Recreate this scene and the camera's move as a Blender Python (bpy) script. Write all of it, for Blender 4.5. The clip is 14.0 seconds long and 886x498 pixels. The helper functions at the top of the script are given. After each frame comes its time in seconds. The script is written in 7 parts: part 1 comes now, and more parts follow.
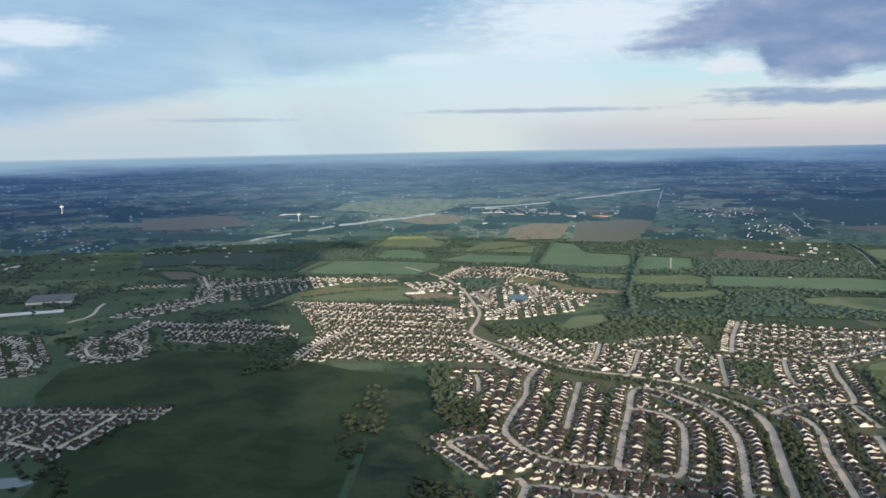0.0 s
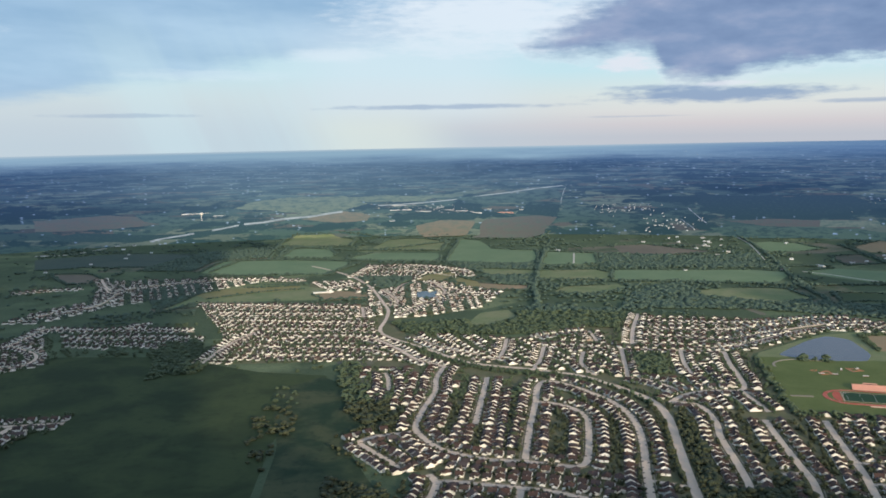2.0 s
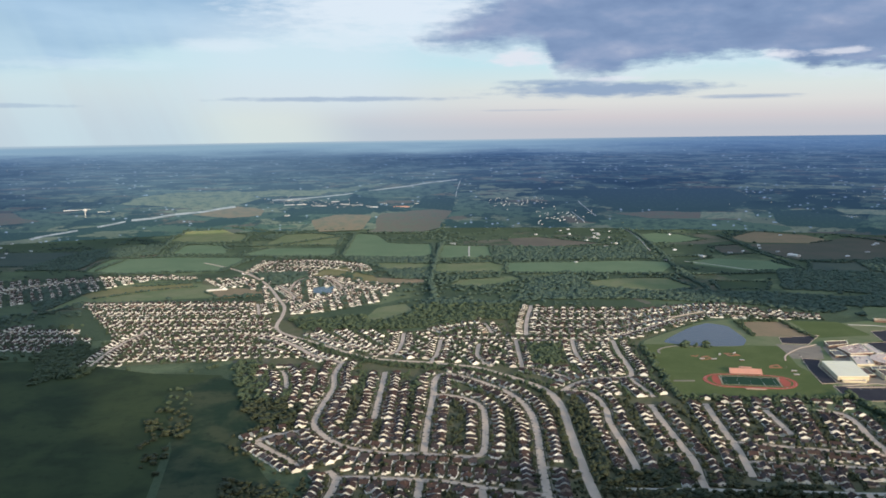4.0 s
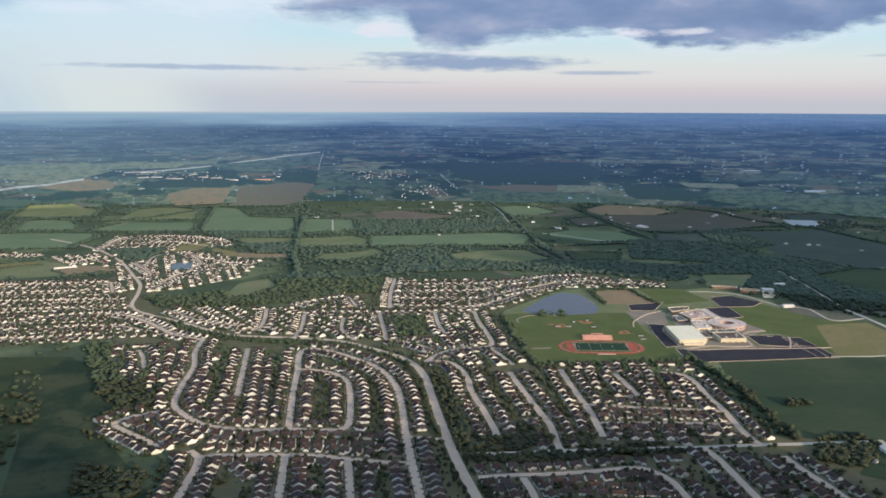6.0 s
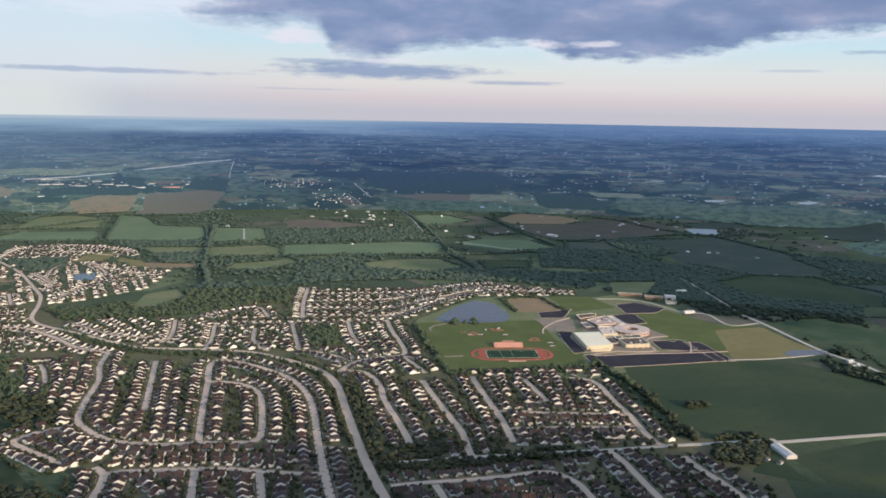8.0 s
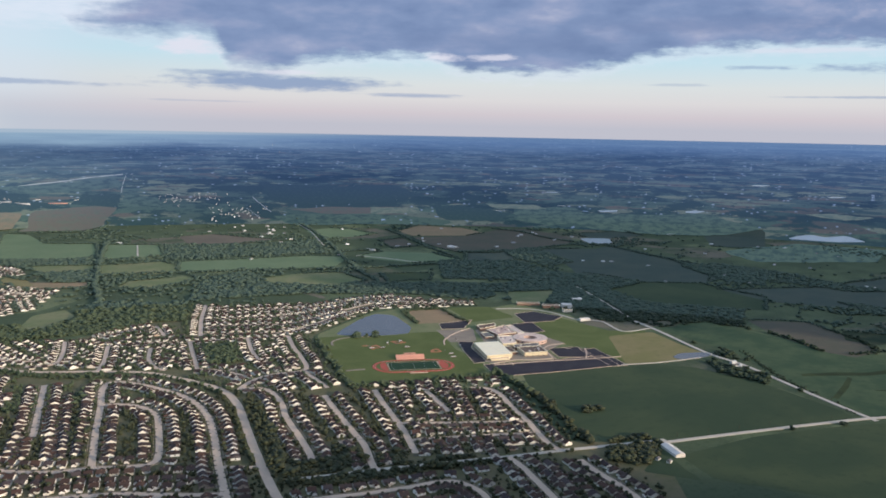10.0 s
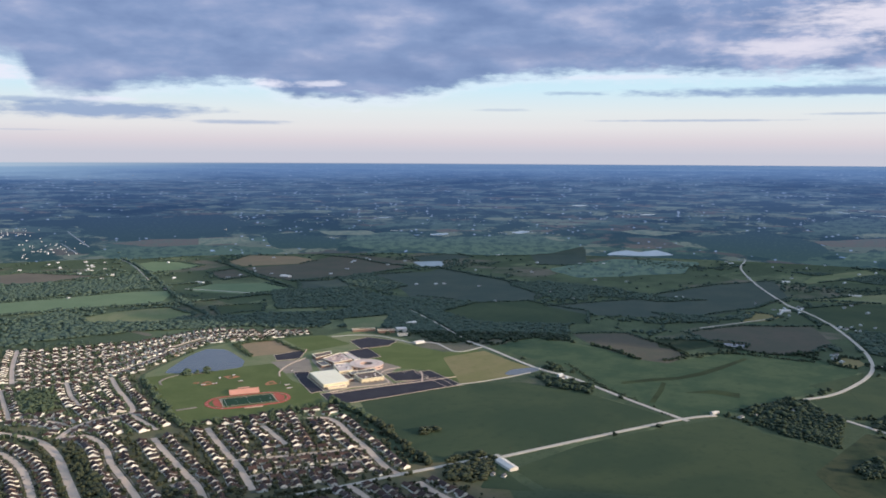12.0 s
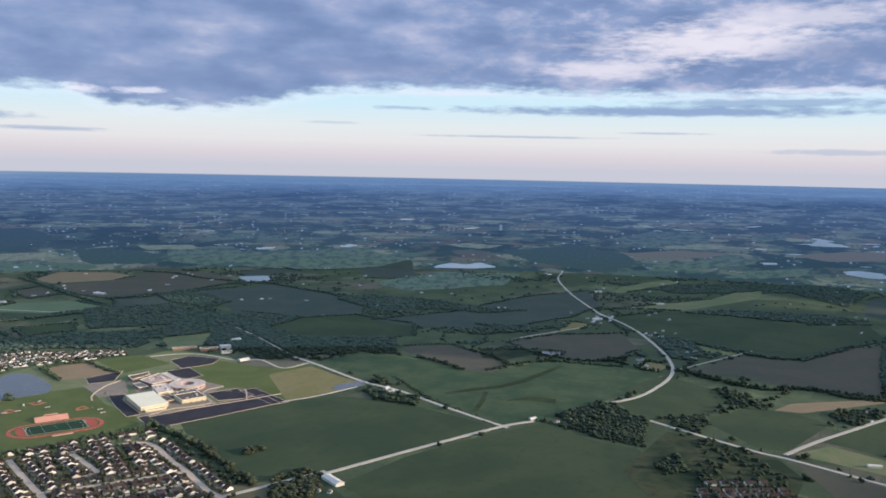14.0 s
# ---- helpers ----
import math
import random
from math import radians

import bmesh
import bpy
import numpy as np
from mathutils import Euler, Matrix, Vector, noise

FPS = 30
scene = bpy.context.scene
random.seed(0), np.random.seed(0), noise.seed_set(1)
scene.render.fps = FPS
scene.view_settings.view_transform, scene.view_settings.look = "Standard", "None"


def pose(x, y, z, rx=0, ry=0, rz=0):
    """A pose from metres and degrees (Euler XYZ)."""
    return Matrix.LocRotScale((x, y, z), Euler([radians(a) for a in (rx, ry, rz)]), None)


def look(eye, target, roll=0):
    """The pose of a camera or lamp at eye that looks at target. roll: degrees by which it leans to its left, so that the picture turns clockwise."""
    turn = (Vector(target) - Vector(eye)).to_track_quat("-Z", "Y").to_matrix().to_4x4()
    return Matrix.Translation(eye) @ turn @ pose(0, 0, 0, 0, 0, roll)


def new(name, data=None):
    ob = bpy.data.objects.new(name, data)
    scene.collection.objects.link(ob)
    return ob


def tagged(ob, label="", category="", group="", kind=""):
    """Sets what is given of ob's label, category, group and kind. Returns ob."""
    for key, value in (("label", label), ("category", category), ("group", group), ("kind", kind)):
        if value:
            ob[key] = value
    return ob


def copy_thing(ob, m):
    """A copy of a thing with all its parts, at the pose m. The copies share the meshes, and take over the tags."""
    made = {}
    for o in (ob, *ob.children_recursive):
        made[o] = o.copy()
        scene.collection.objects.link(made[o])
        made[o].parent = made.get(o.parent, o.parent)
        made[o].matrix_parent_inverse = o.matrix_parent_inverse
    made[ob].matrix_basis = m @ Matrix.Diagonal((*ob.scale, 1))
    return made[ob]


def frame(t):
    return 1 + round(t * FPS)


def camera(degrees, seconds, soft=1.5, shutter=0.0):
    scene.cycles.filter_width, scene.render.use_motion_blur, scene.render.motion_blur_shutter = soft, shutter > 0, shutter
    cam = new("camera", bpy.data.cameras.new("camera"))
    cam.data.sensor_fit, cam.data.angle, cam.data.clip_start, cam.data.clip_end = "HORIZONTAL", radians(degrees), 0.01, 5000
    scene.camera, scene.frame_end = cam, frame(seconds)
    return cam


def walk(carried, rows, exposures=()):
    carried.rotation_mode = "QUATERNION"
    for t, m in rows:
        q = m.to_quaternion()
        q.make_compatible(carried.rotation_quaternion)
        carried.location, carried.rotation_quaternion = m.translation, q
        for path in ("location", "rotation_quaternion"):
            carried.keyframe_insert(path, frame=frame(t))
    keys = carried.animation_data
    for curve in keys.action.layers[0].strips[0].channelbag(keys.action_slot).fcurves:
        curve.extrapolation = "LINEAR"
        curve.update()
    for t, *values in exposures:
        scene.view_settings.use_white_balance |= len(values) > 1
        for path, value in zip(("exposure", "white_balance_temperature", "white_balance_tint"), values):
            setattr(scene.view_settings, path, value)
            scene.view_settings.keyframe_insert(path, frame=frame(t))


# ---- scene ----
cam = camera(55.45, 14.0, soft=1.75)
# seconds, eye, pitch, yaw, roll
PATH = [
    (0, (0.0, -0.0, 472.5), -7.088, 0.008, -0.859),
    (0.5, (-0.2, -2.1, 474.1), -7.260, -1.644, -0.893),
    (1, (-0.3, -4.7, 475.6), -7.423, -3.153, -0.916),
    (1.5, (-0.5, -7.6, 477.1), -7.474, -4.546, -0.939),
    (2, (-0.9, -10.6, 478.9), -7.423, -6.308, -0.878),
    (2.5, (-1.5, -13.4, 480.9), -7.403, -8.225, -0.725),
    (5, (-4.5, -28.9, 487.8), -8.990, -17.673, -0.276),
    (5.5, (-4.9, -31.8, 488.9), -9.613, -20.338, 0.106),
    (6, (-5.5, -34.5, 490.2), -9.864, -22.720, 0.359),
    (6.5, (-6.1, -37.8, 491.7), -10.024, -24.488, 0.646),
    (7, (-6.9, -41.1, 493.2), -10.097, -26.171, 1.084),
    (7.5, (-7.6, -44.6, 494.6), -9.860, -27.385, 1.017),
    (8, (-8.6, -48.3, 496.2), -9.252, -28.609, 1.179),
    (10.5, (-12.4, -67.0, 502.9), -7.877, -37.759, 0.866),
    (11, (-12.9, -70.3, 504.5), -7.221, -40.733, 0.515),
    (11.5, (-13.5, -73.7, 506.0), -6.643, -43.985, 0.407),
    (12, (-14.0, -77.2, 507.3), -6.472, -46.503, 0.346),
    (12.5, (-14.5, -80.4, 508.7), -6.386, -48.700, 0.339),
    (13, (-15.1, -83.5, 510.3), -5.922, -51.318, 0.235),
    (13.5, (-16.3, -87.0, 512.0), -5.520, -54.322, 0.482),
    (14, (-18.3, -91.4, 513.6), -5.467, -58.083, 1.182),
]
SKY_STRENGTH, SUN_STRENGTH, FAR_GLOW = 1.05, 5.0, 1.12
# seconds, stops, white balance
EXPOSURES = [(0, -0.08, 5880, 3), (5, -0.10, 5880, 4), (7.5, -0.10, 6020, 10), (10.4, -0.15, 5890, 9), (11.1, -0.04, 5880, 9), (14, 0.02, 5830, 9)]
CX, CY = -8.0, -45.0
walk(cam, [(t, pose(*eye, 90 + pitch, 0, yaw) @ pose(0, 0, 0, 0, 0, roll)) for t, eye, pitch, yaw, roll in PATH], EXPOSURES)

# ---- node helpers ----
RNG = np.random.default_rng(7)


class Graph:
    """Short notation for shader nodes: sockets or numbers go in, a socket comes out."""

    def __init__(self, tree):
        self.tree = tree
        tree.nodes.clear()

    def node(self, kind, ins=(), **props):
        n = self.tree.nodes.new(kind)
        for k, v in props.items():
            setattr(n, k, v)
        for k, v in (ins.items() if isinstance(ins, dict) else enumerate(ins)):
            if isinstance(v, bpy.types.NodeSocket):
                self.tree.links.new(v, n.inputs[k])
            elif v is not None:
                n.inputs[k].default_value = v
        return n

    def m(self, op, a, b=None, c=None, clamp=False):
        return self.node("ShaderNodeMath", (a, b, c), operation=op, use_clamp=clamp).outputs[0]

    def mix(self, f, a, b, blend="MIX"):
        n = self.node("ShaderNodeMix", data_type="RGBA", blend_type=blend, clamp_factor=True)
        for k, v in ((0, f), (6, a), (7, b)):
            if isinstance(v, bpy.types.NodeSocket):
                self.tree.links.new(v, n.inputs[k])
            else:
                n.inputs[k].default_value = v if k == 0 else (*v, 1)
        return n.outputs[2]

    def step(self, v, lo, hi):
        return self.node("ShaderNodeMapRange", (v, lo, hi, 0.0, 1.0), interpolation_type="SMOOTHSTEP", clamp=True).outputs[0]

    def xyz(self, x, y, z=0.0):
        return self.node("ShaderNodeCombineXYZ", (x, y, z)).outputs[0]

    def noise(self, vec, scale, detail=4.0, rough=0.55, distort=0.0):
        return self.node("ShaderNodeTexNoise", {"Vector": vec, "Scale": scale, "Detail": detail, "Roughness": rough, "Distortion": distort}).outputs[0]

    def ramp(self, fac, stops, mode="LINEAR"):
        n = self.node("ShaderNodeValToRGB", (fac,))
        n.color_ramp.interpolation = mode
        while len(n.color_ramp.elements) < len(stops):
            n.color_ramp.elements.new(0.5)
        for e, (p, c) in zip(n.color_ramp.elements, stops):
            e.position, e.color = p, (*c, 1)
        return n.outputs[0]


# ---- sky and sun ----
SUN_ELEVATION, SUN_AZIMUTH = radians(13.5), radians(158)  # azimuth clockwise from +y

world = bpy.data.worlds.new("evening_sky")
scene.world = world
world.use_nodes = True
g = Graph(world.node_tree)
way = g.node("ShaderNodeTexCoord").outputs["Generated"]
sep = g.node("ShaderNodeSeparateXYZ", (way,)).outputs
az = g.m("DEGREES", g.m("ARCTAN2", sep[0], sep[1]))
el = g.m("DEGREES", g.m("ARCSINE", sep[2]))
flat = g.xyz(g.m("MULTIPLY", az, 0.16), g.m("MULTIPLY", el, 0.55), 0.0)
soft = g.noise(g.xyz(g.m("MULTIPLY", g.m("ADD", az, g.m("MULTIPLY", el, 2.5)), 0.085), g.m("MULTIPLY", el, 0.34), 21.0), 1.0, 3, 0.5)
n_flat = g.noise(flat, 1.0, 6, 0.6)
nishita = g.node("ShaderNodeTexSky", sky_type="NISHITA", sun_disc=False, sun_elevation=SUN_ELEVATION, sun_rotation=SUN_AZIMUTH, air_density=1.0, dust_density=2.0, altitude=450).outputs[0]
# clear air: pink at the horizon, pale blue above it, the clear evening sky higher up
clear = g.ramp(g.m("DIVIDE", el, 10.0), [(0.0, (0.59, 0.555, 0.58)), (0.08, (0.71, 0.61, 0.60)), (0.17, (0.80, 0.73, 0.675)), (0.27, (0.79, 0.78, 0.72)), (0.43, (0.64, 0.79, 0.81)), (1.0, (0.50, 0.64, 0.79))])
clear = g.mix(g.step(el, 14, 35), clear, g.mix(0.5, g.mix(1.0, nishita, (0.12, 0.12, 0.12), "MULTIPLY"), (0.46, 0.60, 0.86)))
clear = g.mix(g.m("MULTIPLY", g.m("SUBTRACT", 1.0, g.step(az, -4, 24)), g.m("SUBTRACT", 0.85, g.m("MULTIPLY", g.step(el, 0.5, 6.0), 0.8))), clear, (0.60, 0.65, 0.685))
def curve(v, points):
    """A smooth curve through points of a value and a height, both given over 0 to 100 and 0 to 10."""
    n = g.node("ShaderNodeFloatCurve", {"Value": g.m("DIVIDE", v, 100.0)})
    c = n.mapping.curves[0]
    c.points[0].location, c.points[1].location = (points[0][0] / 100, points[0][1] / 10), (points[-1][0] / 100, points[-1][1] / 10)
    for p, q in points[1:-1]:
        c.points.new(p / 100, q / 10)
    n.mapping.update()
    return g.m("MULTIPLY", n.outputs[0], 10.0)


def lens_shape(az0, el0, wide, high, ragged, lo=0.45, hi=1.15):
    u = g.m("DIVIDE", g.m("SUBTRACT", az, az0), wide)
    w = g.m("DIVIDE", g.m("SUBTRACT", el, el0), high)
    d = g.m("SQRT", g.m("ADD", g.m("MULTIPLY", u, u), g.m("MULTIPLY", w, w)))
    return g.m("SUBTRACT", 1.0, g.step(g.m("ADD", d, g.m("MULTIPLY", g.m("SUBTRACT", n_wisp, 0.5), ragged)), lo, hi))


def over(base, fac, amount, color):
    return g.mix(g.m("MULTIPLY", fac, amount), base, color)


n_wisp = g.noise(g.xyz(g.m("MULTIPLY", az, 0.55), g.m("MULTIPLY", el, 2.4), 3.0), 1.0, 7, 0.62)
n_puff = g.noise(g.xyz(g.m("MULTIPLY", az, 0.8), g.m("MULTIPLY", el, 1.9), 31.0), 1.0, 7, 0.6)
# a blue veil to the left, whose lower edge climbs towards the dark deck
climb = g.m("SUBTRACT", g.m("SUBTRACT", el, 5.65), g.m("MULTIPLY", az, 0.156))
climb = g.m("ADD", climb, g.m("ADD", g.m("MULTIPLY", g.m("SUBTRACT", soft, 0.5), 2.6), g.m("MULTIPLY", g.m("SUBTRACT", n_wisp, 0.5), 1.0)))
veil = g.m("MULTIPLY", g.step(climb, -0.5, 1.1), g.m("SUBTRACT", 1.0, g.m("MULTIPLY", g.step(az, 3.0, 16.0), 0.75)))
sky = over(clear, veil, 0.86, g.ramp(g.m("ADD", g.m("MULTIPLY", soft, 0.7), g.m("MULTIPLY", n_flat, 0.3)), [(0.36, (0.282, 0.422, 0.60)), (0.62, (0.45, 0.58, 0.735))]))
# bright broken cloud over the veil
for az0, el0, wide, high, ragged, amount in ((9.5, 8.0, 9.0, 2.3, 1.5, 0.95), (-25.5, 7.0, 4.5, 1.0, 1.3, 0.9), (-28.0, 4.9, 2.6, 0.8, 1.3, 0.6), (-0.7, 5.6, 3.2, 0.5, 1.2, 0.65), (-9.0, 4.3, 6.0, 0.4, 1.5, 0.35), (8.0, 6.0, 6.0, 0.7, 1.6, 0.5)):
    sky = over(sky, lens_shape(az0, el0, wide, high, ragged, 0.3, 1.3), amount, (0.83, 0.84, 0.88))
pale = g.m("MULTIPLY", g.m("SUBTRACT", 1.0, g.step(g.m("ABSOLUTE", g.m("SUBTRACT", az, 4.0)), 3.0, 11.0)), g.m("MULTIPLY", g.step(el, 0.5, 2.5), g.m("SUBTRACT", 1.0, g.step(el, 6.0, 9.0))))
sky = over(sky, pale, 0.52, (0.78, 0.82, 0.85))
# slanting shafts of light and the warm bright air under the gap in the clouds
lean = g.m("ADD", az, g.m("MULTIPLY", el, 0.45))
rays = g.step(g.noise(g.xyz(g.m("MULTIPLY", lean, 0.22), 0.0, 41.0), 1.0, 3, 0.6), 0.42, 0.62)
beam = g.m("MULTIPLY", g.m("SUBTRACT", 1.0, g.step(g.m("ABSOLUTE", g.m("ADD", lean, 7.0)), 3.0, 11.0)), g.m("SUBTRACT", 1.0, g.step(el, 4.0, 10.0)))
sky = over(sky, g.m("MULTIPLY", beam, g.m("ADD", 0.35, g.m("MULTIPLY", rays, 0.65))), 0.5, (0.69, 0.80, 0.81))
warm = g.m("MULTIPLY", g.m("SUBTRACT", 1.0, g.step(g.m("ABSOLUTE", g.m("SUBTRACT", lean, 2.0)), 1.0, 7.0)), g.m("SUBTRACT", 1.0, g.step(el, 0.6, 2.8)))
sky = over(sky, warm, 0.6, (0.84, 0.83, 0.72))
# the dark cloud deck: its lower edge along the azimuth, and the tip where it ends
base_edge = curve(g.m("ADD", az, g.m("MULTIPLY", g.m("SUBTRACT", n_flat, 0.5), 1.2)), [(0, 9.0), (10.5, 7.2), (12, 5.7), (15, 5.15), (19.5, 5.3), (21.2, 3.5), (24, 3.2), (26, 3.8), (29, 4.15), (34, 4.4), (36.6, 3.55), (43.2, 3.55), (46.5, 4.15), (49.5, 4.75), (54, 5.15), (61, 5.15), (68, 4.95), (86, 5.0), (100, 5.0)])
edge = g.m("SUBTRACT", el, base_edge)
tip = g.m("MULTIPLY", g.m("SUBTRACT", g.m("SUBTRACT", az, 11.2), g.m("MULTIPLY", g.m("MAXIMUM", g.m("SUBTRACT", el, 5.7), 0.0), 1.7)), 0.4)
edge = g.m("MINIMUM", edge, tip)
edge = g.m("ADD", edge, g.m("ADD", g.m("MULTIPLY", g.m("SUBTRACT", n_wisp, 0.5), 1.3), g.m("MULTIPLY", g.m("SUBTRACT", n_puff, 0.5), 1.0)))
deck = g.step(g.m("MULTIPLY", edge, g.m("ADD", 0.5, g.m("MULTIPLY", g.step(az, 18, 36), 0.5))), -0.22, 0.62)
inner = g.noise(g.xyz(g.m("MULTIPLY", az, 0.20), g.m("MULTIPLY", el, 0.52), 11.0), 1.0, 5, 0.5)
deck_col = g.ramp(inner, [(0.34, (0.182, 0.242, 0.405)), (0.50, (0.246, 0.308, 0.475)), (0.62, (0.335, 0.372, 0.525)), (0.74, (0.52, 0.51, 0.61))])
deck_col = g.mix(g.m("MULTIPLY", g.step(az, 46, 74), g.m("MULTIPLY", g.step(g.m("ADD", g.m("MULTIPLY", inner, 0.5), g.m("MULTIPLY", n_puff, 0.5)), 0.46, 0.66), 0.62)), deck_col, (0.66, 0.59, 0.66))
for az0, el0, wide, high, amount in ((75.0, 8.2, 8.5, 1.2, 0.9), (69.0, 6.6, 5.0, 0.7, 0.75), (80.0, 9.6, 7.0, 0.9, 0.65)):
    deck_col = over(deck_col, lens_shape(az0, el0, wide, high, 1.9, 0.25, 1.2), amount, (0.86, 0.76, 0.77))
for az0, el0, wide, high, amount in ((52.0, 6.6, 10.0, 0.6, 0.55), (84.0, 7.4, 5.0, 1.0, 0.7), (40.0, 5.6, 9.0, 0.8, 0.4), (64.0, 8.2, 5.0, 0.7, 0.4)):
    deck_col = over(deck_col, lens_shape(az0, el0, wide, high, 1.6, 0.2, 1.3), amount, (0.20, 0.25, 0.41))
rim = g.m("MULTIPLY", g.step(edge, -0.7, 0.0), g.m("SUBTRACT", 1.0, deck))
sky = over(sky, rim, 0.35, (0.86, 0.84, 0.87))
sky = g.mix(g.m("MULTIPLY", deck, g.m("SUBTRACT", 0.96, g.m("MULTIPLY", g.step(el, 14, 35), 0.6))), sky, deck_col)
# long level clouds below the deck
for az0, el0, wide, high, dark in ((24.3, 2.6, 8.0, 0.62, 0.85), (20.5, 3.1, 4.0, 0.25, 0.6), (32.7, 2.0, 4.4, 0.13, 0.45), (6.5, 2.15, 9.5, 0.2, 0.55), (-14.0, 1.75, 5.0, 0.17, 0.35), (73.0, 3.95, 17.0, 0.40, 0.9), (79.0, 4.5, 9.0, 0.35, 0.7), (63.0, 2.2, 7.5, 0.10, 0.5), (72.6, 2.55, 3.2, 0.10, 0.45), (50.3, 2.9, 2.2, 0.12, 0.3), (33.5, 1.9, 3.4, 0.12, 0.3), (83.0, 1.45, 5.0, 0.24, 0.4), (55.0, 4.0, 1.8, 0.15, 0.5), (19.0, 1.3, 4.0, 0.08, 0.25)):
    sky = over(sky, lens_shape(az0, el0, wide, high, 1.5, 0.35, 1.1), dark, (0.265, 0.345, 0.51))
# sunlit heads at the deck's edge
for az0, el0, wide, high, amount in ((18.6, 4.7, 2.4, 0.75, 0.85), (25.0, 3.25, 2.6, 0.22, 0.6), (35.0, 4.45, 1.7, 0.36, 0.85), (38.4, 4.5, 2.0, 0.3, 0.75), (58.0, 5.0, 5.0, 0.22, 0.5), (82.0, 5.25, 6.0, 0.25, 0.6)):
    sky = over(sky, lens_shape(az0, el0, wide, high, 1.9, 0.3, 1.05), amount, (0.86, 0.80, 0.83))
# the sunward half of the sky is brighter and warmer
sunward = g.node("ShaderNodeVectorMath", (way, (math.sin(SUN_AZIMUTH) * math.cos(SUN_ELEVATION), math.cos(SUN_AZIMUTH) * math.cos(SUN_ELEVATION), math.sin(SUN_ELEVATION))), operation="DOT_PRODUCT").outputs["Value"]
sky = g.mix(g.m("MULTIPLY", g.step(sunward, 0.35, 1.0), 0.5), sky, (2.3, 2.15, 2.1))
# below the horizon: distant land
sky = g.mix(g.m("SUBTRACT", 1.0, g.step(el, -0.74, -0.64)), sky, g.mix(g.step(az, 14, 38), (0.42, 0.50, 0.57), (0.155, 0.235, 0.37)))
out = g.node("ShaderNodeOutputWorld", (g.node("ShaderNodeBackground", (sky, SKY_STRENGTH)).outputs[0],))

sun_lamp = bpy.data.lights.new("sun", "SUN")
sun_lamp.energy, sun_lamp.angle, sun_lamp.color = SUN_STRENGTH, radians(0.6), (1.0, 0.785, 0.535)
sun = new("sun", sun_lamp)
toward = Vector((math.sin(SUN_AZIMUTH) * math.cos(SUN_ELEVATION), math.cos(SUN_AZIMUTH) * math.cos(SUN_ELEVATION), math.sin(SUN_ELEVATION)))
sun.matrix_world = look(toward * 3000, (0, 0, 0))


# ---- materials ----
def material(name, build):
    m = bpy.data.materials.new(name)
    m.use_nodes = True
    g = Graph(m.node_tree)
    color, rough, bump, extra = build(g)
    b = g.node("ShaderNodeBsdfPrincipled", {"Base Color": color, "Roughness": rough, **extra})
    if bump is not None:
        g.tree.links.new(g.node("ShaderNodeBump", {"Height": bump[0], "Strength": bump[1], "Distance": bump[2]}).outputs[0], b.inputs["Normal"])
    g.node("ShaderNodeOutputMaterial", (b.outputs[0],))
    return m


def place(g):
    return g.node("ShaderNodeNewGeometry").outputs["Position"]


def two_scale(name, a, b, c, big, small, rough=0.9, bump=0.3, far=0.5):
    """Colour a to b in large patches, with c in fine grain."""

    def build(g):
        p = place(g)
        large, grain = g.noise(p, big, 4, 0.6, 0.4), g.noise(p, small, 5, 0.65)
        col = g.mix(g.step(large, 0.36, 0.64), a, b)
        col = g.mix(g.m("MULTIPLY", g.step(grain, 0.5, 0.72), far), col, c)
        return col, rough, (grain, bump, 1.0), {"Specular IOR Level": 0.15}

    return material(name, build)


def ground_build(g):
    p = place(g)
    warp = g.node("ShaderNodeVectorMath", (p, g.node("ShaderNodeVectorMath", (g.node("ShaderNodeTexNoise", {"Vector": p, "Scale": 0.004, "Detail": 2}).outputs[1], (90, 90, 0)), operation="MULTIPLY").outputs[0]), operation="ADD").outputs[0]
    cell = g.node("ShaderNodeTexVoronoi", {"Vector": warp, "Scale": 0.0033, "Randomness": 0.8}, distance="CHEBYCHEV").outputs["Color"]
    pick = g.node("ShaderNodeSeparateColor", (cell,)).outputs[0]
    col = g.ramp(pick, [(0.0, (0.080, 0.104, 0.060)), (0.3, (0.114, 0.142, 0.078)), (0.5, (0.158, 0.182, 0.100)), (0.62, (0.086, 0.112, 0.064)), (0.75, (0.170, 0.152, 0.116)), (0.85, (0.100, 0.126, 0.072))], "CONSTANT")
    patch, grain = g.noise(p, 0.006, 5, 0.62), g.noise(p, 0.09, 5, 0.7)
    col = g.mix(g.step(patch, 0.36, 0.62), (0.072, 0.094, 0.056), col)
    col = g.mix(g.m("MULTIPLY", g.step(grain, 0.48, 0.7), 0.45), col, (0.032, 0.054, 0.027))
    return col, 0.95, (grain, 0.5, 3.0), {"Specular IOR Level": 0.1}


M = {}
M["ground"] = material("country_ground", ground_build)
M["meadow"] = two_scale("meadow", (0.027, 0.040, 0.018), (0.050, 0.066, 0.027), (0.020, 0.030, 0.014), 0.008, 0.05)
M["rough_meadow"] = two_scale("rough_meadow", (0.022, 0.040, 0.021), (0.066, 0.074, 0.038), (0.016, 0.029, 0.016), 0.012, 0.05, far=0.7)
# dull copies of soil and crop, with cloud shade and haze in the colour
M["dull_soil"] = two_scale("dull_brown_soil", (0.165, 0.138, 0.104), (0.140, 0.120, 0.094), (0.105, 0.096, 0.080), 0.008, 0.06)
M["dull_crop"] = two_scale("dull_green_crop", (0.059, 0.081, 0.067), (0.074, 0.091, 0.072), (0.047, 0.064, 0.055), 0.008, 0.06)
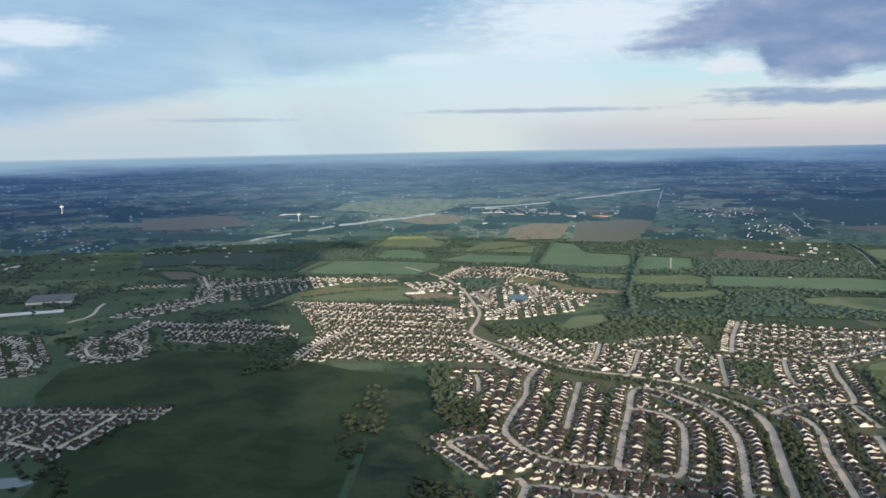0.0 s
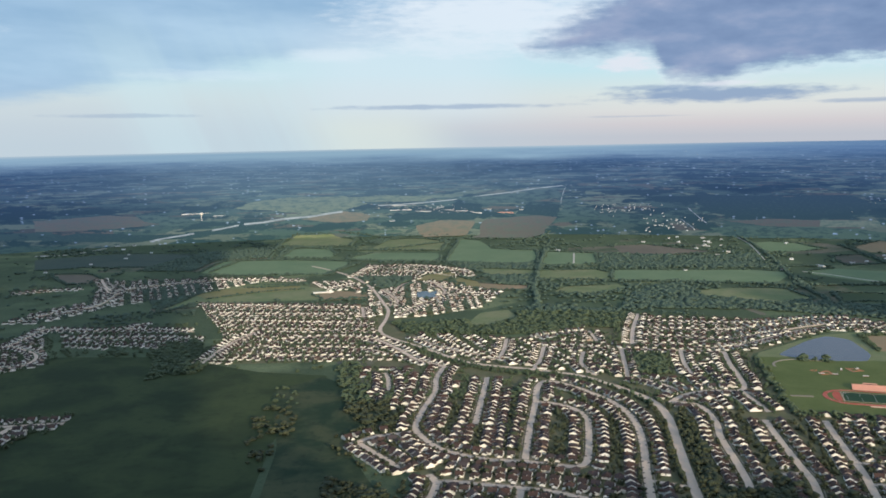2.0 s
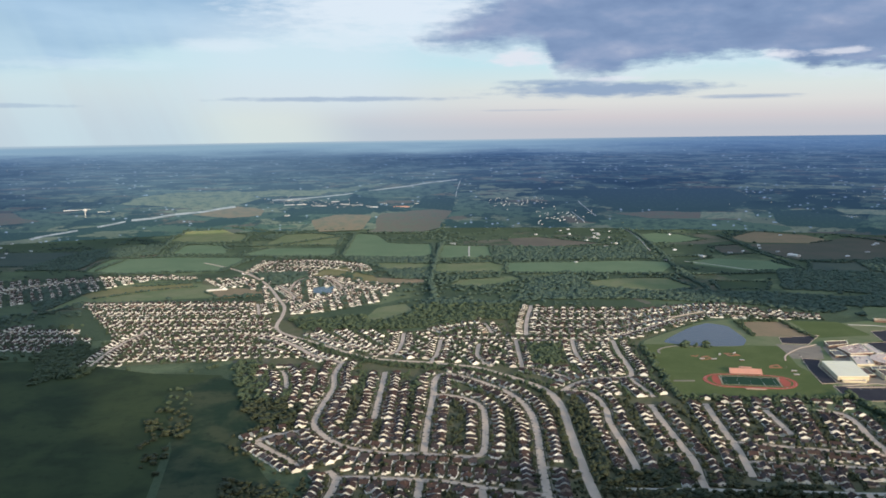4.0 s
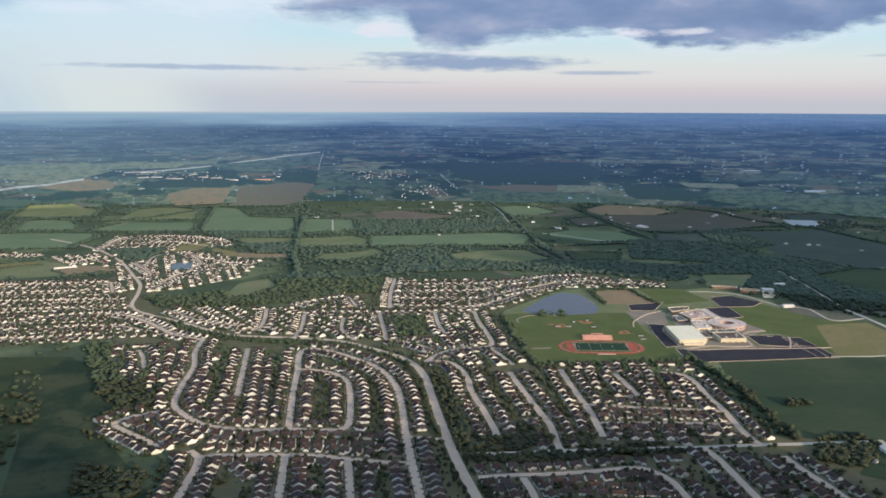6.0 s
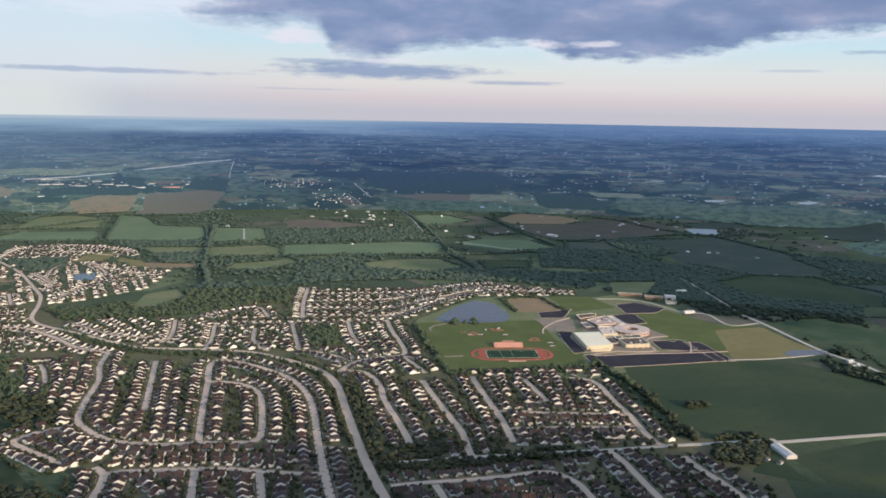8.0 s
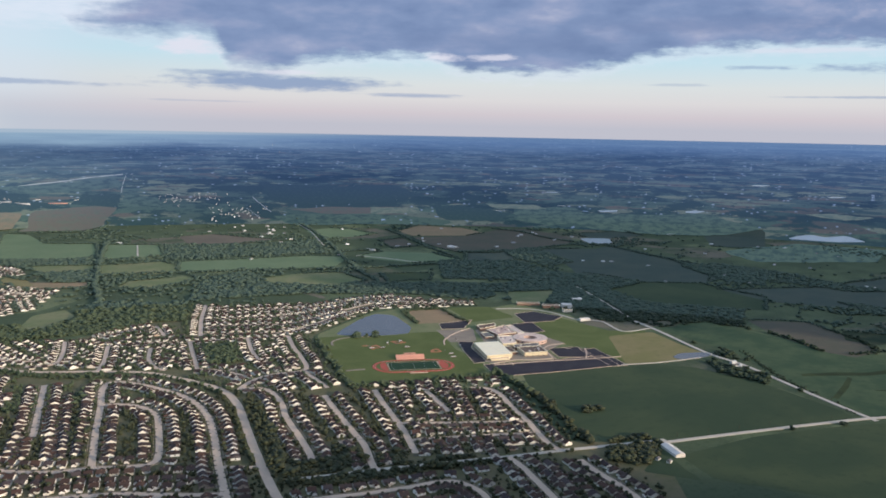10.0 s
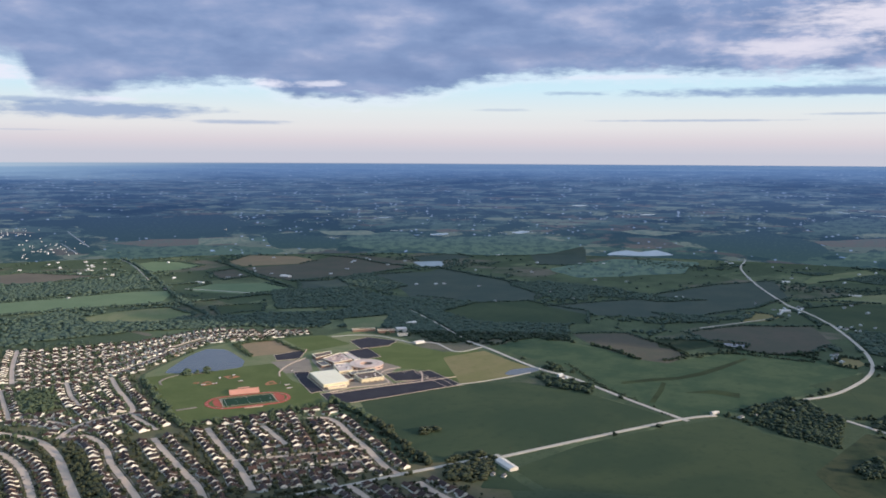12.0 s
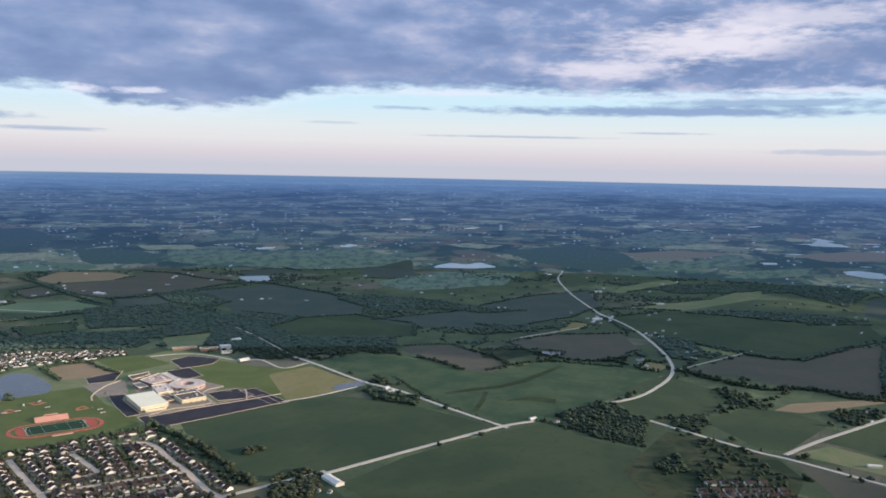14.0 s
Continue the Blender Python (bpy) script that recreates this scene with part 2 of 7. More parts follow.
M["meadow_light"] = two_scale("light_meadow", (0.148, 0.179, 0.085), (0.205, 0.206, 0.110), (0.103, 0.134, 0.064), 0.010, 0.06)
M["crop"] = two_scale("green_crop", (0.044, 0.067, 0.036), (0.064, 0.085, 0.043), (0.033, 0.052, 0.030), 0.0045, 0.05)
M["pasture"] = two_scale("green_pasture", (0.046, 0.078, 0.042), (0.074, 0.104, 0.054), (0.036, 0.060, 0.034), 0.011, 0.05)
M["crop_light"] = two_scale("light_green_crop", (0.139, 0.189, 0.104), (0.165, 0.211, 0.117), (0.109, 0.153, 0.085), 0.007, 0.06)
M["lawn"] = two_scale("mown_lawn", (0.102, 0.126, 0.042), (0.126, 0.146, 0.052), (0.076, 0.100, 0.034), 0.012, 0.15)
M["dry_meadow"] = two_scale("dry_meadow", (0.198, 0.182, 0.077), (0.240, 0.202, 0.099), (0.132, 0.136, 0.057), 0.010, 0.06)
M["gardens"] = two_scale("dry_garden_lawn", (0.118, 0.118, 0.062), (0.150, 0.134, 0.080), (0.076, 0.084, 0.046), 0.03, 0.14)
M["soil"] = two_scale("ploughed_soil", (0.114, 0.100, 0.076), (0.094, 0.094, 0.070), (0.062, 0.076, 0.056), 0.008, 0.06)
M["soil_tan"] = two_scale("dry_tan_soil", (0.300, 0.213, 0.131), (0.250, 0.194, 0.119), (0.175, 0.163, 0.088), 0.010, 0.07)
M["gravel"] = two_scale("pale_gravel", (0.30, 0.25, 0.20), (0.25, 0.21, 0.17), (0.18, 0.15, 0.12), 0.03, 0.3)
M["asphalt"] = two_scale("asphalt", (0.040, 0.037, 0.046), (0.050, 0.046, 0.054), (0.028, 0.027, 0.033), 0.03, 0.4, 0.85)
M["concrete"] = two_scale("concrete_road", (0.650, 0.505, 0.394), (0.560, 0.438, 0.346), (0.403, 0.316, 0.254), 0.02, 0.35, 0.85)
M["country_road"] = two_scale("pale_country_road", (0.56, 0.50, 0.43), (0.50, 0.45, 0.39), (0.40, 0.36, 0.31), 0.02, 0.35, 0.85)
M["drive"] = two_scale("driveway_asphalt", (0.12, 0.108, 0.10), (0.09, 0.082, 0.076), (0.07, 0.064, 0.06), 0.1, 0.6, 0.85)
M["highway"] = two_scale("motorway_concrete", (0.42, 0.40, 0.36), (0.36, 0.34, 0.30), (0.28, 0.27, 0.25), 0.05, 0.35, 0.85)
M["track_red"] = two_scale("red_running_track", (0.46, 0.115, 0.08), (0.41, 0.10, 0.07), (0.34, 0.085, 0.065), 0.04, 0.5, 0.8)
M["turf"] = two_scale("dark_artificial_turf", (0.022, 0.052, 0.027), (0.028, 0.062, 0.031), (0.017, 0.042, 0.021), 0.08, 0.6, 0.8)
M["clay"] = two_scale("infield_clay", (0.42, 0.19, 0.10), (0.36, 0.165, 0.09), (0.28, 0.14, 0.08), 0.08, 0.5)
M["paint"] = two_scale("white_paint", (0.75, 0.74, 0.70), (0.68, 0.67, 0.63), (0.55, 0.54, 0.5), 0.2, 1.2, 0.7)
M["cream_wall"] = two_scale("cream_metal_cladding", (0.72, 0.62, 0.42), (0.66, 0.57, 0.39), (0.58, 0.5, 0.34), 0.1, 0.9, 0.6)
M["cream_roof"] = two_scale("cream_roof_membrane", (0.90, 0.83, 0.64), (0.87, 0.79, 0.60), (0.78, 0.71, 0.55), 0.04, 0.4, 0.7)
M["pink_roof"] = two_scale("salmon_roof", (0.62, 0.34, 0.27), (0.56, 0.31, 0.25), (0.46, 0.26, 0.21), 0.06, 0.6, 0.7)
M["white_roof"] = two_scale("white_roof_sheet", (0.78, 0.72, 0.66), (0.70, 0.65, 0.60), (0.56, 0.52, 0.48), 0.08, 0.7, 0.6)
M["pale_roof"] = two_scale("pale_peach_roof", (0.72, 0.58, 0.50), (0.66, 0.53, 0.46), (0.54, 0.43, 0.38), 0.06, 0.6, 0.75)
M["grey_roof"] = two_scale("grey_roof_felt", (0.20, 0.185, 0.18), (0.16, 0.15, 0.15), (0.12, 0.11, 0.11), 0.06, 0.6, 0.85)
M["brown_roof"] = two_scale("brown_roof_felt", (0.17, 0.125, 0.105), (0.14, 0.105, 0.09), (0.10, 0.08, 0.07), 0.06, 0.6, 0.85)
M["brick"] = two_scale("brown_brick", (0.30, 0.19, 0.14), (0.26, 0.17, 0.13), (0.2, 0.13, 0.1), 0.1, 1.0, 0.85)
M["bleacher"] = two_scale("aluminium_bleacher", (0.56, 0.40, 0.34), (0.50, 0.36, 0.31), (0.40, 0.28, 0.25), 0.2, 1.5, 0.6)
M["bark"] = two_scale("bark", (0.10, 0.075, 0.05), (0.07, 0.055, 0.04), (0.045, 0.035, 0.03), 0.3, 2.0)


def random_tinted(name, stops, source, rough, grain_scale=0.6):
    def build(g):
        if source == "object":
            r = g.node("ShaderNodeObjectInfo").outputs["Random"]
        else:
            r = g.node("ShaderNodeNewGeometry").outputs["Random Per Island"]
        grain = g.noise(place(g), grain_scale, 4, 0.6)
        col = g.ramp(r, stops, "CONSTANT")
        col = g.mix(g.m("MULTIPLY", g.step(grain, 0.4, 0.75), 0.3), col, g.mix(1.0, col, (0.55, 0.52, 0.5), "MULTIPLY"))
        return col, rough, (grain, 0.2, 0.3), {"Specular IOR Level": 0.2}

    return material(name, build)


SIDING = [(0.0, (0.86, 0.85, 0.83)), (0.30, (0.74, 0.71, 0.66)), (0.40, (0.87, 0.86, 0.85)), (0.70, (0.68, 0.65, 0.61)), (0.78, (0.83, 0.82, 0.79)), (0.92, (0.58, 0.58, 0.60)), (0.97, (0.42, 0.34, 0.29))]
SHINGLE = [(0.0, (0.068, 0.043, 0.036)), (0.22, (0.054, 0.038, 0.035)), (0.42, (0.083, 0.054, 0.044)), (0.56, (0.059, 0.045, 0.047)), (0.7, (0.071, 0.054, 0.05)), (0.82, (0.093, 0.054, 0.043)), (0.9, (0.084, 0.066, 0.065))]
FOLIAGE = [(0.0, (0.05, 0.056, 0.03)), (0.3, (0.062, 0.065, 0.034)), (0.55, (0.047, 0.05, 0.029)), (0.75, (0.076, 0.074, 0.038)), (0.9, (0.057, 0.059, 0.032))]
for key, source in (("", "object"), ("_many", "island")):
    # siding of the far houses has some warm evening light mixed into its colour
    M["siding" + key] = random_tinted("house_siding" + key, SIDING if source == "object" else [(p, (c[0], 0.97 * c[1], 0.91 * c[2])) for p, c in SIDING], source, 0.7)
    M["shingle" + key] = random_tinted("roof_shingle" + key, SHINGLE, source, 0.85)
    M["leaf" + key] = random_tinted("foliage" + key, [(p, (0.90 * c[0], 0.99 * c[1], 1.05 * c[2])) for p, c in FOLIAGE], source, 0.8, 0.35)
# far trees: the blue haze of the air is put into the leaf colour
M["leaf_far"] = random_tinted("hazed_foliage", [(0.0, (0.064, 0.094, 0.072)), (0.3, (0.068, 0.100, 0.075)), (0.55, (0.061, 0.090, 0.070)), (0.75, (0.076, 0.105, 0.075)), (0.9, (0.066, 0.096, 0.073))], "island", 0.8, 0.1)
# sun and cloud shade put into a lighter and a darker leaf colour
M["leaf_sunlit"] = random_tinted("sunlit_foliage", [(0.0, (0.068, 0.092, 0.054)), (0.3, (0.075, 0.099, 0.057)), (0.55, (0.063, 0.086, 0.052)), (0.75, (0.084, 0.106, 0.060)), (0.9, (0.071, 0.094, 0.055))], "island", 0.8, 0.1)
M["leaf_shaded"] = random_tinted("shaded_foliage", [(0.0, (0.034, 0.052, 0.032)), (0.3, (0.040, 0.058, 0.036)), (0.55, (0.031, 0.047, 0.031)), (0.75, (0.046, 0.063, 0.038)), (0.9, (0.037, 0.054, 0.034))], "island", 0.8, 0.1)
M["trim"] = two_scale("white_trim", (0.80, 0.78, 0.74), (0.74, 0.72, 0.68), (0.62, 0.6, 0.57), 0.3, 2.0, 0.5)
M["glass"] = material("window_glass", lambda g: (g.mix(g.noise(place(g), 0.4, 2), (0.02, 0.026, 0.035), (0.05, 0.06, 0.07)), 0.08, None, {"Metallic": 0.0, "Specular IOR Level": 0.7}))
# far ponds: the sky's reflection is put into a pale base colour
M["sky_toned_water"] = two_scale("pale_sky_water", (0.56, 0.59, 0.62), (0.52, 0.55, 0.58), (0.45, 0.48, 0.51), 0.01, 0.1, 0.2)
M["water"] = material("pond_water", lambda g: (g.mix(g.noise(place(g), 0.02, 3), (0.100, 0.112, 0.108), (0.122, 0.132, 0.124)), 0.10, (g.noise(place(g), 0.6, 4, 0.6), 0.08, 0.4), {"Specular IOR Level": 0.4}))


# the far country: fields, woods and the blue of the air over tens of kilometres, painted as a glow
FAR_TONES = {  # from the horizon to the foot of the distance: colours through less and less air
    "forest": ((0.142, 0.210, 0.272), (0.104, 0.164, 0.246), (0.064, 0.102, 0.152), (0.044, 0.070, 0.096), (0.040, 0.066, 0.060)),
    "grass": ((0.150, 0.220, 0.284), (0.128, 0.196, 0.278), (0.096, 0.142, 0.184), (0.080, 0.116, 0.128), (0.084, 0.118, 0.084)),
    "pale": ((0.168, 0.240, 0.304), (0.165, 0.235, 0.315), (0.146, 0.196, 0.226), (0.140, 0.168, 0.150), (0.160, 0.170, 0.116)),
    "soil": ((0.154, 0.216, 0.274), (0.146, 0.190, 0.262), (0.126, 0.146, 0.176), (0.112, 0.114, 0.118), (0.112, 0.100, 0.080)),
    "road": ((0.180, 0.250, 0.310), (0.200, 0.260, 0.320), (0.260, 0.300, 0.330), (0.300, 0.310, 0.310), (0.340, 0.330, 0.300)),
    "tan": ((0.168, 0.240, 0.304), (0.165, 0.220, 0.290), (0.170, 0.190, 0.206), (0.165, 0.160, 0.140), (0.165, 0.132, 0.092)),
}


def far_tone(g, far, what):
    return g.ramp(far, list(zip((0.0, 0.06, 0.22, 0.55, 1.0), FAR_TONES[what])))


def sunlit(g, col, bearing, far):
    """Paints sunlight into the stretch of far country under the gap in the clouds."""
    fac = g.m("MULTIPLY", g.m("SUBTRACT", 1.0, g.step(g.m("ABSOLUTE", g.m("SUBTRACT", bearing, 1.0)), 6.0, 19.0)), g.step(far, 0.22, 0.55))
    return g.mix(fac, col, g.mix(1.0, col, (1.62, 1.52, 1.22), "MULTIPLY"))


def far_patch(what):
    """A glowing far patch, haze painted in by its depth, as in the distance behind it."""
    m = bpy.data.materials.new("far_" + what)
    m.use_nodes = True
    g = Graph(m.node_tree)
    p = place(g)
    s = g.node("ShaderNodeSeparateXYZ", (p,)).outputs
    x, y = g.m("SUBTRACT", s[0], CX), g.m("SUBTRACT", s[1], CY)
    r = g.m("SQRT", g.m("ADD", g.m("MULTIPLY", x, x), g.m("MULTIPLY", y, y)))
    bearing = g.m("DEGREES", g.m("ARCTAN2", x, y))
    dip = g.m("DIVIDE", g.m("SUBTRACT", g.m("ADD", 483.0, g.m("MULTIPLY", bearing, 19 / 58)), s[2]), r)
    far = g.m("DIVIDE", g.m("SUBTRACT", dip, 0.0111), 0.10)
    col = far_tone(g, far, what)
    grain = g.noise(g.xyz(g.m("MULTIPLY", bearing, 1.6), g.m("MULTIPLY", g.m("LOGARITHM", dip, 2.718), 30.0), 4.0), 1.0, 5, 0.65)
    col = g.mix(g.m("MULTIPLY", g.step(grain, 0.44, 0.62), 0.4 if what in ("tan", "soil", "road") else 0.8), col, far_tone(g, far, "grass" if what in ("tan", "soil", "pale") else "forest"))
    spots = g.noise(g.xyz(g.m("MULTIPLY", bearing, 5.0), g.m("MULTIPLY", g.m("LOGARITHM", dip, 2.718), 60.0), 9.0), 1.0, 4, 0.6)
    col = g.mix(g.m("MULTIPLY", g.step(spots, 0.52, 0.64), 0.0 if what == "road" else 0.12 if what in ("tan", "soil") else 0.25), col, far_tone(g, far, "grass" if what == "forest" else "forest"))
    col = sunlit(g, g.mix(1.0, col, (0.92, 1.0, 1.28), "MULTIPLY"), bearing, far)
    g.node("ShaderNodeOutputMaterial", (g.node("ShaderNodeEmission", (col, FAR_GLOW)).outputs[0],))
    return m


for what in FAR_TONES:
    M["far_" + what] = far_patch(what)


def distance_build(m):
    m.use_nodes = True
    g = Graph(m.node_tree)
    p = place(g)
    s = g.node("ShaderNodeSeparateXYZ", (p,)).outputs
    x, y = g.m("SUBTRACT", s[0], CX), g.m("SUBTRACT", s[1], CY)
    r = g.m("SQRT", g.m("ADD", g.m("MULTIPLY", x, x), g.m("MULTIPLY", y, y)))
    bearing = g.m("DEGREES", g.m("ARCTAN2", x, y))
    eye_z = g.m("ADD", 483.0, g.m("MULTIPLY", bearing, 19 / 58))
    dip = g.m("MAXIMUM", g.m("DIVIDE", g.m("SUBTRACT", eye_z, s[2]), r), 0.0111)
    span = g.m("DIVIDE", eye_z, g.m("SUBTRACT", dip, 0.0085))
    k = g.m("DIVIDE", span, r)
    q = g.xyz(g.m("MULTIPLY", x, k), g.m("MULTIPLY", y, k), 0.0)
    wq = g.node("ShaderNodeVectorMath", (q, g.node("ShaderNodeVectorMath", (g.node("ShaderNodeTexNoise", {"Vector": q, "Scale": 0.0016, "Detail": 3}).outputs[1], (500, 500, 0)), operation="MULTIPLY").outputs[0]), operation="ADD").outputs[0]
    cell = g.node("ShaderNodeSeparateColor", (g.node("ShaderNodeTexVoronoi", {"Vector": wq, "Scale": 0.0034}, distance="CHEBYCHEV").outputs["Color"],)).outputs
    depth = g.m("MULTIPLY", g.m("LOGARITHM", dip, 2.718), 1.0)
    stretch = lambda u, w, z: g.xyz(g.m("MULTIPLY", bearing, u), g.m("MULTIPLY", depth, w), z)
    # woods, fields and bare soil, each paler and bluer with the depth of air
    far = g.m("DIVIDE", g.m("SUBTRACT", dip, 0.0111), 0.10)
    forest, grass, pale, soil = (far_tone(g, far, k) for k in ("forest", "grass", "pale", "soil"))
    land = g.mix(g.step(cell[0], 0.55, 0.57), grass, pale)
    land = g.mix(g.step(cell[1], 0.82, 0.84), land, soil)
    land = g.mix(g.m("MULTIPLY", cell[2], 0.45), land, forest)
    trees = g.m("ADD", g.m("MULTIPLY", g.noise(q, 0.0009, 7, 0.7), 0.5), g.m("MULTIPLY", g.noise(stretch(0.42, 9.0, 2.0), 1.0, 6, 0.68), 0.5))
    land = g.mix(g.step(trees, 0.488, 0.525), land, forest)
    rows = g.noise(stretch(1.3, 26.0, 8.0), 1.0, 3, 0.6)
    land = g.mix(g.m("MULTIPLY", g.step(rows, 0.56, 0.62), 0.75), land, forest)
    # farmsteads, roofs and small waters
    spot = g.node("ShaderNodeTexVoronoi", {"Vector": stretch(2.8, 34.0, 0.0), "Scale": 1.0})
    chance = g.node("ShaderNodeSeparateColor", (spot.outputs["Color"],)).outputs[0]
    busy = g.noise(stretch(0.5, 4.0, 6.0), 1.0, 3, 0.6)
    roofs = g.m("MULTIPLY", g.m("SUBTRACT", 1.0, g.step(spot.outputs["Distance"], 0.16, 0.34)), g.step(g.m("ADD", g.m("MULTIPLY", chance, 0.45), busy), 0.86, 0.93))
    land = g.mix(g.m("MULTIPLY", roofs, 0.6), land, (0.36, 0.41, 0.47))
    meres = g.step(g.noise(stretch(1.1, 22.0, 12.0), 1.0, 3, 0.5), 0.70, 0.74)
    land = g.mix(g.m("MULTIPLY", meres, 0.7), land, (0.32, 0.39, 0.47))
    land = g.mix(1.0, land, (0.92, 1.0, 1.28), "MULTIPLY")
    # cloud shade over the distance, and the bright air under the gap in the clouds, painted into the land
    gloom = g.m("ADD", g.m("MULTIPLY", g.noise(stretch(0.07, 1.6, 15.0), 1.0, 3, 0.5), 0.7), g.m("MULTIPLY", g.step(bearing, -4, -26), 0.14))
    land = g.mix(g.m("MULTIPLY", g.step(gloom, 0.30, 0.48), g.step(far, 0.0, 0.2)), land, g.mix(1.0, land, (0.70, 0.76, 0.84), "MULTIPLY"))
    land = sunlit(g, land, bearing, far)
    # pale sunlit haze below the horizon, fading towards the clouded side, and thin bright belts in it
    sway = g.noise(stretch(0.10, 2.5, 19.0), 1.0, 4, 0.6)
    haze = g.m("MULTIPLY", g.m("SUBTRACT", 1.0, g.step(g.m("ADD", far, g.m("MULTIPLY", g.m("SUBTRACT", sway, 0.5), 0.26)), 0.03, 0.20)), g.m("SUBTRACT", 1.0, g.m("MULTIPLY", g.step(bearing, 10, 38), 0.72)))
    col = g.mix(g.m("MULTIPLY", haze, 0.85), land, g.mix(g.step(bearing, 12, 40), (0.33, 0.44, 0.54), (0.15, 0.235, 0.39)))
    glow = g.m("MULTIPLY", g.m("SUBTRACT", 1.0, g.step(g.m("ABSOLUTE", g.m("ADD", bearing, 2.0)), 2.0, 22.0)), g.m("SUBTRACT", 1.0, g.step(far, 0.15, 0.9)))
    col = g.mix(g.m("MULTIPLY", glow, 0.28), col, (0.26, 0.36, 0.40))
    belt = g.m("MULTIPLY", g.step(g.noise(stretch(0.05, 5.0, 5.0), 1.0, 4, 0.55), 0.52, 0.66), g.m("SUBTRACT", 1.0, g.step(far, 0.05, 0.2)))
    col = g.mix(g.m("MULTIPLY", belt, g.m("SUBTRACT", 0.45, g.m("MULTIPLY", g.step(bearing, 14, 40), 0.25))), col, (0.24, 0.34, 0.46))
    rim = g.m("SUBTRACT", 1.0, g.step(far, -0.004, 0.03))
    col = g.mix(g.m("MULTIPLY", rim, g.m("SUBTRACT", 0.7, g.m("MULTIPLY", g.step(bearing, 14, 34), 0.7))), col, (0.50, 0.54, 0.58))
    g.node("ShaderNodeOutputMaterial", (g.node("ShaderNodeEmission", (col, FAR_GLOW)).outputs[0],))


# ---- mesh helpers ----
def fast_mesh(name, verts, faces, mats, index=None, smooth=False):
    """A mesh from an array of corners and an array of faces, all with the same number of corners (or a list of such arrays)."""
    me = bpy.data.meshes.new(name)
    groups = faces if isinstance(faces, list) else [faces]
    verts = np.asarray(verts, np.float32)
    me.vertices.add(len(verts))
    me.vertices.foreach_set("co", verts.ravel())
    loops = np.concatenate([f.ravel() for f in groups]).astype(np.int32)
    total = np.concatenate([np.full(len(f), f.shape[1]) for f in groups]).astype(np.int32)
    me.loops.add(len(loops))
    me.loops.foreach_set("vertex_index", loops)
    me.polygons.add(len(total))
    me.polygons.foreach_set("loop_start", np.concatenate([[0], np.cumsum(total)[:-1]]).astype(np.int32))
    me.polygons.foreach_set("loop_total", total)
    for m in mats:
        me.materials.append(m)
    if index is not None:
        me.polygons.foreach_set("material_index", np.asarray(index, np.int32))
    me.polygons.foreach_set("use_smooth", np.full(len(total), smooth))
    me.update(calc_edges=True)
    me.validate()
    return me


class Shape:
    """A small mesh in the making: corners and faces of any number of corners."""

    def __init__(self):
        self.v, self.f = [], []

    def add(self, verts, faces):
        n = len(self.v)
        self.v += [tuple(map(float, p)) for p in verts]
        self.f += [tuple(n + i for i in f) for f in faces]
        return self

    def box(self, x0, x1, y0, y1, z0, z1):
        v = [(x, y, z) for z in (z0, z1) for x, y in ((x0, y0), (x1, y0), (x1, y1), (x0, y1))]
        return self.add(v, [(3, 2, 1, 0), (4, 5, 6, 7), (0, 1, 5, 4), (1, 2, 6, 5), (2, 3, 7, 6), (3, 0, 4, 7)])

    def prism(self, outline, a, b, axis="x"):
        """The outline, in (across, up), drawn out along x or y from a to b."""
        n = len(outline)
        v = [((s, u, w) if axis == "x" else (u, s, w)) for s in (a, b) for u, w in outline]
        fs = [tuple(range(n))[::-1], tuple(range(n, 2 * n))] + [(i, (i + 1) % n, n + (i + 1) % n, n + i) for i in range(n)]
        if axis == "y":
            fs = [f[::-1] for f in fs]
        return self.add(v, fs)

    def mesh(self, name, mat):
        me = bpy.data.meshes.new(name)
        me.from_pydata(self.v, [], self.f)
        me.materials.append(mat)
        me.update()
        return me


def part(name, data, parent, label=""):
    ob = new(name, data)
    ob.parent = parent
    return tagged(ob, label) if label else ob


def thing(name, label, category, group="", kind=""):
    return tagged(new(name), label, category, group, kind)


# ---- the ground and the far country ----
R0, R1 = 4250.0, 4850.0


def ground_z(x, y):
    """Level ground, with the distance rising to the horizon at its far rim."""
    r = math.hypot(x - CX, y - CY)
    if r < R0:
        return 0.0
    s = min((r - R0) / (R1 - R0), 1.0)
    top = 483 + 19 * min(max(math.degrees(math.atan2(x - CX, y - CY)) / 58, -0.6), 1.5)
    return top - (top / R0 + (0.0110 - top / R0) * s) * r


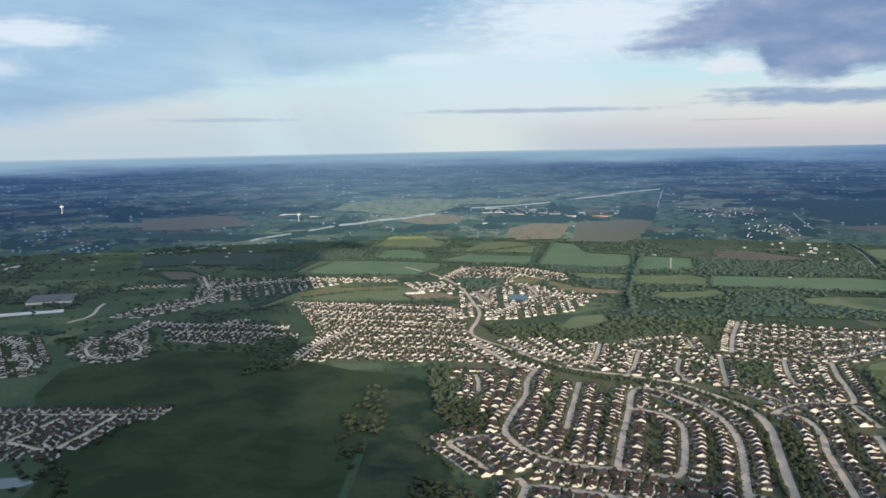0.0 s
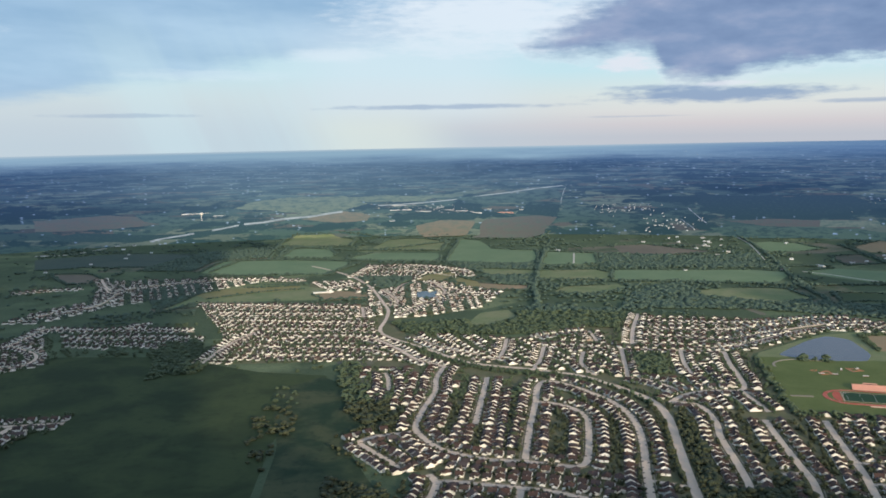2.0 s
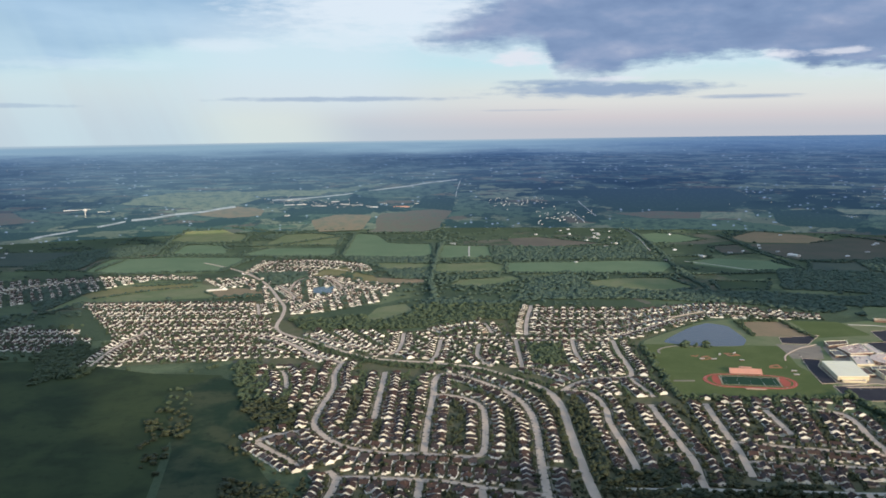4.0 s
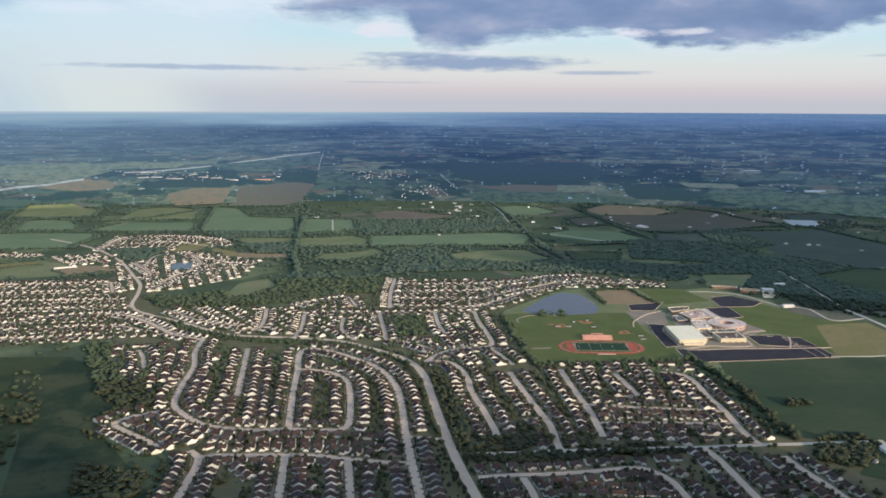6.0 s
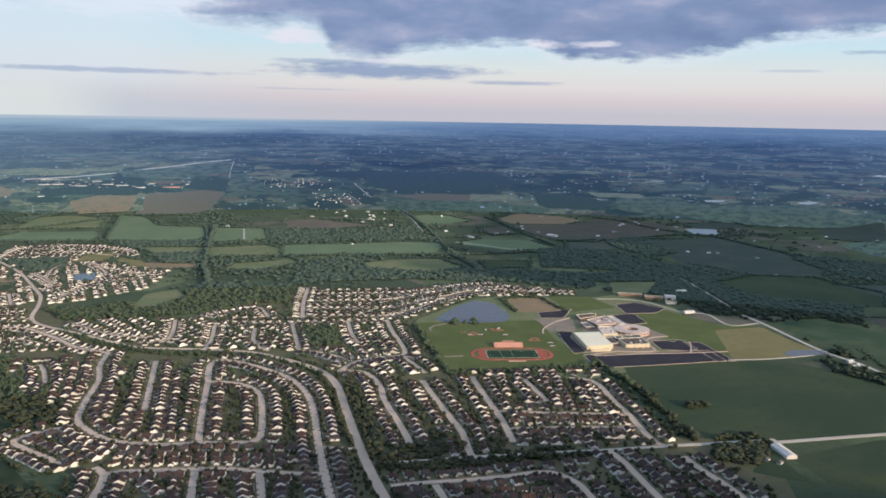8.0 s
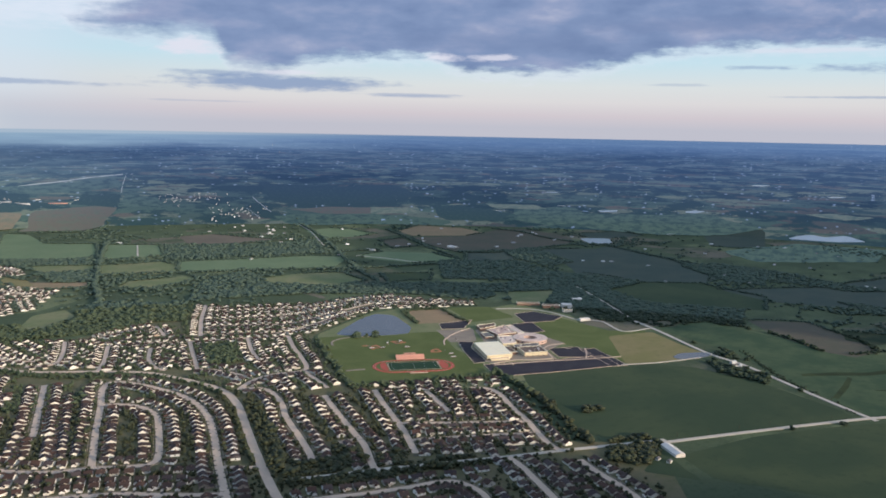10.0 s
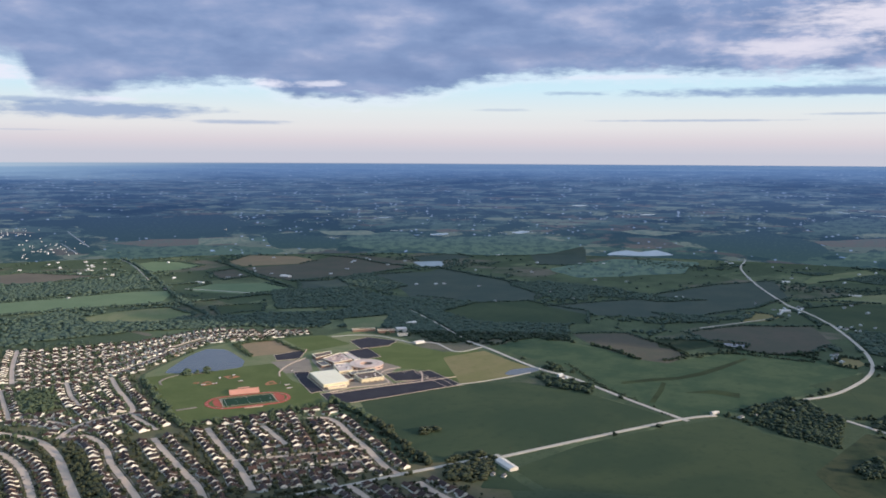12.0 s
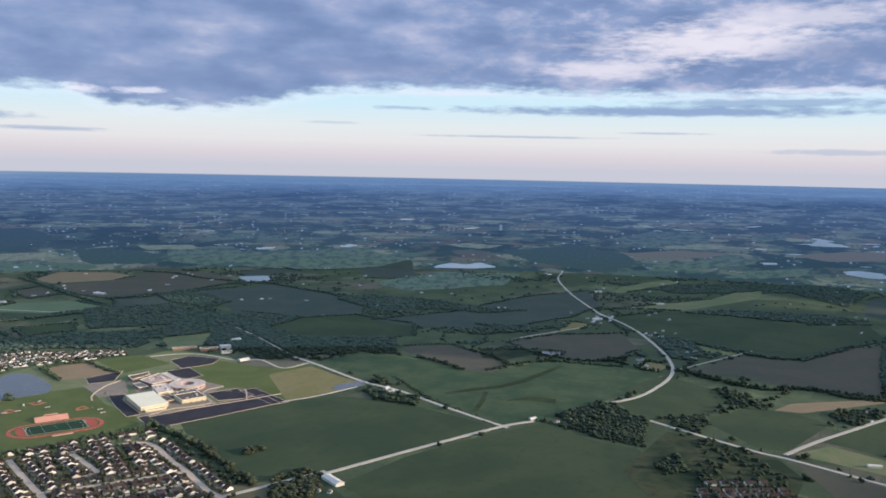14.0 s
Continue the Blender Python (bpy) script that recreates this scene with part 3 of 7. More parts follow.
def build_ground():
    rings = [0, 300, 700, 1100, 1500, 1900, 2300, 2700, 3100, 3500, 3900, R0 + 2]
    n = 180
    v = [(CX + r * math.sin(a), CY + r * math.cos(a), 0) for r in rings[1:] for a in np.linspace(0, 2 * math.pi, n, endpoint=False)] + [(CX, CY, 0)]
    f4 = [(i * n + j, (i + 1) * n + j, (i + 1) * n + (j + 1) % n, i * n + (j + 1) % n) for i in range(len(rings) - 2) for j in range(n)]
    f3 = [(len(v) - 1, j, (j + 1) % n) for j in range(n)]
    me = fast_mesh("ground", v, [np.array(f4)[:, ::-1], np.array(f3)[:, ::-1]], [M["ground"]])
    tagged(new("ground", me), "level dark green farm country in evening light", "ground", kind="structure")
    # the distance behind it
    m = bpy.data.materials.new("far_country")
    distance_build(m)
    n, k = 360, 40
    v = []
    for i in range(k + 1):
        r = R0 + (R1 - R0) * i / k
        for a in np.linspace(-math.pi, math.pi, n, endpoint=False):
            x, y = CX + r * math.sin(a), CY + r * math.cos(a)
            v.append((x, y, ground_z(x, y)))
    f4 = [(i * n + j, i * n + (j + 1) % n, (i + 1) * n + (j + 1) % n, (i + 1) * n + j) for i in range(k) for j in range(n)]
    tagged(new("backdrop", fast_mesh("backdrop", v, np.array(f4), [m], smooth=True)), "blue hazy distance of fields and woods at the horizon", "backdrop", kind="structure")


build_ground()

# ---- fields, water, roads ----
FIELDS, WOODS, HEDGES, ROADS, PONDS, BLOCKS, HAMLETS, SHEDS, PATCHES = [], [], [], [], [], [], [], [], []
FIELD_LABELS = {
    "meadow": ("meadow", "dark green meadow with uneven grass"), "rough_meadow": ("meadow", "rough olive meadow with scrub and dry patches"),
    "meadow_light": ("meadow", "light olive green meadow in the sun"), "crop": ("crop_field", "even green field of young crops"),
    "pasture": ("meadow", "green pasture with grassed ditches"), "crop_light": ("crop_field", "light green field of young crops"), "lawn": ("lawn", "bright mown school lawn"),
    "dull_crop": ("crop_field", "dull green far field, toned for cloud shade and haze"), "dull_soil": ("ploughed_field", "dull brown far field, toned for cloud shade and haze"),
    "dry_meadow": ("meadow", "dry yellow-olive meadow beside the road"),
    "gardens": ("garden_lawn", "olive garden lawns between the houses"),
    "soil": ("ploughed_field", "bare brown ploughed field"), "soil_tan": ("ploughed_field", "bare dry tan field"),
    "gravel": ("gravel_yard", "pale gravel yard beside the school"), "asphalt": ("parking_lot", "dark asphalt parking lot beside the school"),
}


def round_off(pts, times=2, soft=0.12):
    """Cuts the corners of a closed outline."""
    for _ in range(times):
        pts = [tuple(a * (1 - w) + b * w for a, b in zip(p, q)) for p, q in zip(pts, pts[1:] + pts[:1]) for w in (soft, 1 - soft)]
    return pts


def sheet(name, pts, z, mat):
    """A flat patch with an edge that goes down into the ground; where the distance rises, it follows the rise."""
    far = max(math.hypot(x - CX, y - CY) for x, y in pts) > R0 - 20
    bm = bmesh.new()
    face = bm.faces.new([bm.verts.new((x, y, z)) for x, y in pts])
    face.normal_update()
    if face.normal.z < 0:
        face.normal_flip()
    if far:
        bmesh.ops.triangulate(bm, faces=[face])
        bmesh.ops.subdivide_edges(bm, edges=bm.edges[:], cuts=2, use_grid_fill=True)
        for v in bm.verts:
            v.co.z = ground_z(v.co.x, v.co.y) + z + (3 if math.hypot(v.co.x - CX, v.co.y - CY) > R0 - 20 else 0)
    else:
        low = bmesh.ops.extrude_edge_only(bm, edges=bm.edges[:])["geom"]
        for v in low:
            if isinstance(v, bmesh.types.BMVert):
                v.co.z -= z + 0.2
        bmesh.ops.triangulate(bm, faces=[face])
    me = bpy.data.meshes.new(name)
    bm.to_mesh(me)
    bm.free()
    me.materials.append(mat)
    return new(name, me)


def field(pts, what):
    soft = what not in ("asphalt", "gravel")
    outline = round_off(pts, 2, 0.05) if soft else pts
    FIELDS.append((np.array(pts), what))
    name, label = FIELD_LABELS[what]
    tagged(sheet(name, outline, 0.03 + 0.003 * len(FIELDS), M[what]), label, name.replace("_", " "), kind="structure")


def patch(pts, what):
    """A field or wood far off, with the blue air painted into its glowing colour."""
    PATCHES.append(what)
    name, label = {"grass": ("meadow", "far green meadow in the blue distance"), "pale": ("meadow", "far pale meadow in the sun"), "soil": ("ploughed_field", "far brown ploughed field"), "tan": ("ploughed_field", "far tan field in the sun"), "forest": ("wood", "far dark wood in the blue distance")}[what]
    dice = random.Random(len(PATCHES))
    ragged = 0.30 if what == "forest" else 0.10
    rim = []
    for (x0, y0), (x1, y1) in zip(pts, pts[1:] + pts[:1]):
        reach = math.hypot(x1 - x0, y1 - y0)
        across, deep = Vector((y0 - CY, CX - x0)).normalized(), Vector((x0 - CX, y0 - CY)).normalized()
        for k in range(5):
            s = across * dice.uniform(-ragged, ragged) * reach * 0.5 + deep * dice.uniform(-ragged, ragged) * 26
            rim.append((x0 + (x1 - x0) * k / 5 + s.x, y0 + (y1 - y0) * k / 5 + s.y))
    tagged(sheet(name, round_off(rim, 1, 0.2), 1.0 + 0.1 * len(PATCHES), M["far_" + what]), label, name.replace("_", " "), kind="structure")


def pond(pts, reeds=False):
    PONDS.append(np.array(pts))
    tagged(sheet("water", round_off(pts, 3 if reeds else 2), 0.40 + 0.01 * len(PONDS), M["water" if np.hypot(*np.mean(pts, 0)) < 3400 else "sky_toned_water"]), "still grey-blue pond reflecting the sky" if reeds else "small still pond reflecting the sky", "pond", kind="structure")


def smooth_line(pts, step=10.0):
    """A smooth line through the points, about every step metres."""
    p = np.array(pts, float)
    e = np.vstack([2 * p[0] - p[1], p, 2 * p[-1] - p[-2]])
    line = []
    for i in range(len(p) - 1):
        a, b, c, d = e[i : i + 4]
        n = max(2, int(np.linalg.norm(c - b) / step))
        for t in np.arange(n) / n:
            line.append(0.5 * (2 * b + (c - a) * t + (2 * a - 5 * b + 4 * c - d) * t**2 + (3 * b - a - 3 * c + d) * t**3))
    return np.array(line + [p[-1]])


def ribbon(line, width, z, drop):
    """A strip along a line with side faces."""
    t = np.gradient(line, axis=0)
    t /= np.linalg.norm(t, axis=1)[:, None] + 1e-9
    side = np.c_[-t[:, 1], t[:, 0]] * width / 2
    far = [4.0 if math.hypot(x - CX, y - CY) > R0 - 20 else 0.0 for x, y in line]
    h1, h2 = (np.array([ground_z(x, y) for x, y in line + s * side]) + z + far for s in (1, -1))
    v = np.concatenate([np.c_[line + side, h1 - drop], np.c_[line + side, h1], np.c_[line - side, h2], np.c_[line - side, h2 - drop]])
    n = len(line)
    i = np.arange(n - 1)
    return v, np.concatenate([np.c_[k * n + i, k * n + i + 1, (k + 1) * n + i + 1, (k + 1) * n + i][:, ::-1] for k in range(3)])


def road(pts, width, houses=True, mat=None):
    line = smooth_line(pts)
    z = 0.50 + 0.005 * len(ROADS)
    wide = width >= 14
    v, f = ribbon(line, width, z, z + 0.1)
    ob = new("road", fast_mesh("road", v, f, [M[mat or ("country_road" if width < 9.3 and not houses and line[:, 0].max() > 1000 else "concrete")]]))
    country = not houses and width < 9.3
    label = "pale concrete boulevard with wide lanes" if width in (9.5, 14) and not houses else "pale motorway crossing the farmland" if wide else "pale country road between fields" if country else "pale concrete residential street"
    tagged(ob, label, "road", kind="structure")
    if houses and np.hypot(*line.mean(0)) < 1700:
        t = np.gradient(line, axis=0)
        t /= np.linalg.norm(t, axis=1)[:, None]
        side = np.c_[-t[:, 1], t[:, 0]] * (width / 2 + 3.2)
        for s in (1, -1):
            sv, sf = ribbon(line + s * side, 1.3, z + 0.06, z + 0.1)
            tagged(new("pavement", fast_mesh("pavement", sv, sf, [M["gravel"]])), "narrow concrete pavement beside the street", "pavement", kind="structure")
    ROADS.append((line, width, houses))


def wood(pts, density):
    WOODS.append((np.array(pts), density))


def hedge(pts, size):
    HEDGES.append((smooth_line(pts, 6.0), size))


def block(pts, turn=None):
    """Ground between streets that is filled with rows of houses along its longest side."""
    p = np.array(pts, float)
    e = np.roll(p, -1, 0) - p
    k = np.argmax(np.hypot(*e.T))
    BLOCKS.append((p, math.atan2(e[k, 1], e[k, 0]) if turn is None else radians(turn)))


def hamlet(pts, count):
    HAMLETS.append((np.array(pts, float), count))


def shed(pts, depth, height, look_as="white_roof"):
    SHEDS.append((pts, depth, height, look_as))


# the boulevard and the streets of the near neighbourhood
road([(-150, 3247), (-80, 3132), (-22, 3014), (25, 2884), (66, 2694), (92, 2438), (100, 2334), (88, 2218), (68, 2099), (84, 2016), (155, 1899), (222, 1779), (270, 1725), (374, 1666), (453, 1608), (500, 1530)], 9.5, houses=False)
road([(500, 1530), (536, 1432), (533, 1340), (499, 1209), (467, 1088), (438, 965), (417, 854), (389, 700)], 14, houses=False)
road([(190, 1724), (164, 1637), (152, 1547), (120, 1443), (99, 1357), (103, 1314), (122, 1259), (146, 1226), (197, 1190), (248, 1174), (297, 1151), (327, 1147), (347, 1181), (380, 1293), (393, 1352), (385, 1403), (362, 1435), (327, 1454)], 11)
road([(328, 1457), (284, 1307), (248, 1174)], 11)
road([(328, 1457), (352, 1546), (379, 1579), (413, 1547), (442, 1490), (468, 1413), (468, 1318), (446, 1219), (407, 1091), (375, 975), (351, 885), (306, 739)], 12)
road([(266, 1625), (234, 1492), (200, 1351)], 11)
road([(-13, 1289), (4, 1298), (34, 1317), (75, 1324), (99, 1330)], 10)
road([(4, 1289), (27, 1243), (44, 1213), (61, 1174)], 10)
road([(101, 1147), (109, 1119), (101, 1083), (86, 1044), (73, 1008), (35, 894)], 11)
road([(108, 1119), (138, 1115), (173, 1101), (223, 1082), (266, 1062), (299, 1038), (339, 1011), (377, 990)], 10)
road([(223, 1082), (205, 1016), (187, 954), (147, 815)], 11)
road([(301, 1037), (286, 978), (269, 916), (229, 776)], 11)
road([(62, 1691), (67, 1641), (64, 1568)], 9)
road([(404, 1081), (449, 1052)], 9, houses=False)
# streets east of the boulevard
road([(576, 1414), (610, 1383), (601, 1299), (578, 1229), (557, 1134), (540, 1062), (530, 1030)], 11)
road([(687, 1296), (669, 1227), (652, 1155), (637, 1089), (626, 1040), (601, 977), (591, 946)], 11)
road([(638, 1072), (598, 1074)], 8)
road([(782, 1276), (755, 1195), (731, 1119), (713, 1062), (688, 999), (677, 971)], 11)
road([(863, 1217), (845, 1148), (832, 1101)], 10)
road([(946, 1191), (974, 1167), (970, 1126), (941, 1055), (922, 996), (899, 941), (878, 886), (877, 860)], 11)
road([(721, 1102), (798, 1055), (913, 991)], 8)
road([(702, 1021), (792, 985), (896, 937)], 8)
road([(473, 985), (536, 965), (617, 942), (731, 904), (789, 884), (872, 860), (955, 833), (1054, 802)], 9, houses=False)
road([(789, 884), (783, 846), (769, 799), (753, 748), (738, 702), (693, 581)], 11)
road([(875, 816), (864, 767), (858, 720), (846, 670), (837, 640), (808, 553)], 11)
road([(445, 915), (495, 903), (539, 888), (602, 873), (652, 864), (671, 847), (677, 812), (670, 780), (656, 733), (623, 641)], 10)
road([(500, 893), (493, 859), (481, 816), (452, 723)], 10)
# streets between the boulevard and the lake
road([(592, 1809), (719, 1772), (822, 1740)], 8)
road([(729, 1768), (694, 1659), (675, 1571)], 9)
road([(817, 1736), (784, 1636), (763, 1553), (742, 1485), (718, 1460), (659, 1468), (607, 1449), (557, 1403)], 10)
road([(605, 1809), (572, 1686), (544, 1581)], 9)
road([(544, 1581), (579, 1548), (607, 1491)], 9)
road([(722, 1454), (717, 1379), (713, 1333)], 9)
road([(770, 2165), (698, 1996), (642, 1842)], 10)
road([(736, 2083), (845, 2046), (979, 2006), (1083, 2003), (1188, 2027), (1281, 2006)], 8)
road([(707, 1999), (813, 1969), (912, 1935), (1006, 1955), (1106, 1977)], 8)
road([(678, 1929), (782, 1891), (867, 1855), (950, 1876), (1077, 1925), (1187, 1960), (1317, 1956)], 8)
road([(650, 1857), (750, 1814), (830, 1773), (919, 1813), (1010, 1864), (1128, 1920), (1235, 1932), (1294, 1891), (1434, 1816)], 8)
road([(365, 1942), (337, 1831), (308, 1766), (255, 1774)], 9)
road([(147, 2001), (210, 1870), (283, 1802)], 8)
road([(436, 1853), (400, 1736), (372, 1671)], 9)
road([(512, 1793), (482, 1700), (477, 1629), (489, 1606)], 9)
road([(436, 1853), (483, 1856), (543, 1830), (592, 1809)], 8)
road([(583, 1989), (571, 1884)], 8)
road([(437, 1941), (501, 1977), (577, 1992)], 8)
# the older neighbourhood round the small pond
road([(-210, 2011), (-104, 2043), (32, 2010), (95, 1906), (138, 1785), (192, 1719)], 11)
road([(-330, 1829), (-299, 1990), (-248, 2127)], 10)
road([(-451, 2515), (-317, 2479), (-153, 2427), (25, 2390)], 8)
road([(-383, 2379), (-240, 2342), (-85, 2310), (39, 2292)], 8)
road([(-353, 2276), (-231, 2244), (-82, 2200), (50, 2159)], 8)
road([(-323, 2168), (-194, 2142), (-51, 2107), (63, 2090)], 8)
road([(-203, 1944), (-100, 1934), (30, 1898), (79, 1846)], 8)
road([(-223, 1885), (-134, 1858), (-22, 1846)], 8)
road([(28, 2398), (29, 2256)], 8)
road([(106, 2398), (136, 2479), (93, 2683)], 8)
road([(131, 2272), (187, 2381), (244, 2456), (367, 2476)], 8)
road([(135, 2622), (161, 2743), (224, 2820), (275, 2751), (290, 2589), (249, 2501)], 8)
road([(303, 2669), (378, 2550), (459, 2552)], 8)
road([(5, 2929), (102, 3174), (272, 3149), (388, 3037), (416, 2937)], 8)
road([(97, 3036), (240, 3017), (352, 2913)], 8)
road([(-78, 2720), (13, 2809)], 8)
road([(-471, 2975), (-334, 2944), (-159, 2905)], 8)
road([(-889, 3067), (-777, 2820), (-696, 2887), (-559, 2935), (-471, 2975)], 8)
road([(-888, 2422), (-827, 2511), (-762, 2555), (-745, 2733)], 8)
road([(-830, 2257), (-694, 2217), (-567, 2204), (-405, 2159)], 8)
road([(-581, 2207), (-557, 2283)], 8)
road([(-1105, 2829), (-1002, 2865), (-889, 2878)], 8)
road([(-887, 3079), (-771, 2766), (-704, 2839), (-570, 2946)], 8)
road([(-927, 2360), (-856, 2437), (-764, 2517), (-725, 2628)], 8)
# the loop streets and the lone block in the shade
road([(-859, 1969), (-865, 2033), (-827, 2060), (-775, 2033), (-721, 1960), (-720, 1885), (-763, 1862), (-813, 1891), (-859, 1969)], 8)
road([(-827, 2060), (-810, 2169), (-796, 2259)], 8)
road([(-708, 2128), (-589, 2120), (-469, 2099), (-376, 2062)], 8)
road([(-1215, 2098), (-1119, 2079), (-1030, 2014)], 8)
road([(-986, 1860), (-980, 1901), (-933, 1857), (-910, 1784), (-942, 1786)], 8)
road([(-890, 1482), (-803, 1471), (-699, 1466), (-595, 1462), (-503, 1464)], 9)
road([(-620, 1294), (-603, 1359), (-588, 1455)], 10)
road([(-716, 1331), (-699, 1382), (-681, 1450)], 8)
road([(-779, 1288), (-726, 1324), (-694, 1314), (-645, 1290), (-620, 1294)], 10)
# country roads and the motorway
road([(1513, -111), (1541, 3), (1561, 75), (1583, 162), (1588, 207), (1621, 314), (1665, 442)], 9, houses=False)
road([(1603, 166), (1709, 133), (1828, 87), (1974, 29), (2280, -104)], 9, houses=False)
road([(1040, 795), (1222, 744), (1445, 676), (1519, 638)], 9, houses=False)
road([(1448, 659), (1468, 735), (1493, 819), (1520, 901), (1553, 1009), (1568, 1120), (1637, 1320), (1666, 1423)], 9, houses=False)
road([(1735, 562), (1832, 524), (1970, 515), (2082, 524), (2177, 550), (2291, 600), (2423, 675), (2599, 788)], 9, houses=False)
road([(2723, 921), (2885, 1048), (3249, 1306), (3639, 1539), (3902, 1636)], 8, houses=False)
road([(2599, 788), (2721, 890), (2856, 1025)], 8, houses=False)
road([(2154, 528), (2312, 481), (2520, 420)], 4, houses=False)
road([(2278, 1054), (2476, 991), (2588, 959)], 5, houses=False)
road([(1440, 1726), (1506, 1690), (1540, 1631), (1543, 1554), (1545, 1513), (1586, 1467), (1554, 1360), (1636, 1346)], 6, houses=False)
road([(1872, 1855), (1799, 1689), (1677, 1444)], 7, houses=False)
road([(1322, 1149), (1410, 1118), (1520, 1096)], 4, houses=False)
road([(-1035, 2276), (-1010, 2366), (-1037, 2494), (-1046, 2558)], 10, houses=False)
# the motorway and lanes far off
road([(-1364, 3789), (-1235, 3812), (-1177, 3891), (-1128, 4016)], 17, houses=False, mat="highway")
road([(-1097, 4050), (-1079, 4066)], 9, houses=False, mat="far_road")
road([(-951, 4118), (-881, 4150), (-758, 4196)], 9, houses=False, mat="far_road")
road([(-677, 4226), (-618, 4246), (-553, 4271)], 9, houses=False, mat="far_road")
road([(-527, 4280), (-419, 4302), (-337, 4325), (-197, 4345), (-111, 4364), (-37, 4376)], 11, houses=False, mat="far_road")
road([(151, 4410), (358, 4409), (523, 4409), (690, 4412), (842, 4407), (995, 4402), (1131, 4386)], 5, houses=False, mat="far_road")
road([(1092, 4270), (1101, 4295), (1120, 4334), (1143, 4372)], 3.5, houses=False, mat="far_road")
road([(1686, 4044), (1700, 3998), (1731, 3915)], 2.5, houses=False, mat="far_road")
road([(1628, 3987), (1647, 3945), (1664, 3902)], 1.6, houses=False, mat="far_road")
road([(1823, 3824), (1745, 3502), (1576, 3026)], 4, houses=False, mat="country_road")
road([(1572, 2751), (1627, 2656), (1678, 2537), (1707, 2498)], 6, houses=False, mat="country_road")
road([(922, 3384), (846, 3105)], 6, houses=False, mat="country_road")
# fields, lawns and bare ground
field([(-28, 1285), (30, 1352), (25, 1738), (150, 2058), (385, 1955), (600, 2050), (780, 2140), (1010, 2066), (1278, 2022), (1448, 1835), (1340, 1812), (1150, 1900), (860, 1705), (752, 1322), (1036, 1226), (885, 905), (1030, 800), (830, 540), (300, 620), (30, 880), (95, 1150)], "gardens")
field([(-460, 2555), (25, 2445), (120, 2720), (280, 2812), (475, 2570), (362, 2336), (190, 2240), (110, 2200), (160, 1770), (75, 1790), (-325, 1825), (-312, 2091)], "gardens")
field([(55, 3230), (418, 3075), (442, 2890), (246, 2848), (-140, 2660), (-140, 2880), (40, 2890)], "gardens")
field([(-591, 1210), (-799, 1592), (-828, 1779), (-676, 1946), (-414, 1903), (-201, 1744), (-55, 1692), (-73, 1555), (-136, 1312), (-149, 1057), (-140, 780), (-560, 780)], "meadow")
field([(-160, 1590), (-67, 1690), (22, 1556), (100, 1335), (-20, 1291), (12, 1149), (39, 1050), (20, 780), (-150, 780), (-125, 1285)], "rough_meadow")
field([(-523, 3153), (-451, 3423), (-291, 3456), (-10, 3359), (-61, 3012), (-425, 3061)], "crop")
field([(-565, 2398), (-462, 2772), (-360, 2866), (-182, 2815), (8, 2646), (-44, 2533), (-462, 2558)], "meadow_light")
field([(879, 1714), (1099, 1850), (1225, 1863), (1402, 1746), (1526, 1749), (1569, 1560), (1432, 1338), (1203, 1216), (988, 1146), (759, 1330)], "meadow_light")
field([(866, 1691), (1005, 1650), (1153, 1592), (1090, 1435), (1085, 1334), (1021, 1228), (755, 1322)], "lawn")
field([(1198, 1829), (1306, 1799), (1278, 1640), (1151, 1688)], "soil_tan")
field([(1329, 1805), (1438, 1759), (1421, 1620), (1284, 1631)], "lawn")
field([(1156, 1609), (1242, 1570), (1177, 1472), (1117, 1493)], "gravel")
field([(1319, 1361), (1386, 1568), (1518, 1579), (1525, 1476), (1526, 1384), (1613, 1334), (1339, 1150), (1367, 1288)], "lawn")
field([(1485, 1344), (1613, 1317), (1575, 1197), (1558, 1098), (1516, 1093), (1333, 1144)], "dry_meadow")
field([(1623, 1901), (1768, 1842), (1618, 1723), (1528, 1761)], "meadow_light")
field([(1116, 1248), (1224, 1167), (1351, 1140), (1446, 1057), (1472, 921), (1448, 724), (1428, 687), (1221, 750), (1043, 799), (989, 814), (964, 903), (1034, 1105)], "crop")
field([(1020, 744), (1194, 731), (1384, 675), (1516, 617), (1478, 514), (1477, 402), (1350, 309), (1285, 235), (992, 655)], "crop")
field([(1652, 1332), (1832, 1322), (1842, 1102), (1823, 920), (2115, 831), (2131, 558), (1912, 524), (1737, 582), (1533, 625), (1461, 679), (1539, 906), (1622, 1075)], "pasture")
field([(1759, 551), (1876, 512), (2054, 513), (1992, 372), (1763, 376), (1679, 471)], "crop")
field([(1732, 350), (1888, 298), (1911, 208), (1863, 123), (1627, 165), (1616, 218)], "crop")
field([(1573, 146), (1528, -5), (1486, -111), (1395, 38)], "soil")
field([(1619, 154), (1710, 103), (1668, -23), (1587, -28)], "meadow_light")
field([(1727, 125), (1962, 26), (2239, -104), (1936, -155), (1702, -21)], "crop")
field([(1019, 779), (984, 704), (973, 663), (924, 733)], "crop")
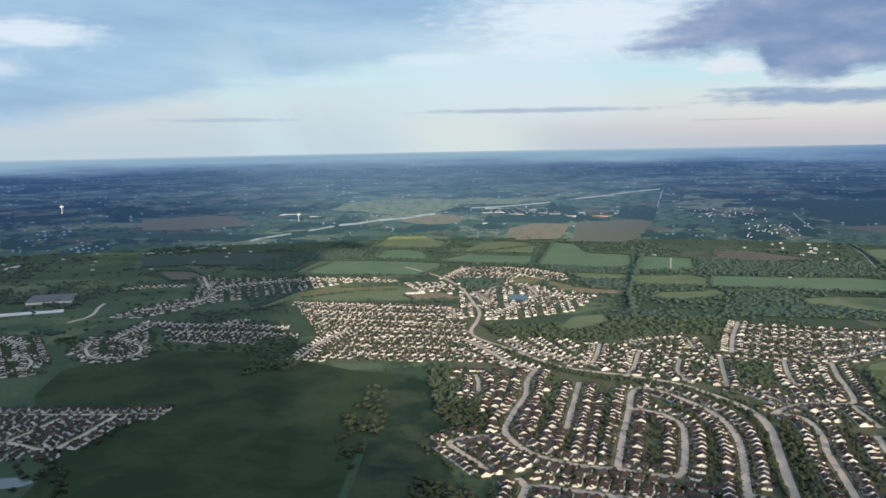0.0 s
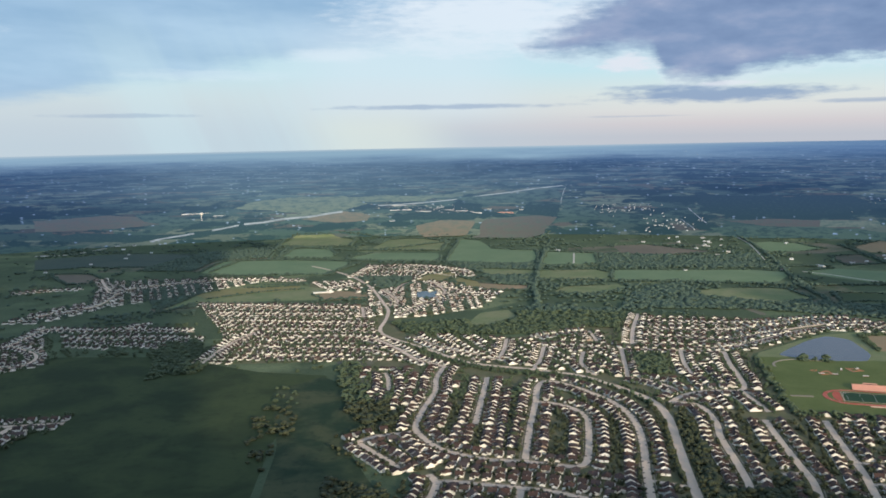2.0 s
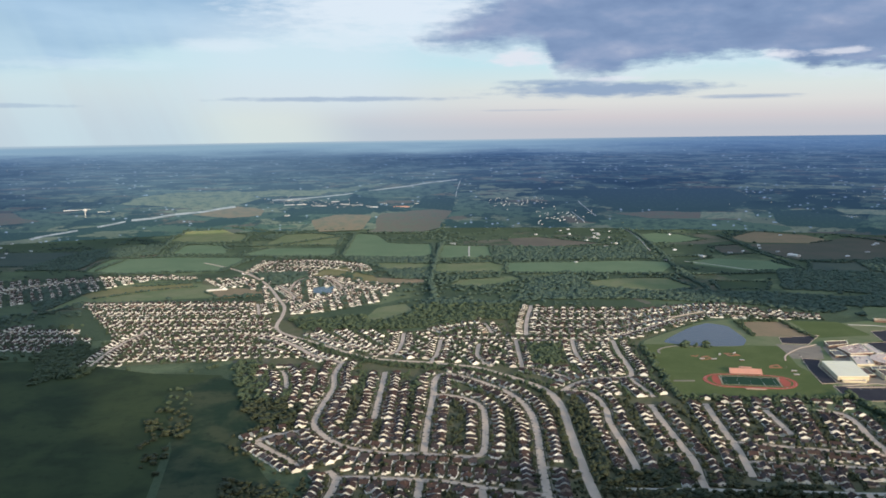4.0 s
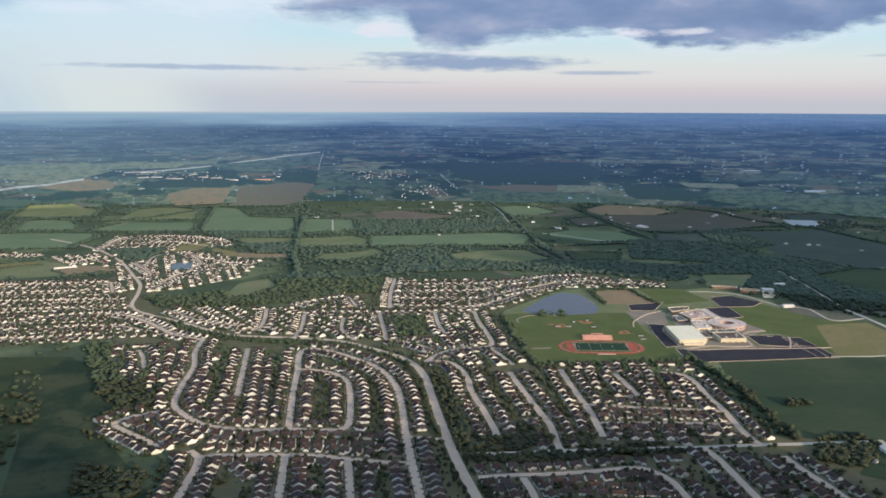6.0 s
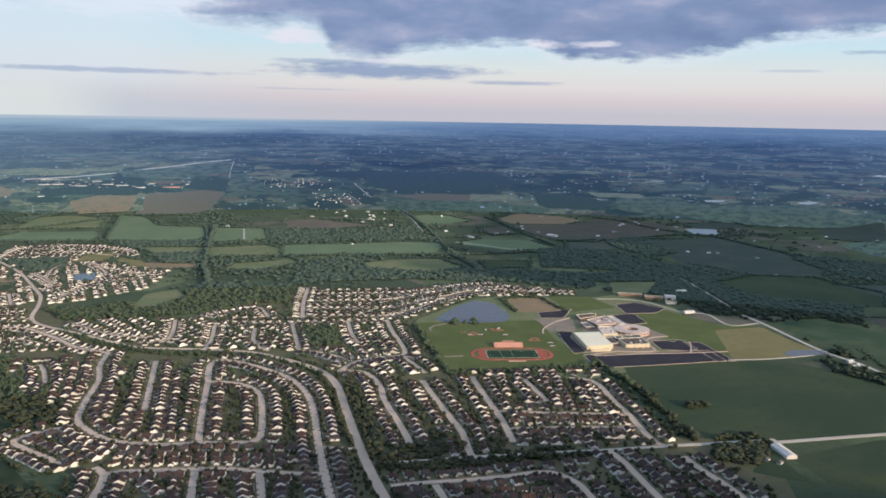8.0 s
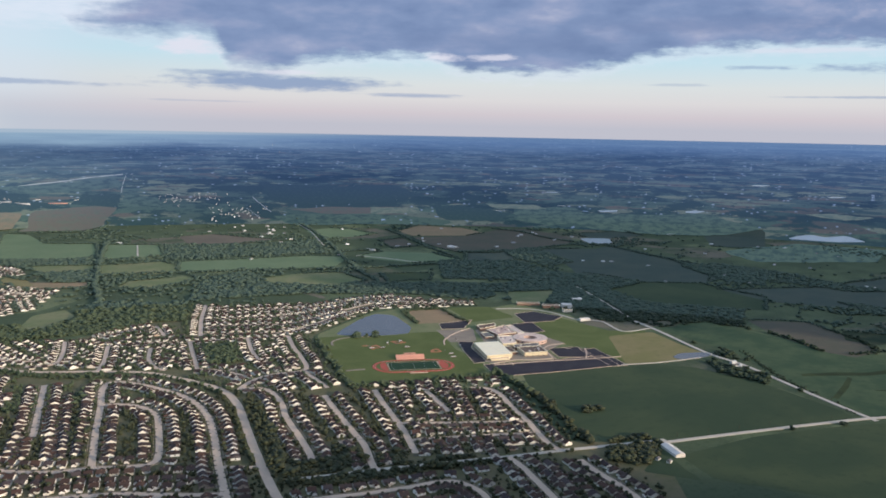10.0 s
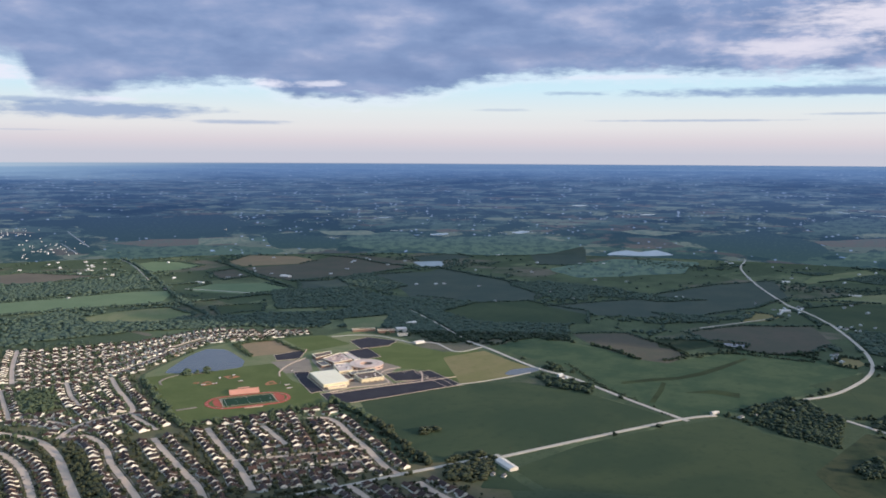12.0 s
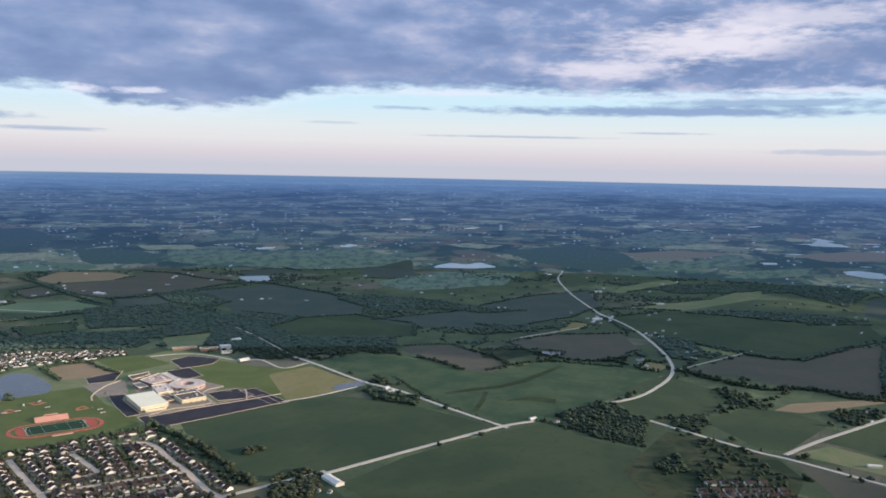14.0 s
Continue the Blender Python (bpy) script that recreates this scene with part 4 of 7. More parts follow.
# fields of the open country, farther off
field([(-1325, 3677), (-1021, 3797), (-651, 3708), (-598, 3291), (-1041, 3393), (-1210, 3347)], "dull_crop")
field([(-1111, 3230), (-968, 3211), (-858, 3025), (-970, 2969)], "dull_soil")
field([(-559, 3158), (-510, 3453), (-230, 3436), (-8, 3335), (-21, 3187), (-89, 3013), (-346, 3058)], "crop_light")
field([(-299, 3519), (-261, 3784), (-88, 3822), (-62, 3585), (-94, 3437)], "crop_light")
field([(-336, 3925), (-277, 4217), (-84, 4225), (32, 4077), (-2, 3842), (-179, 3844)], "meadow_light")
field([(71, 3664), (188, 4037), (327, 4073), (460, 3899), (397, 3585)], "meadow_light")
field([(-26, 3420), (93, 3584), (366, 3518), (366, 3412), (333, 3271), (64, 3350)], "crop_light")
field([(366, 3248), (524, 3998), (609, 3907), (617, 3608), (788, 3508), (733, 3225), (663, 3132), (496, 3186)], "crop_light")
field([(768, 3316), (831, 3460), (1010, 3362), (940, 3083), (711, 3106)], "crop_light")
field([(474, 3045), (545, 3029), (662, 2974), (624, 2852), (473, 2911)], "meadow_light")
field([(682, 2970), (889, 2950), (925, 2861), (916, 2678), (631, 2765)], "meadow_light")
field([(628, 2536), (685, 2617), (891, 2615), (884, 2552), (740, 2482)], "meadow_light")
field([(358, 2779), (459, 2711), (584, 2650), (545, 2574), (390, 2629)], "soil_tan")
field([(350, 2258), (435, 2288), (439, 2179), (345, 2085), (279, 2086)], "meadow_light")
field([(1736, 3527), (1885, 3569), (1958, 3473), (1981, 3287), (1839, 3233), (1674, 3272)], "crop_light")
field([(2122, 3325), (2327, 3467), (2471, 3296), (2448, 3078), (2323, 3039), (2085, 3145)], "soil_tan")
field([(2045, 3098), (2299, 3027), (2599, 3158), (2723, 3138), (2748, 2908), (2674, 2694), (2566, 2623), (2190, 2578), (1974, 2645), (1981, 2876)], "soil")
field([(1871, 3083), (2001, 3094), (1921, 2846), (1797, 2841)], "soil")
field([(1577, 2750), (1709, 2793), (1873, 2668), (1869, 2476), (1666, 2501), (1571, 2678)], "crop_light")
field([(939, 2922), (1403, 2831), (1530, 2738), (1378, 2561), (878, 2733)], "crop_light")
field([(1062, 2470), (1197, 2496), (1345, 2449), (1340, 2269), (1199, 2244), (1047, 2368)], "meadow_light")
field([(1442, 2363), (1613, 2294), (1527, 2182), (1390, 2217)], "crop")
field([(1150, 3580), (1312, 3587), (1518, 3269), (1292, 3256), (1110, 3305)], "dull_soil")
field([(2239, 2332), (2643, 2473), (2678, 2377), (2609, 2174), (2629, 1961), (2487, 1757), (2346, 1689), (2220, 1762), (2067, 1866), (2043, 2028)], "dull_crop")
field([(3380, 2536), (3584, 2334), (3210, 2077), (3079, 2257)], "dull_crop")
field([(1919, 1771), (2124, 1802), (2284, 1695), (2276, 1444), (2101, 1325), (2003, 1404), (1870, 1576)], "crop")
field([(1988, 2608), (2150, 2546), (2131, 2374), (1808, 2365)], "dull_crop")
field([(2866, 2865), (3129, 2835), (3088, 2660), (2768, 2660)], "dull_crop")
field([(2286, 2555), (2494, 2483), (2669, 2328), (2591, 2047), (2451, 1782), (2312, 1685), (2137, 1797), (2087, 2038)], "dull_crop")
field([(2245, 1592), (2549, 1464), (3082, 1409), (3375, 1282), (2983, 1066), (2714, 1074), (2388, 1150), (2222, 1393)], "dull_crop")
field([(2785, 984), (3041, 854), (3104, 604), (3091, 354), (3226, 183), (2988, 110), (2515, 281), (2488, 414), (2562, 631), (2595, 825)], "crop")
field([(2956, 1038), (3228, 913), (3484, 782), (3757, 750), (3898, 660), (3613, 626), (3102, 798)], "meadow_light")
field([(3360, 1174), (3595, 1210), (3998, 1124), (3853, 1021), (3440, 1128)], "meadow_light")
field([(3432, 212), (3888, 245), (4055, 189), (3401, 138)], "dull_crop")
field([(1943, 1275), (2065, 1168), (2006, 1022), (1937, 911), (1830, 910), (1815, 981), (1868, 1157)], "soil")
field([(2192, 1056), (2415, 964), (2537, 823), (2331, 693), (2199, 699), (2101, 759), (2106, 914)], "soil")
field([(2500, 576), (2505, 440), (2410, 456), (2431, 537)], "meadow_light")
field([(2128, 513), (2430, 429), (2461, 272), (2708, 187), (2867, 98), (2177, 45), (2150, 123), (2130, 246), (2188, 392)], "soil")
field([(1903, 242), (1984, 221), (2140, 63), (2122, 40), (2026, 109), (1917, 186)], "soil_tan")
field([(-125, 2629), (-51, 2683), (47, 2641), (51, 2534), (-87, 2518)], "soil_tan")
field([(1506, 389), (1611, 390), (1621, 303), (1568, 169), (1488, 114), (1398, 112), (1261, 309), (1345, 386)], "rough_meadow")
field([(1697, 398), (1763, 376), (1677, 329), (1673, 385)], "rough_meadow")
field([(1863, 590), (2075, 533), (2002, 401), (1913, 341), (1778, 356), (1706, 407), (1870, 496)], "crop")
# open ground among the older houses
GROVE = [(36, 2925), (132, 2935), (215, 2922), (201, 2736), (158, 2710), (88, 2699)]
field(GROVE, "rough_meadow")
field([(270, 2952), (360, 2990), (376, 2910), (320, 2821), (213, 2814)], "dry_meadow")
field([(382, 2884), (421, 2782), (422, 2671), (368, 2679), (333, 2772)], "dry_meadow")
field([(-498, 2701), (-419, 2774), (-347, 2796), (-175, 2804), (-160, 2735), (-300, 2703), (-448, 2615)], "dry_meadow")
# grassed ditches through the large crop field, dry plots beside the farms, scrub beside the ploughed land
field([(1601, 903), (1671, 872), (1733, 833), (1812, 816), (1901, 808), (2017, 801), (2007, 790), (1882, 790), (1790, 796), (1715, 818), (1653, 856), (1589, 891)], "meadow")
field([(1622, 760), (1688, 726), (1701, 671), (1668, 656), (1657, 715)], "meadow")
field([(1504, 776), (1600, 810), (1664, 836), (1665, 826), (1598, 796), (1509, 766)], "meadow")
field([(2611, 1075), (2639, 1016), (2632, 952), (2531, 951), (2458, 1003)], "dry_meadow")
field([(2111, 627), (2193, 626), (2197, 586), (2159, 558), (2102, 569)], "dry_meadow")
field([(2054, 1071), (2149, 947), (2161, 851), (2099, 859), (2083, 916), (1982, 947), (1966, 1012)], "rough_meadow")
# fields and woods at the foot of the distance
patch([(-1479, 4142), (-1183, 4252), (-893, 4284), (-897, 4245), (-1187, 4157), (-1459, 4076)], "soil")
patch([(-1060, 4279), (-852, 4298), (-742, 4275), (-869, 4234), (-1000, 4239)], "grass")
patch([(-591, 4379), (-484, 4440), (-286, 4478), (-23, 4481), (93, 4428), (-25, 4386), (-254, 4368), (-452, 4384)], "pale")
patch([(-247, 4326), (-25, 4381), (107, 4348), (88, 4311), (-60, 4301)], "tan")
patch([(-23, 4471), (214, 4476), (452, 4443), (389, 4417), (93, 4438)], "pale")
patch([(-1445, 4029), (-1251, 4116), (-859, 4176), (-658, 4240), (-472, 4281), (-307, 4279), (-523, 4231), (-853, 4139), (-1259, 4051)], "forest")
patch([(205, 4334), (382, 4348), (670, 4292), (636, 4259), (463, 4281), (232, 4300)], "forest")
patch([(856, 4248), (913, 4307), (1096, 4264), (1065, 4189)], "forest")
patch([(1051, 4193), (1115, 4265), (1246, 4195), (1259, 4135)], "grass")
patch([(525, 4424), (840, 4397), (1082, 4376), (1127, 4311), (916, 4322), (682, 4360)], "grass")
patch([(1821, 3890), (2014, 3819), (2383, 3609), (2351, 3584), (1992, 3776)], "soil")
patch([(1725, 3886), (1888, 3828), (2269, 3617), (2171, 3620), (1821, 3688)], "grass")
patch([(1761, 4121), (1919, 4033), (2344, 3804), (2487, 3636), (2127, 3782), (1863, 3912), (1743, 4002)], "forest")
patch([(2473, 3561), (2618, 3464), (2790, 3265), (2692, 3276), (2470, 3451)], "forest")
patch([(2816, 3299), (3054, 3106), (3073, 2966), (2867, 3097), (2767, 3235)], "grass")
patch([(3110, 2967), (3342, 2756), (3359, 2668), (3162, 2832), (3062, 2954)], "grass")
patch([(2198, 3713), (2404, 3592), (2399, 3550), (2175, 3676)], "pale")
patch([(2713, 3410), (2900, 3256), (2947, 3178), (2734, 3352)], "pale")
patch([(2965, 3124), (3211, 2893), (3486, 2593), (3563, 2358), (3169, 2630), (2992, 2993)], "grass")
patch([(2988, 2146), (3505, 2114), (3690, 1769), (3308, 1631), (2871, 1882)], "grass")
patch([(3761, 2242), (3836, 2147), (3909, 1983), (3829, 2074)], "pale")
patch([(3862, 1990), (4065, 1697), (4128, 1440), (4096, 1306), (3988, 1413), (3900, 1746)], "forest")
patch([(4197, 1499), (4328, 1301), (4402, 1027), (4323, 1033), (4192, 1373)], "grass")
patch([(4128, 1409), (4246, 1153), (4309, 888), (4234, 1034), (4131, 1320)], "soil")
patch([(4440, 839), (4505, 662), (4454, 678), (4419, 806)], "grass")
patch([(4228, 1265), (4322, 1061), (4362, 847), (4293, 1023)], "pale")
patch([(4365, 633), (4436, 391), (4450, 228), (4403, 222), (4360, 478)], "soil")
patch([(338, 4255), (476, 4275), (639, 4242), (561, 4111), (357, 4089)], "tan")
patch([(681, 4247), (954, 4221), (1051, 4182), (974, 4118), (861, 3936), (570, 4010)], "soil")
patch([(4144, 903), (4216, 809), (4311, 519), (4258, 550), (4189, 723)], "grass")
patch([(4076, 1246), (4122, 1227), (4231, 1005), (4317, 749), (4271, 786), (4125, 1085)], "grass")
# paved school yards
field([(1069, 1305), (1205, 1263), (1341, 1221), (1315, 1147), (1164, 1184), (1037, 1221)], "asphalt")
field([(1277, 1332), (1346, 1309), (1329, 1240), (1300, 1232), (1250, 1266)], "asphalt")
field([(1334, 1289), (1372, 1278), (1331, 1137), (1296, 1152)], "asphalt")
field([(1058, 1323), (1088, 1318), (1130, 1430), (1166, 1468), (1137, 1490), (1096, 1412)], "asphalt")
field([(1322, 1465), (1352, 1562), (1420, 1554), (1382, 1460)], "asphalt")
field([(1400, 1556), (1442, 1650), (1507, 1652), (1534, 1560), (1478, 1534)], "asphalt")
field([(1200, 1660), (1299, 1651), (1224, 1586), (1173, 1608)], "asphalt")
field([(1086, 1310), (1160, 1292), (1236, 1258), (1262, 1318), (1345, 1350), (1346, 1440), (1325, 1560), (1240, 1560), (1180, 1440), (1134, 1432)], "gravel")
# water
pond([(920, 1692), (959, 1731), (1056, 1809), (1120, 1840), (1152, 1797), (1118, 1663), (1077, 1612), (981, 1636)], reeds=True)
pond([(1473, 1135), (1512, 1146), (1570, 1121), (1563, 1095), (1502, 1095), (1466, 1116)])
pond([(186, 2543), (202, 2630), (272, 2621), (257, 2515), (205, 2500)])
pond([(3595, 2221), (3631, 2200), (3676, 2153), (3700, 2092), (3755, 2030), (3766, 1976), (3771, 1939), (3705, 2034), (3646, 2134)])
pond([(4302, 395), (4325, 255), (4325, 50), (4297, 275)])
pond([(4440, 570), (4478, 538), (4476, 461), (4467, 371)])
pond([(3364, 2645), (3429, 2549), (3410, 2548), (3361, 2624)])
pond([(2979, 2017), (3107, 1923), (3016, 1893)])
pond([(2736, 2731), (2858, 2654), (2724, 2510), (2647, 2571)])
pond([(-662, 1170), (-618, 1179), (-589, 1157), (-605, 1138), (-643, 1133)])
pond([(2138, 920), (2169, 855), (2119, 850), (2103, 895)])
pond([(4336, 1388), (4342, 1365), (4349, 1324), (4349, 1309), (4341, 1340)])
pond([(4374, 1293), (4381, 1280), (4387, 1258), (4390, 1249), (4379, 1264)])
pond([(4369, 1230), (4379, 1197), (4391, 1141), (4395, 1119), (4381, 1162)])
pond([(4327, 1316), (4333, 1303), (4339, 1278), (4340, 1269), (4332, 1287)])
pond([(4484, 573), (4491, 543), (4487, 491), (4483, 470), (4478, 510)])
pond([(4434, 647), (4451, 577), (4472, 457), (4477, 410), (4458, 503)])
pond([(4364, 814), (4372, 794), (4379, 758), (4380, 742), (4368, 769)])
pond([(4368, 652), (4377, 627), (4385, 587), (4387, 572), (4376, 604)])
pond([(4169, 1020), (4180, 995), (4193, 952), (4197, 934), (4182, 968)])
pond([(4286, 765), (4294, 746), (4301, 710), (4301, 697), (4290, 724)])
pond([(3425, 2695), (3447, 2675), (3477, 2638), (3487, 2624), (3457, 2649)])
pond([(3272, 2794), (3294, 2775), (3324, 2740), (3335, 2727), (3306, 2751)])
pond([(3152, 2987), (3168, 2974), (3188, 2946), (3196, 2935), (3174, 2952)])
pond([(4359, 331), (4363, 312), (4365, 284), (4364, 272), (4360, 295)])
pond([(4481, 892), (4494, 864), (4507, 819), (4511, 801), (4495, 836)])
pond([(2999, 3285), (3023, 3269), (3061, 3235), (3075, 3221), (3042, 3243)])
pond([(3759, 2553), (3779, 2533), (3806, 2495), (3815, 2479), (3787, 2505)])
pond([(3903, 2224), (3923, 2204), (3946, 2164), (3955, 2148), (3931, 2177)])
pond([(4490, 350), (4498, 317), (4505, 259), (4509, 235), (4497, 280)])
pond([(2740, 3350), (2760, 3342), (2792, 3322), (2804, 3311), (2776, 3324)])
pond([(3343, 2654), (3390, 2630), (3431, 2568), (3448, 2518), (3379, 2555), (3362, 2604)])
pond([(3278, 2783), (3347, 2709), (3341, 2707), (3270, 2776)])
pond([(3130, 3007), (3207, 2934), (3191, 2936), (3132, 2990)])
pond([(3422, 2692), (3465, 2664), (3495, 2617), (3449, 2650)])
pond([(4316, 397), (4334, 327), (4333, 218), (4310, 234), (4303, 370)])
pond([(4489, 558), (4490, 515), (4488, 450), (4468, 523)])
pond([(3062, 2060), (3168, 2024), (3165, 1912), (3059, 1951)])
pond([(3367, 2655), (3429, 2586), (3443, 2523), (3400, 2526), (3390, 2584)])
pond([(4289, 747), (4307, 685), (4296, 680), (4280, 740)])
pond([(4181, 1001), (4204, 936), (4192, 938), (4177, 995)])
# woods and hedges
hedge([(122, 1923), (218, 1753), (286, 1686), (388, 1628), (484, 1554)], 0.7)
hedge([(169, 1812), (264, 1687), (383, 1608), (459, 1548)], 0.6)
wood([(499, 1046), (566, 1021), (539, 970), (484, 986)], 0.7)
wood([(287, 1543), (316, 1530), (290, 1366), (245, 1241), (233, 1247), (261, 1379)], 0.5)
wood([(468, 1012), (508, 982), (572, 946), (607, 925), (601, 915), (519, 934), (462, 961)], 1.2)
wood([(576, 1050), (612, 1034), (582, 963), (544, 981)], 0.9)
wood([(628, 1001), (667, 991), (644, 946), (607, 957)], 0.9)
wood([(627, 950), (708, 928), (750, 916), (742, 905), (695, 911), (619, 930)], 1.0)
wood([(445, 919), (460, 916), (436, 850), (422, 857)], 1.0)
wood([(534, 1208), (543, 1204), (500, 1073), (478, 1011), (471, 1015), (502, 1110)], 1.0)
wood([(1046, 985), (1082, 981), (1066, 963), (1031, 964)], 1.6)
wood([(952, 1669), (967, 1654), (954, 1632), (939, 1646)], 3.0)
wood([(972, 1649), (980, 1641), (980, 1641), (972, 1649)], 3.0)
wood([(996, 1654), (1010, 1640), (996, 1617), (982, 1631)], 3.0)
wood([(101, 2167), (385, 2156), (522, 2344), (725, 2218), (664, 2010), (589, 2035), (474, 1982), (266, 2009), (132, 2048)], 0.8)
wood([(734, 2222), (871, 2493), (1060, 2626), (1085, 2397), (1324, 2227), (1616, 2028), (1562, 1873), (1472, 1841), (1338, 2018), (1092, 2164), (833, 2234)], 1.0)
wood([(1663, 1999), (2004, 2098), (2082, 1849), (2179, 1449), (1864, 1226), (1727, 1390), (1588, 1462), (1656, 1653), (1558, 1773)], 1.0)
wood([(601, 1748), (681, 1742), (633, 1590), (563, 1601)], 1.0)
wood([(-40, 1773), (27, 1793), (12, 1626), (64, 1541), (103, 1363), (62, 1323), (17, 1342), (-21, 1488)], 0.3)
wood([(-152, 1626), (-109, 1618), (-105, 1387), (-130, 1154), (-165, 1122), (-178, 1372)], 0.05)
wood([(1717, 656), (1734, 555), (1654, 444), (1514, 405), (1490, 485), (1580, 608), (1556, 662)], 1.2)
wood([(1403, 345), (1483, 334), (1420, 293), (1371, 315)], 1.2)
wood([(1507, 1072), (1528, 929), (1457, 890), (1436, 956)], 0.9)
wood([(1611, 328), (1586, 222), (1473, 134), (1364, 82), (1295, 220), (1381, 265)], 0.08)
wood([(1727, 426), (1924, 381), (1887, 353), (1629, 333), (1602, 359)], 0.4)
wood([(972, 847), (1033, 804), (1000, 763), (941, 747), (911, 790)], 0.8)
wood([(967, 845), (1026, 843), (1042, 803), (1003, 780), (957, 801)], 1.0)
wood([(493, 2644), (474, 2942), (648, 2940), (605, 2710)], 0.5)
wood([(374, 3182), (542, 3347), (697, 3210), (639, 2943), (474, 2942)], 0.5)
wood([(1912, 524), (2027, 368), (1948, 349), (1853, 439)], 0.5)
wood([(1901, 117), (1984, 71), (1983, 38), (1876, 71)], 0.6)
wood([(-459, 1989), (-384, 2107), (-322, 1821), (-421, 1712)], 0.4)
wood([(-44, 1159), (41, 1085), (8, 974), (-63, 1034)], 0.35)
wood([(-675, 2798), (-520, 2927), (-437, 2746), (-460, 2475), (-566, 2456)], 0.5)
wood([(872, 2340), (1031, 2275), (987, 2217), (863, 2267)], 1.0)
hedge([(1054, 1251), (1035, 1151), (1011, 1046), (968, 937), (939, 858)], 1.2)
hedge([(856, 1672), (809, 1508), (755, 1322), (775, 1302), (883, 1269), (1039, 1232)], 1.0)
hedge([(510, 2224), (594, 2658), (721, 3124), (833, 3503)], 1.4)
hedge([(559, 1318), (527, 1211), (497, 1099), (473, 1014)], 0.8)
hedge([(469, 976), (609, 929), (771, 876)], 0.9)
hedge([(-534, 1103), (-578, 1210), (-639, 1258)], 0.7)
hedge([(-307, 1872), (-336, 1763), (-379, 1750)], 0.8)
hedge([(1648, 1076), (1539, 906), (1454, 701)], 0.4)
hedge([(1533, 625), (1500, 454), (1499, 398)], 0.6)
hedge([(1849, 934), (2026, 858), (2094, 660)], 0.6)
hedge([(2586, 3186), (2634, 3034), (2598, 2799), (2616, 2641)], 0.9)
hedge([(1829, 3839), (1757, 3497), (1575, 2925), (1468, 2633), (1418, 2420)], 1.1)
hedge([(2093, 3381), (2009, 3052), (1929, 2758), (1888, 2526)], 1.0)
hedge([(1965, 2632), (2160, 2542), (2494, 2580), (2656, 2485), (2616, 2185), (2604, 1946)], 1.0)
hedge([(1420, 2544), (1381, 2318), (1335, 2168)], 1.0)
hedge([(864, 2689), (1140, 2604), (1415, 2495), (1799, 2422)], 0.9)
hedge([(964, 2999), (1223, 2961), (1525, 2878), (1733, 2833)], 0.9)
hedge([(1008, 2343), (1187, 2229), (1354, 2200)], 0.8)
hedge([(2154, 528), (2107, 442), (2077, 300), (2144, 209), (2122, 120), (2132, 41)], 1.2)
hedge([(2536, 624), (2456, 407), (2492, 277), (2736, 190), (2927, 102)], 1.1)
hedge([(40, 3293), (-25, 3160), (-85, 2999)], 1.0)
hedge([(-300, 3469), (-253, 3822), (71, 3664), (460, 3899)], 1.0)
hedge([(-333, 3882), (-277, 4217), (56, 4220), (326, 4049)], 1.0)
hedge([(326, 4049), (566, 3988), (857, 3913), (987, 4109)], 1.0)
hedge([(-26, 3371), (327, 3257), (381, 3244)], 0.9)
wood([(2197, 2658), (2354, 2667), (2293, 2460), (2220, 2229), (2079, 2194), (2069, 2398)], 0.9)
wood(GROVE, 0.8)
wood([(1974, 2079), (2050, 2025), (2122, 1823), (1902, 1778), (1901, 1603), (2003, 1404), (1714, 1493), (1671, 1701), (1801, 1915)], 0.9)
wood([(2524, 1978), (2686, 1939), (2728, 1750), (2438, 1553), (2388, 1672)], 0.8)
wood([(1381, 2210), (1540, 2124), (1751, 1936), (1739, 1846), (1561, 1920), (1355, 2100)], 0.5)
wood([(1056, 3289), (1261, 3178), (1539, 2905), (1560, 2802), (1182, 2977), (972, 3026)], 0.5)
wood([(1785, 2509), (2046, 2338), (1997, 2104), (1833, 2004), (1575, 2174)], 0.8)
wood([(2513, 722), (2605, 661), (2413, 523), (2283, 519), (2281, 613)], 0.8)
wood([(3673, 1348), (3810, 1071), (4006, 812), (4236, 505), (4126, 256), (3613, 289), (3885, 544), (3553, 942)], 0.7)
wood([(3017, 825), (3248, 637), (3335, 333), (3310, 182), (3128, 342), (3092, 601)], 0.7)
wood([(2406, 1288), (2475, 1071), (2631, 1038), (2522, 1011), (2320, 1115)], 0.8)
wood([(2657, 1899), (2740, 1684), (2690, 1427), (2754, 1249), (2596, 1350), (2544, 1607)], 0.5)
wood([(1950, 1192), (1897, 1030), (1858, 923), (1834, 1027)], 0.6)
wood([(1869, 457), (1950, 388), (1944, 298), (1919, 257), (1891, 348)], 0.5)
wood([(1932, 143), (2042, 65), (2013, 32), (1902, 95)], 0.5)
wood([(52, 4002), (192, 4107), (346, 3973), (387, 3606), (174, 3757)], 0.5)
wood([(-818, 3244), (-655, 3727), (-333, 3882), (-349, 3514), (-549, 3495), (-587, 3205)], 0.8)
wood([(603, 3553), (780, 3454), (697, 3036), (591, 2991), (491, 3157), (374, 3184)], 0.6)
wood([(449, 2891), (619, 2828), (598, 2647), (487, 2762)], 0.7)
wood([(1024, 3359), (1372, 3188), (1649, 3208), (1491, 2853), (1128, 2923), (907, 2974)], 0.6)
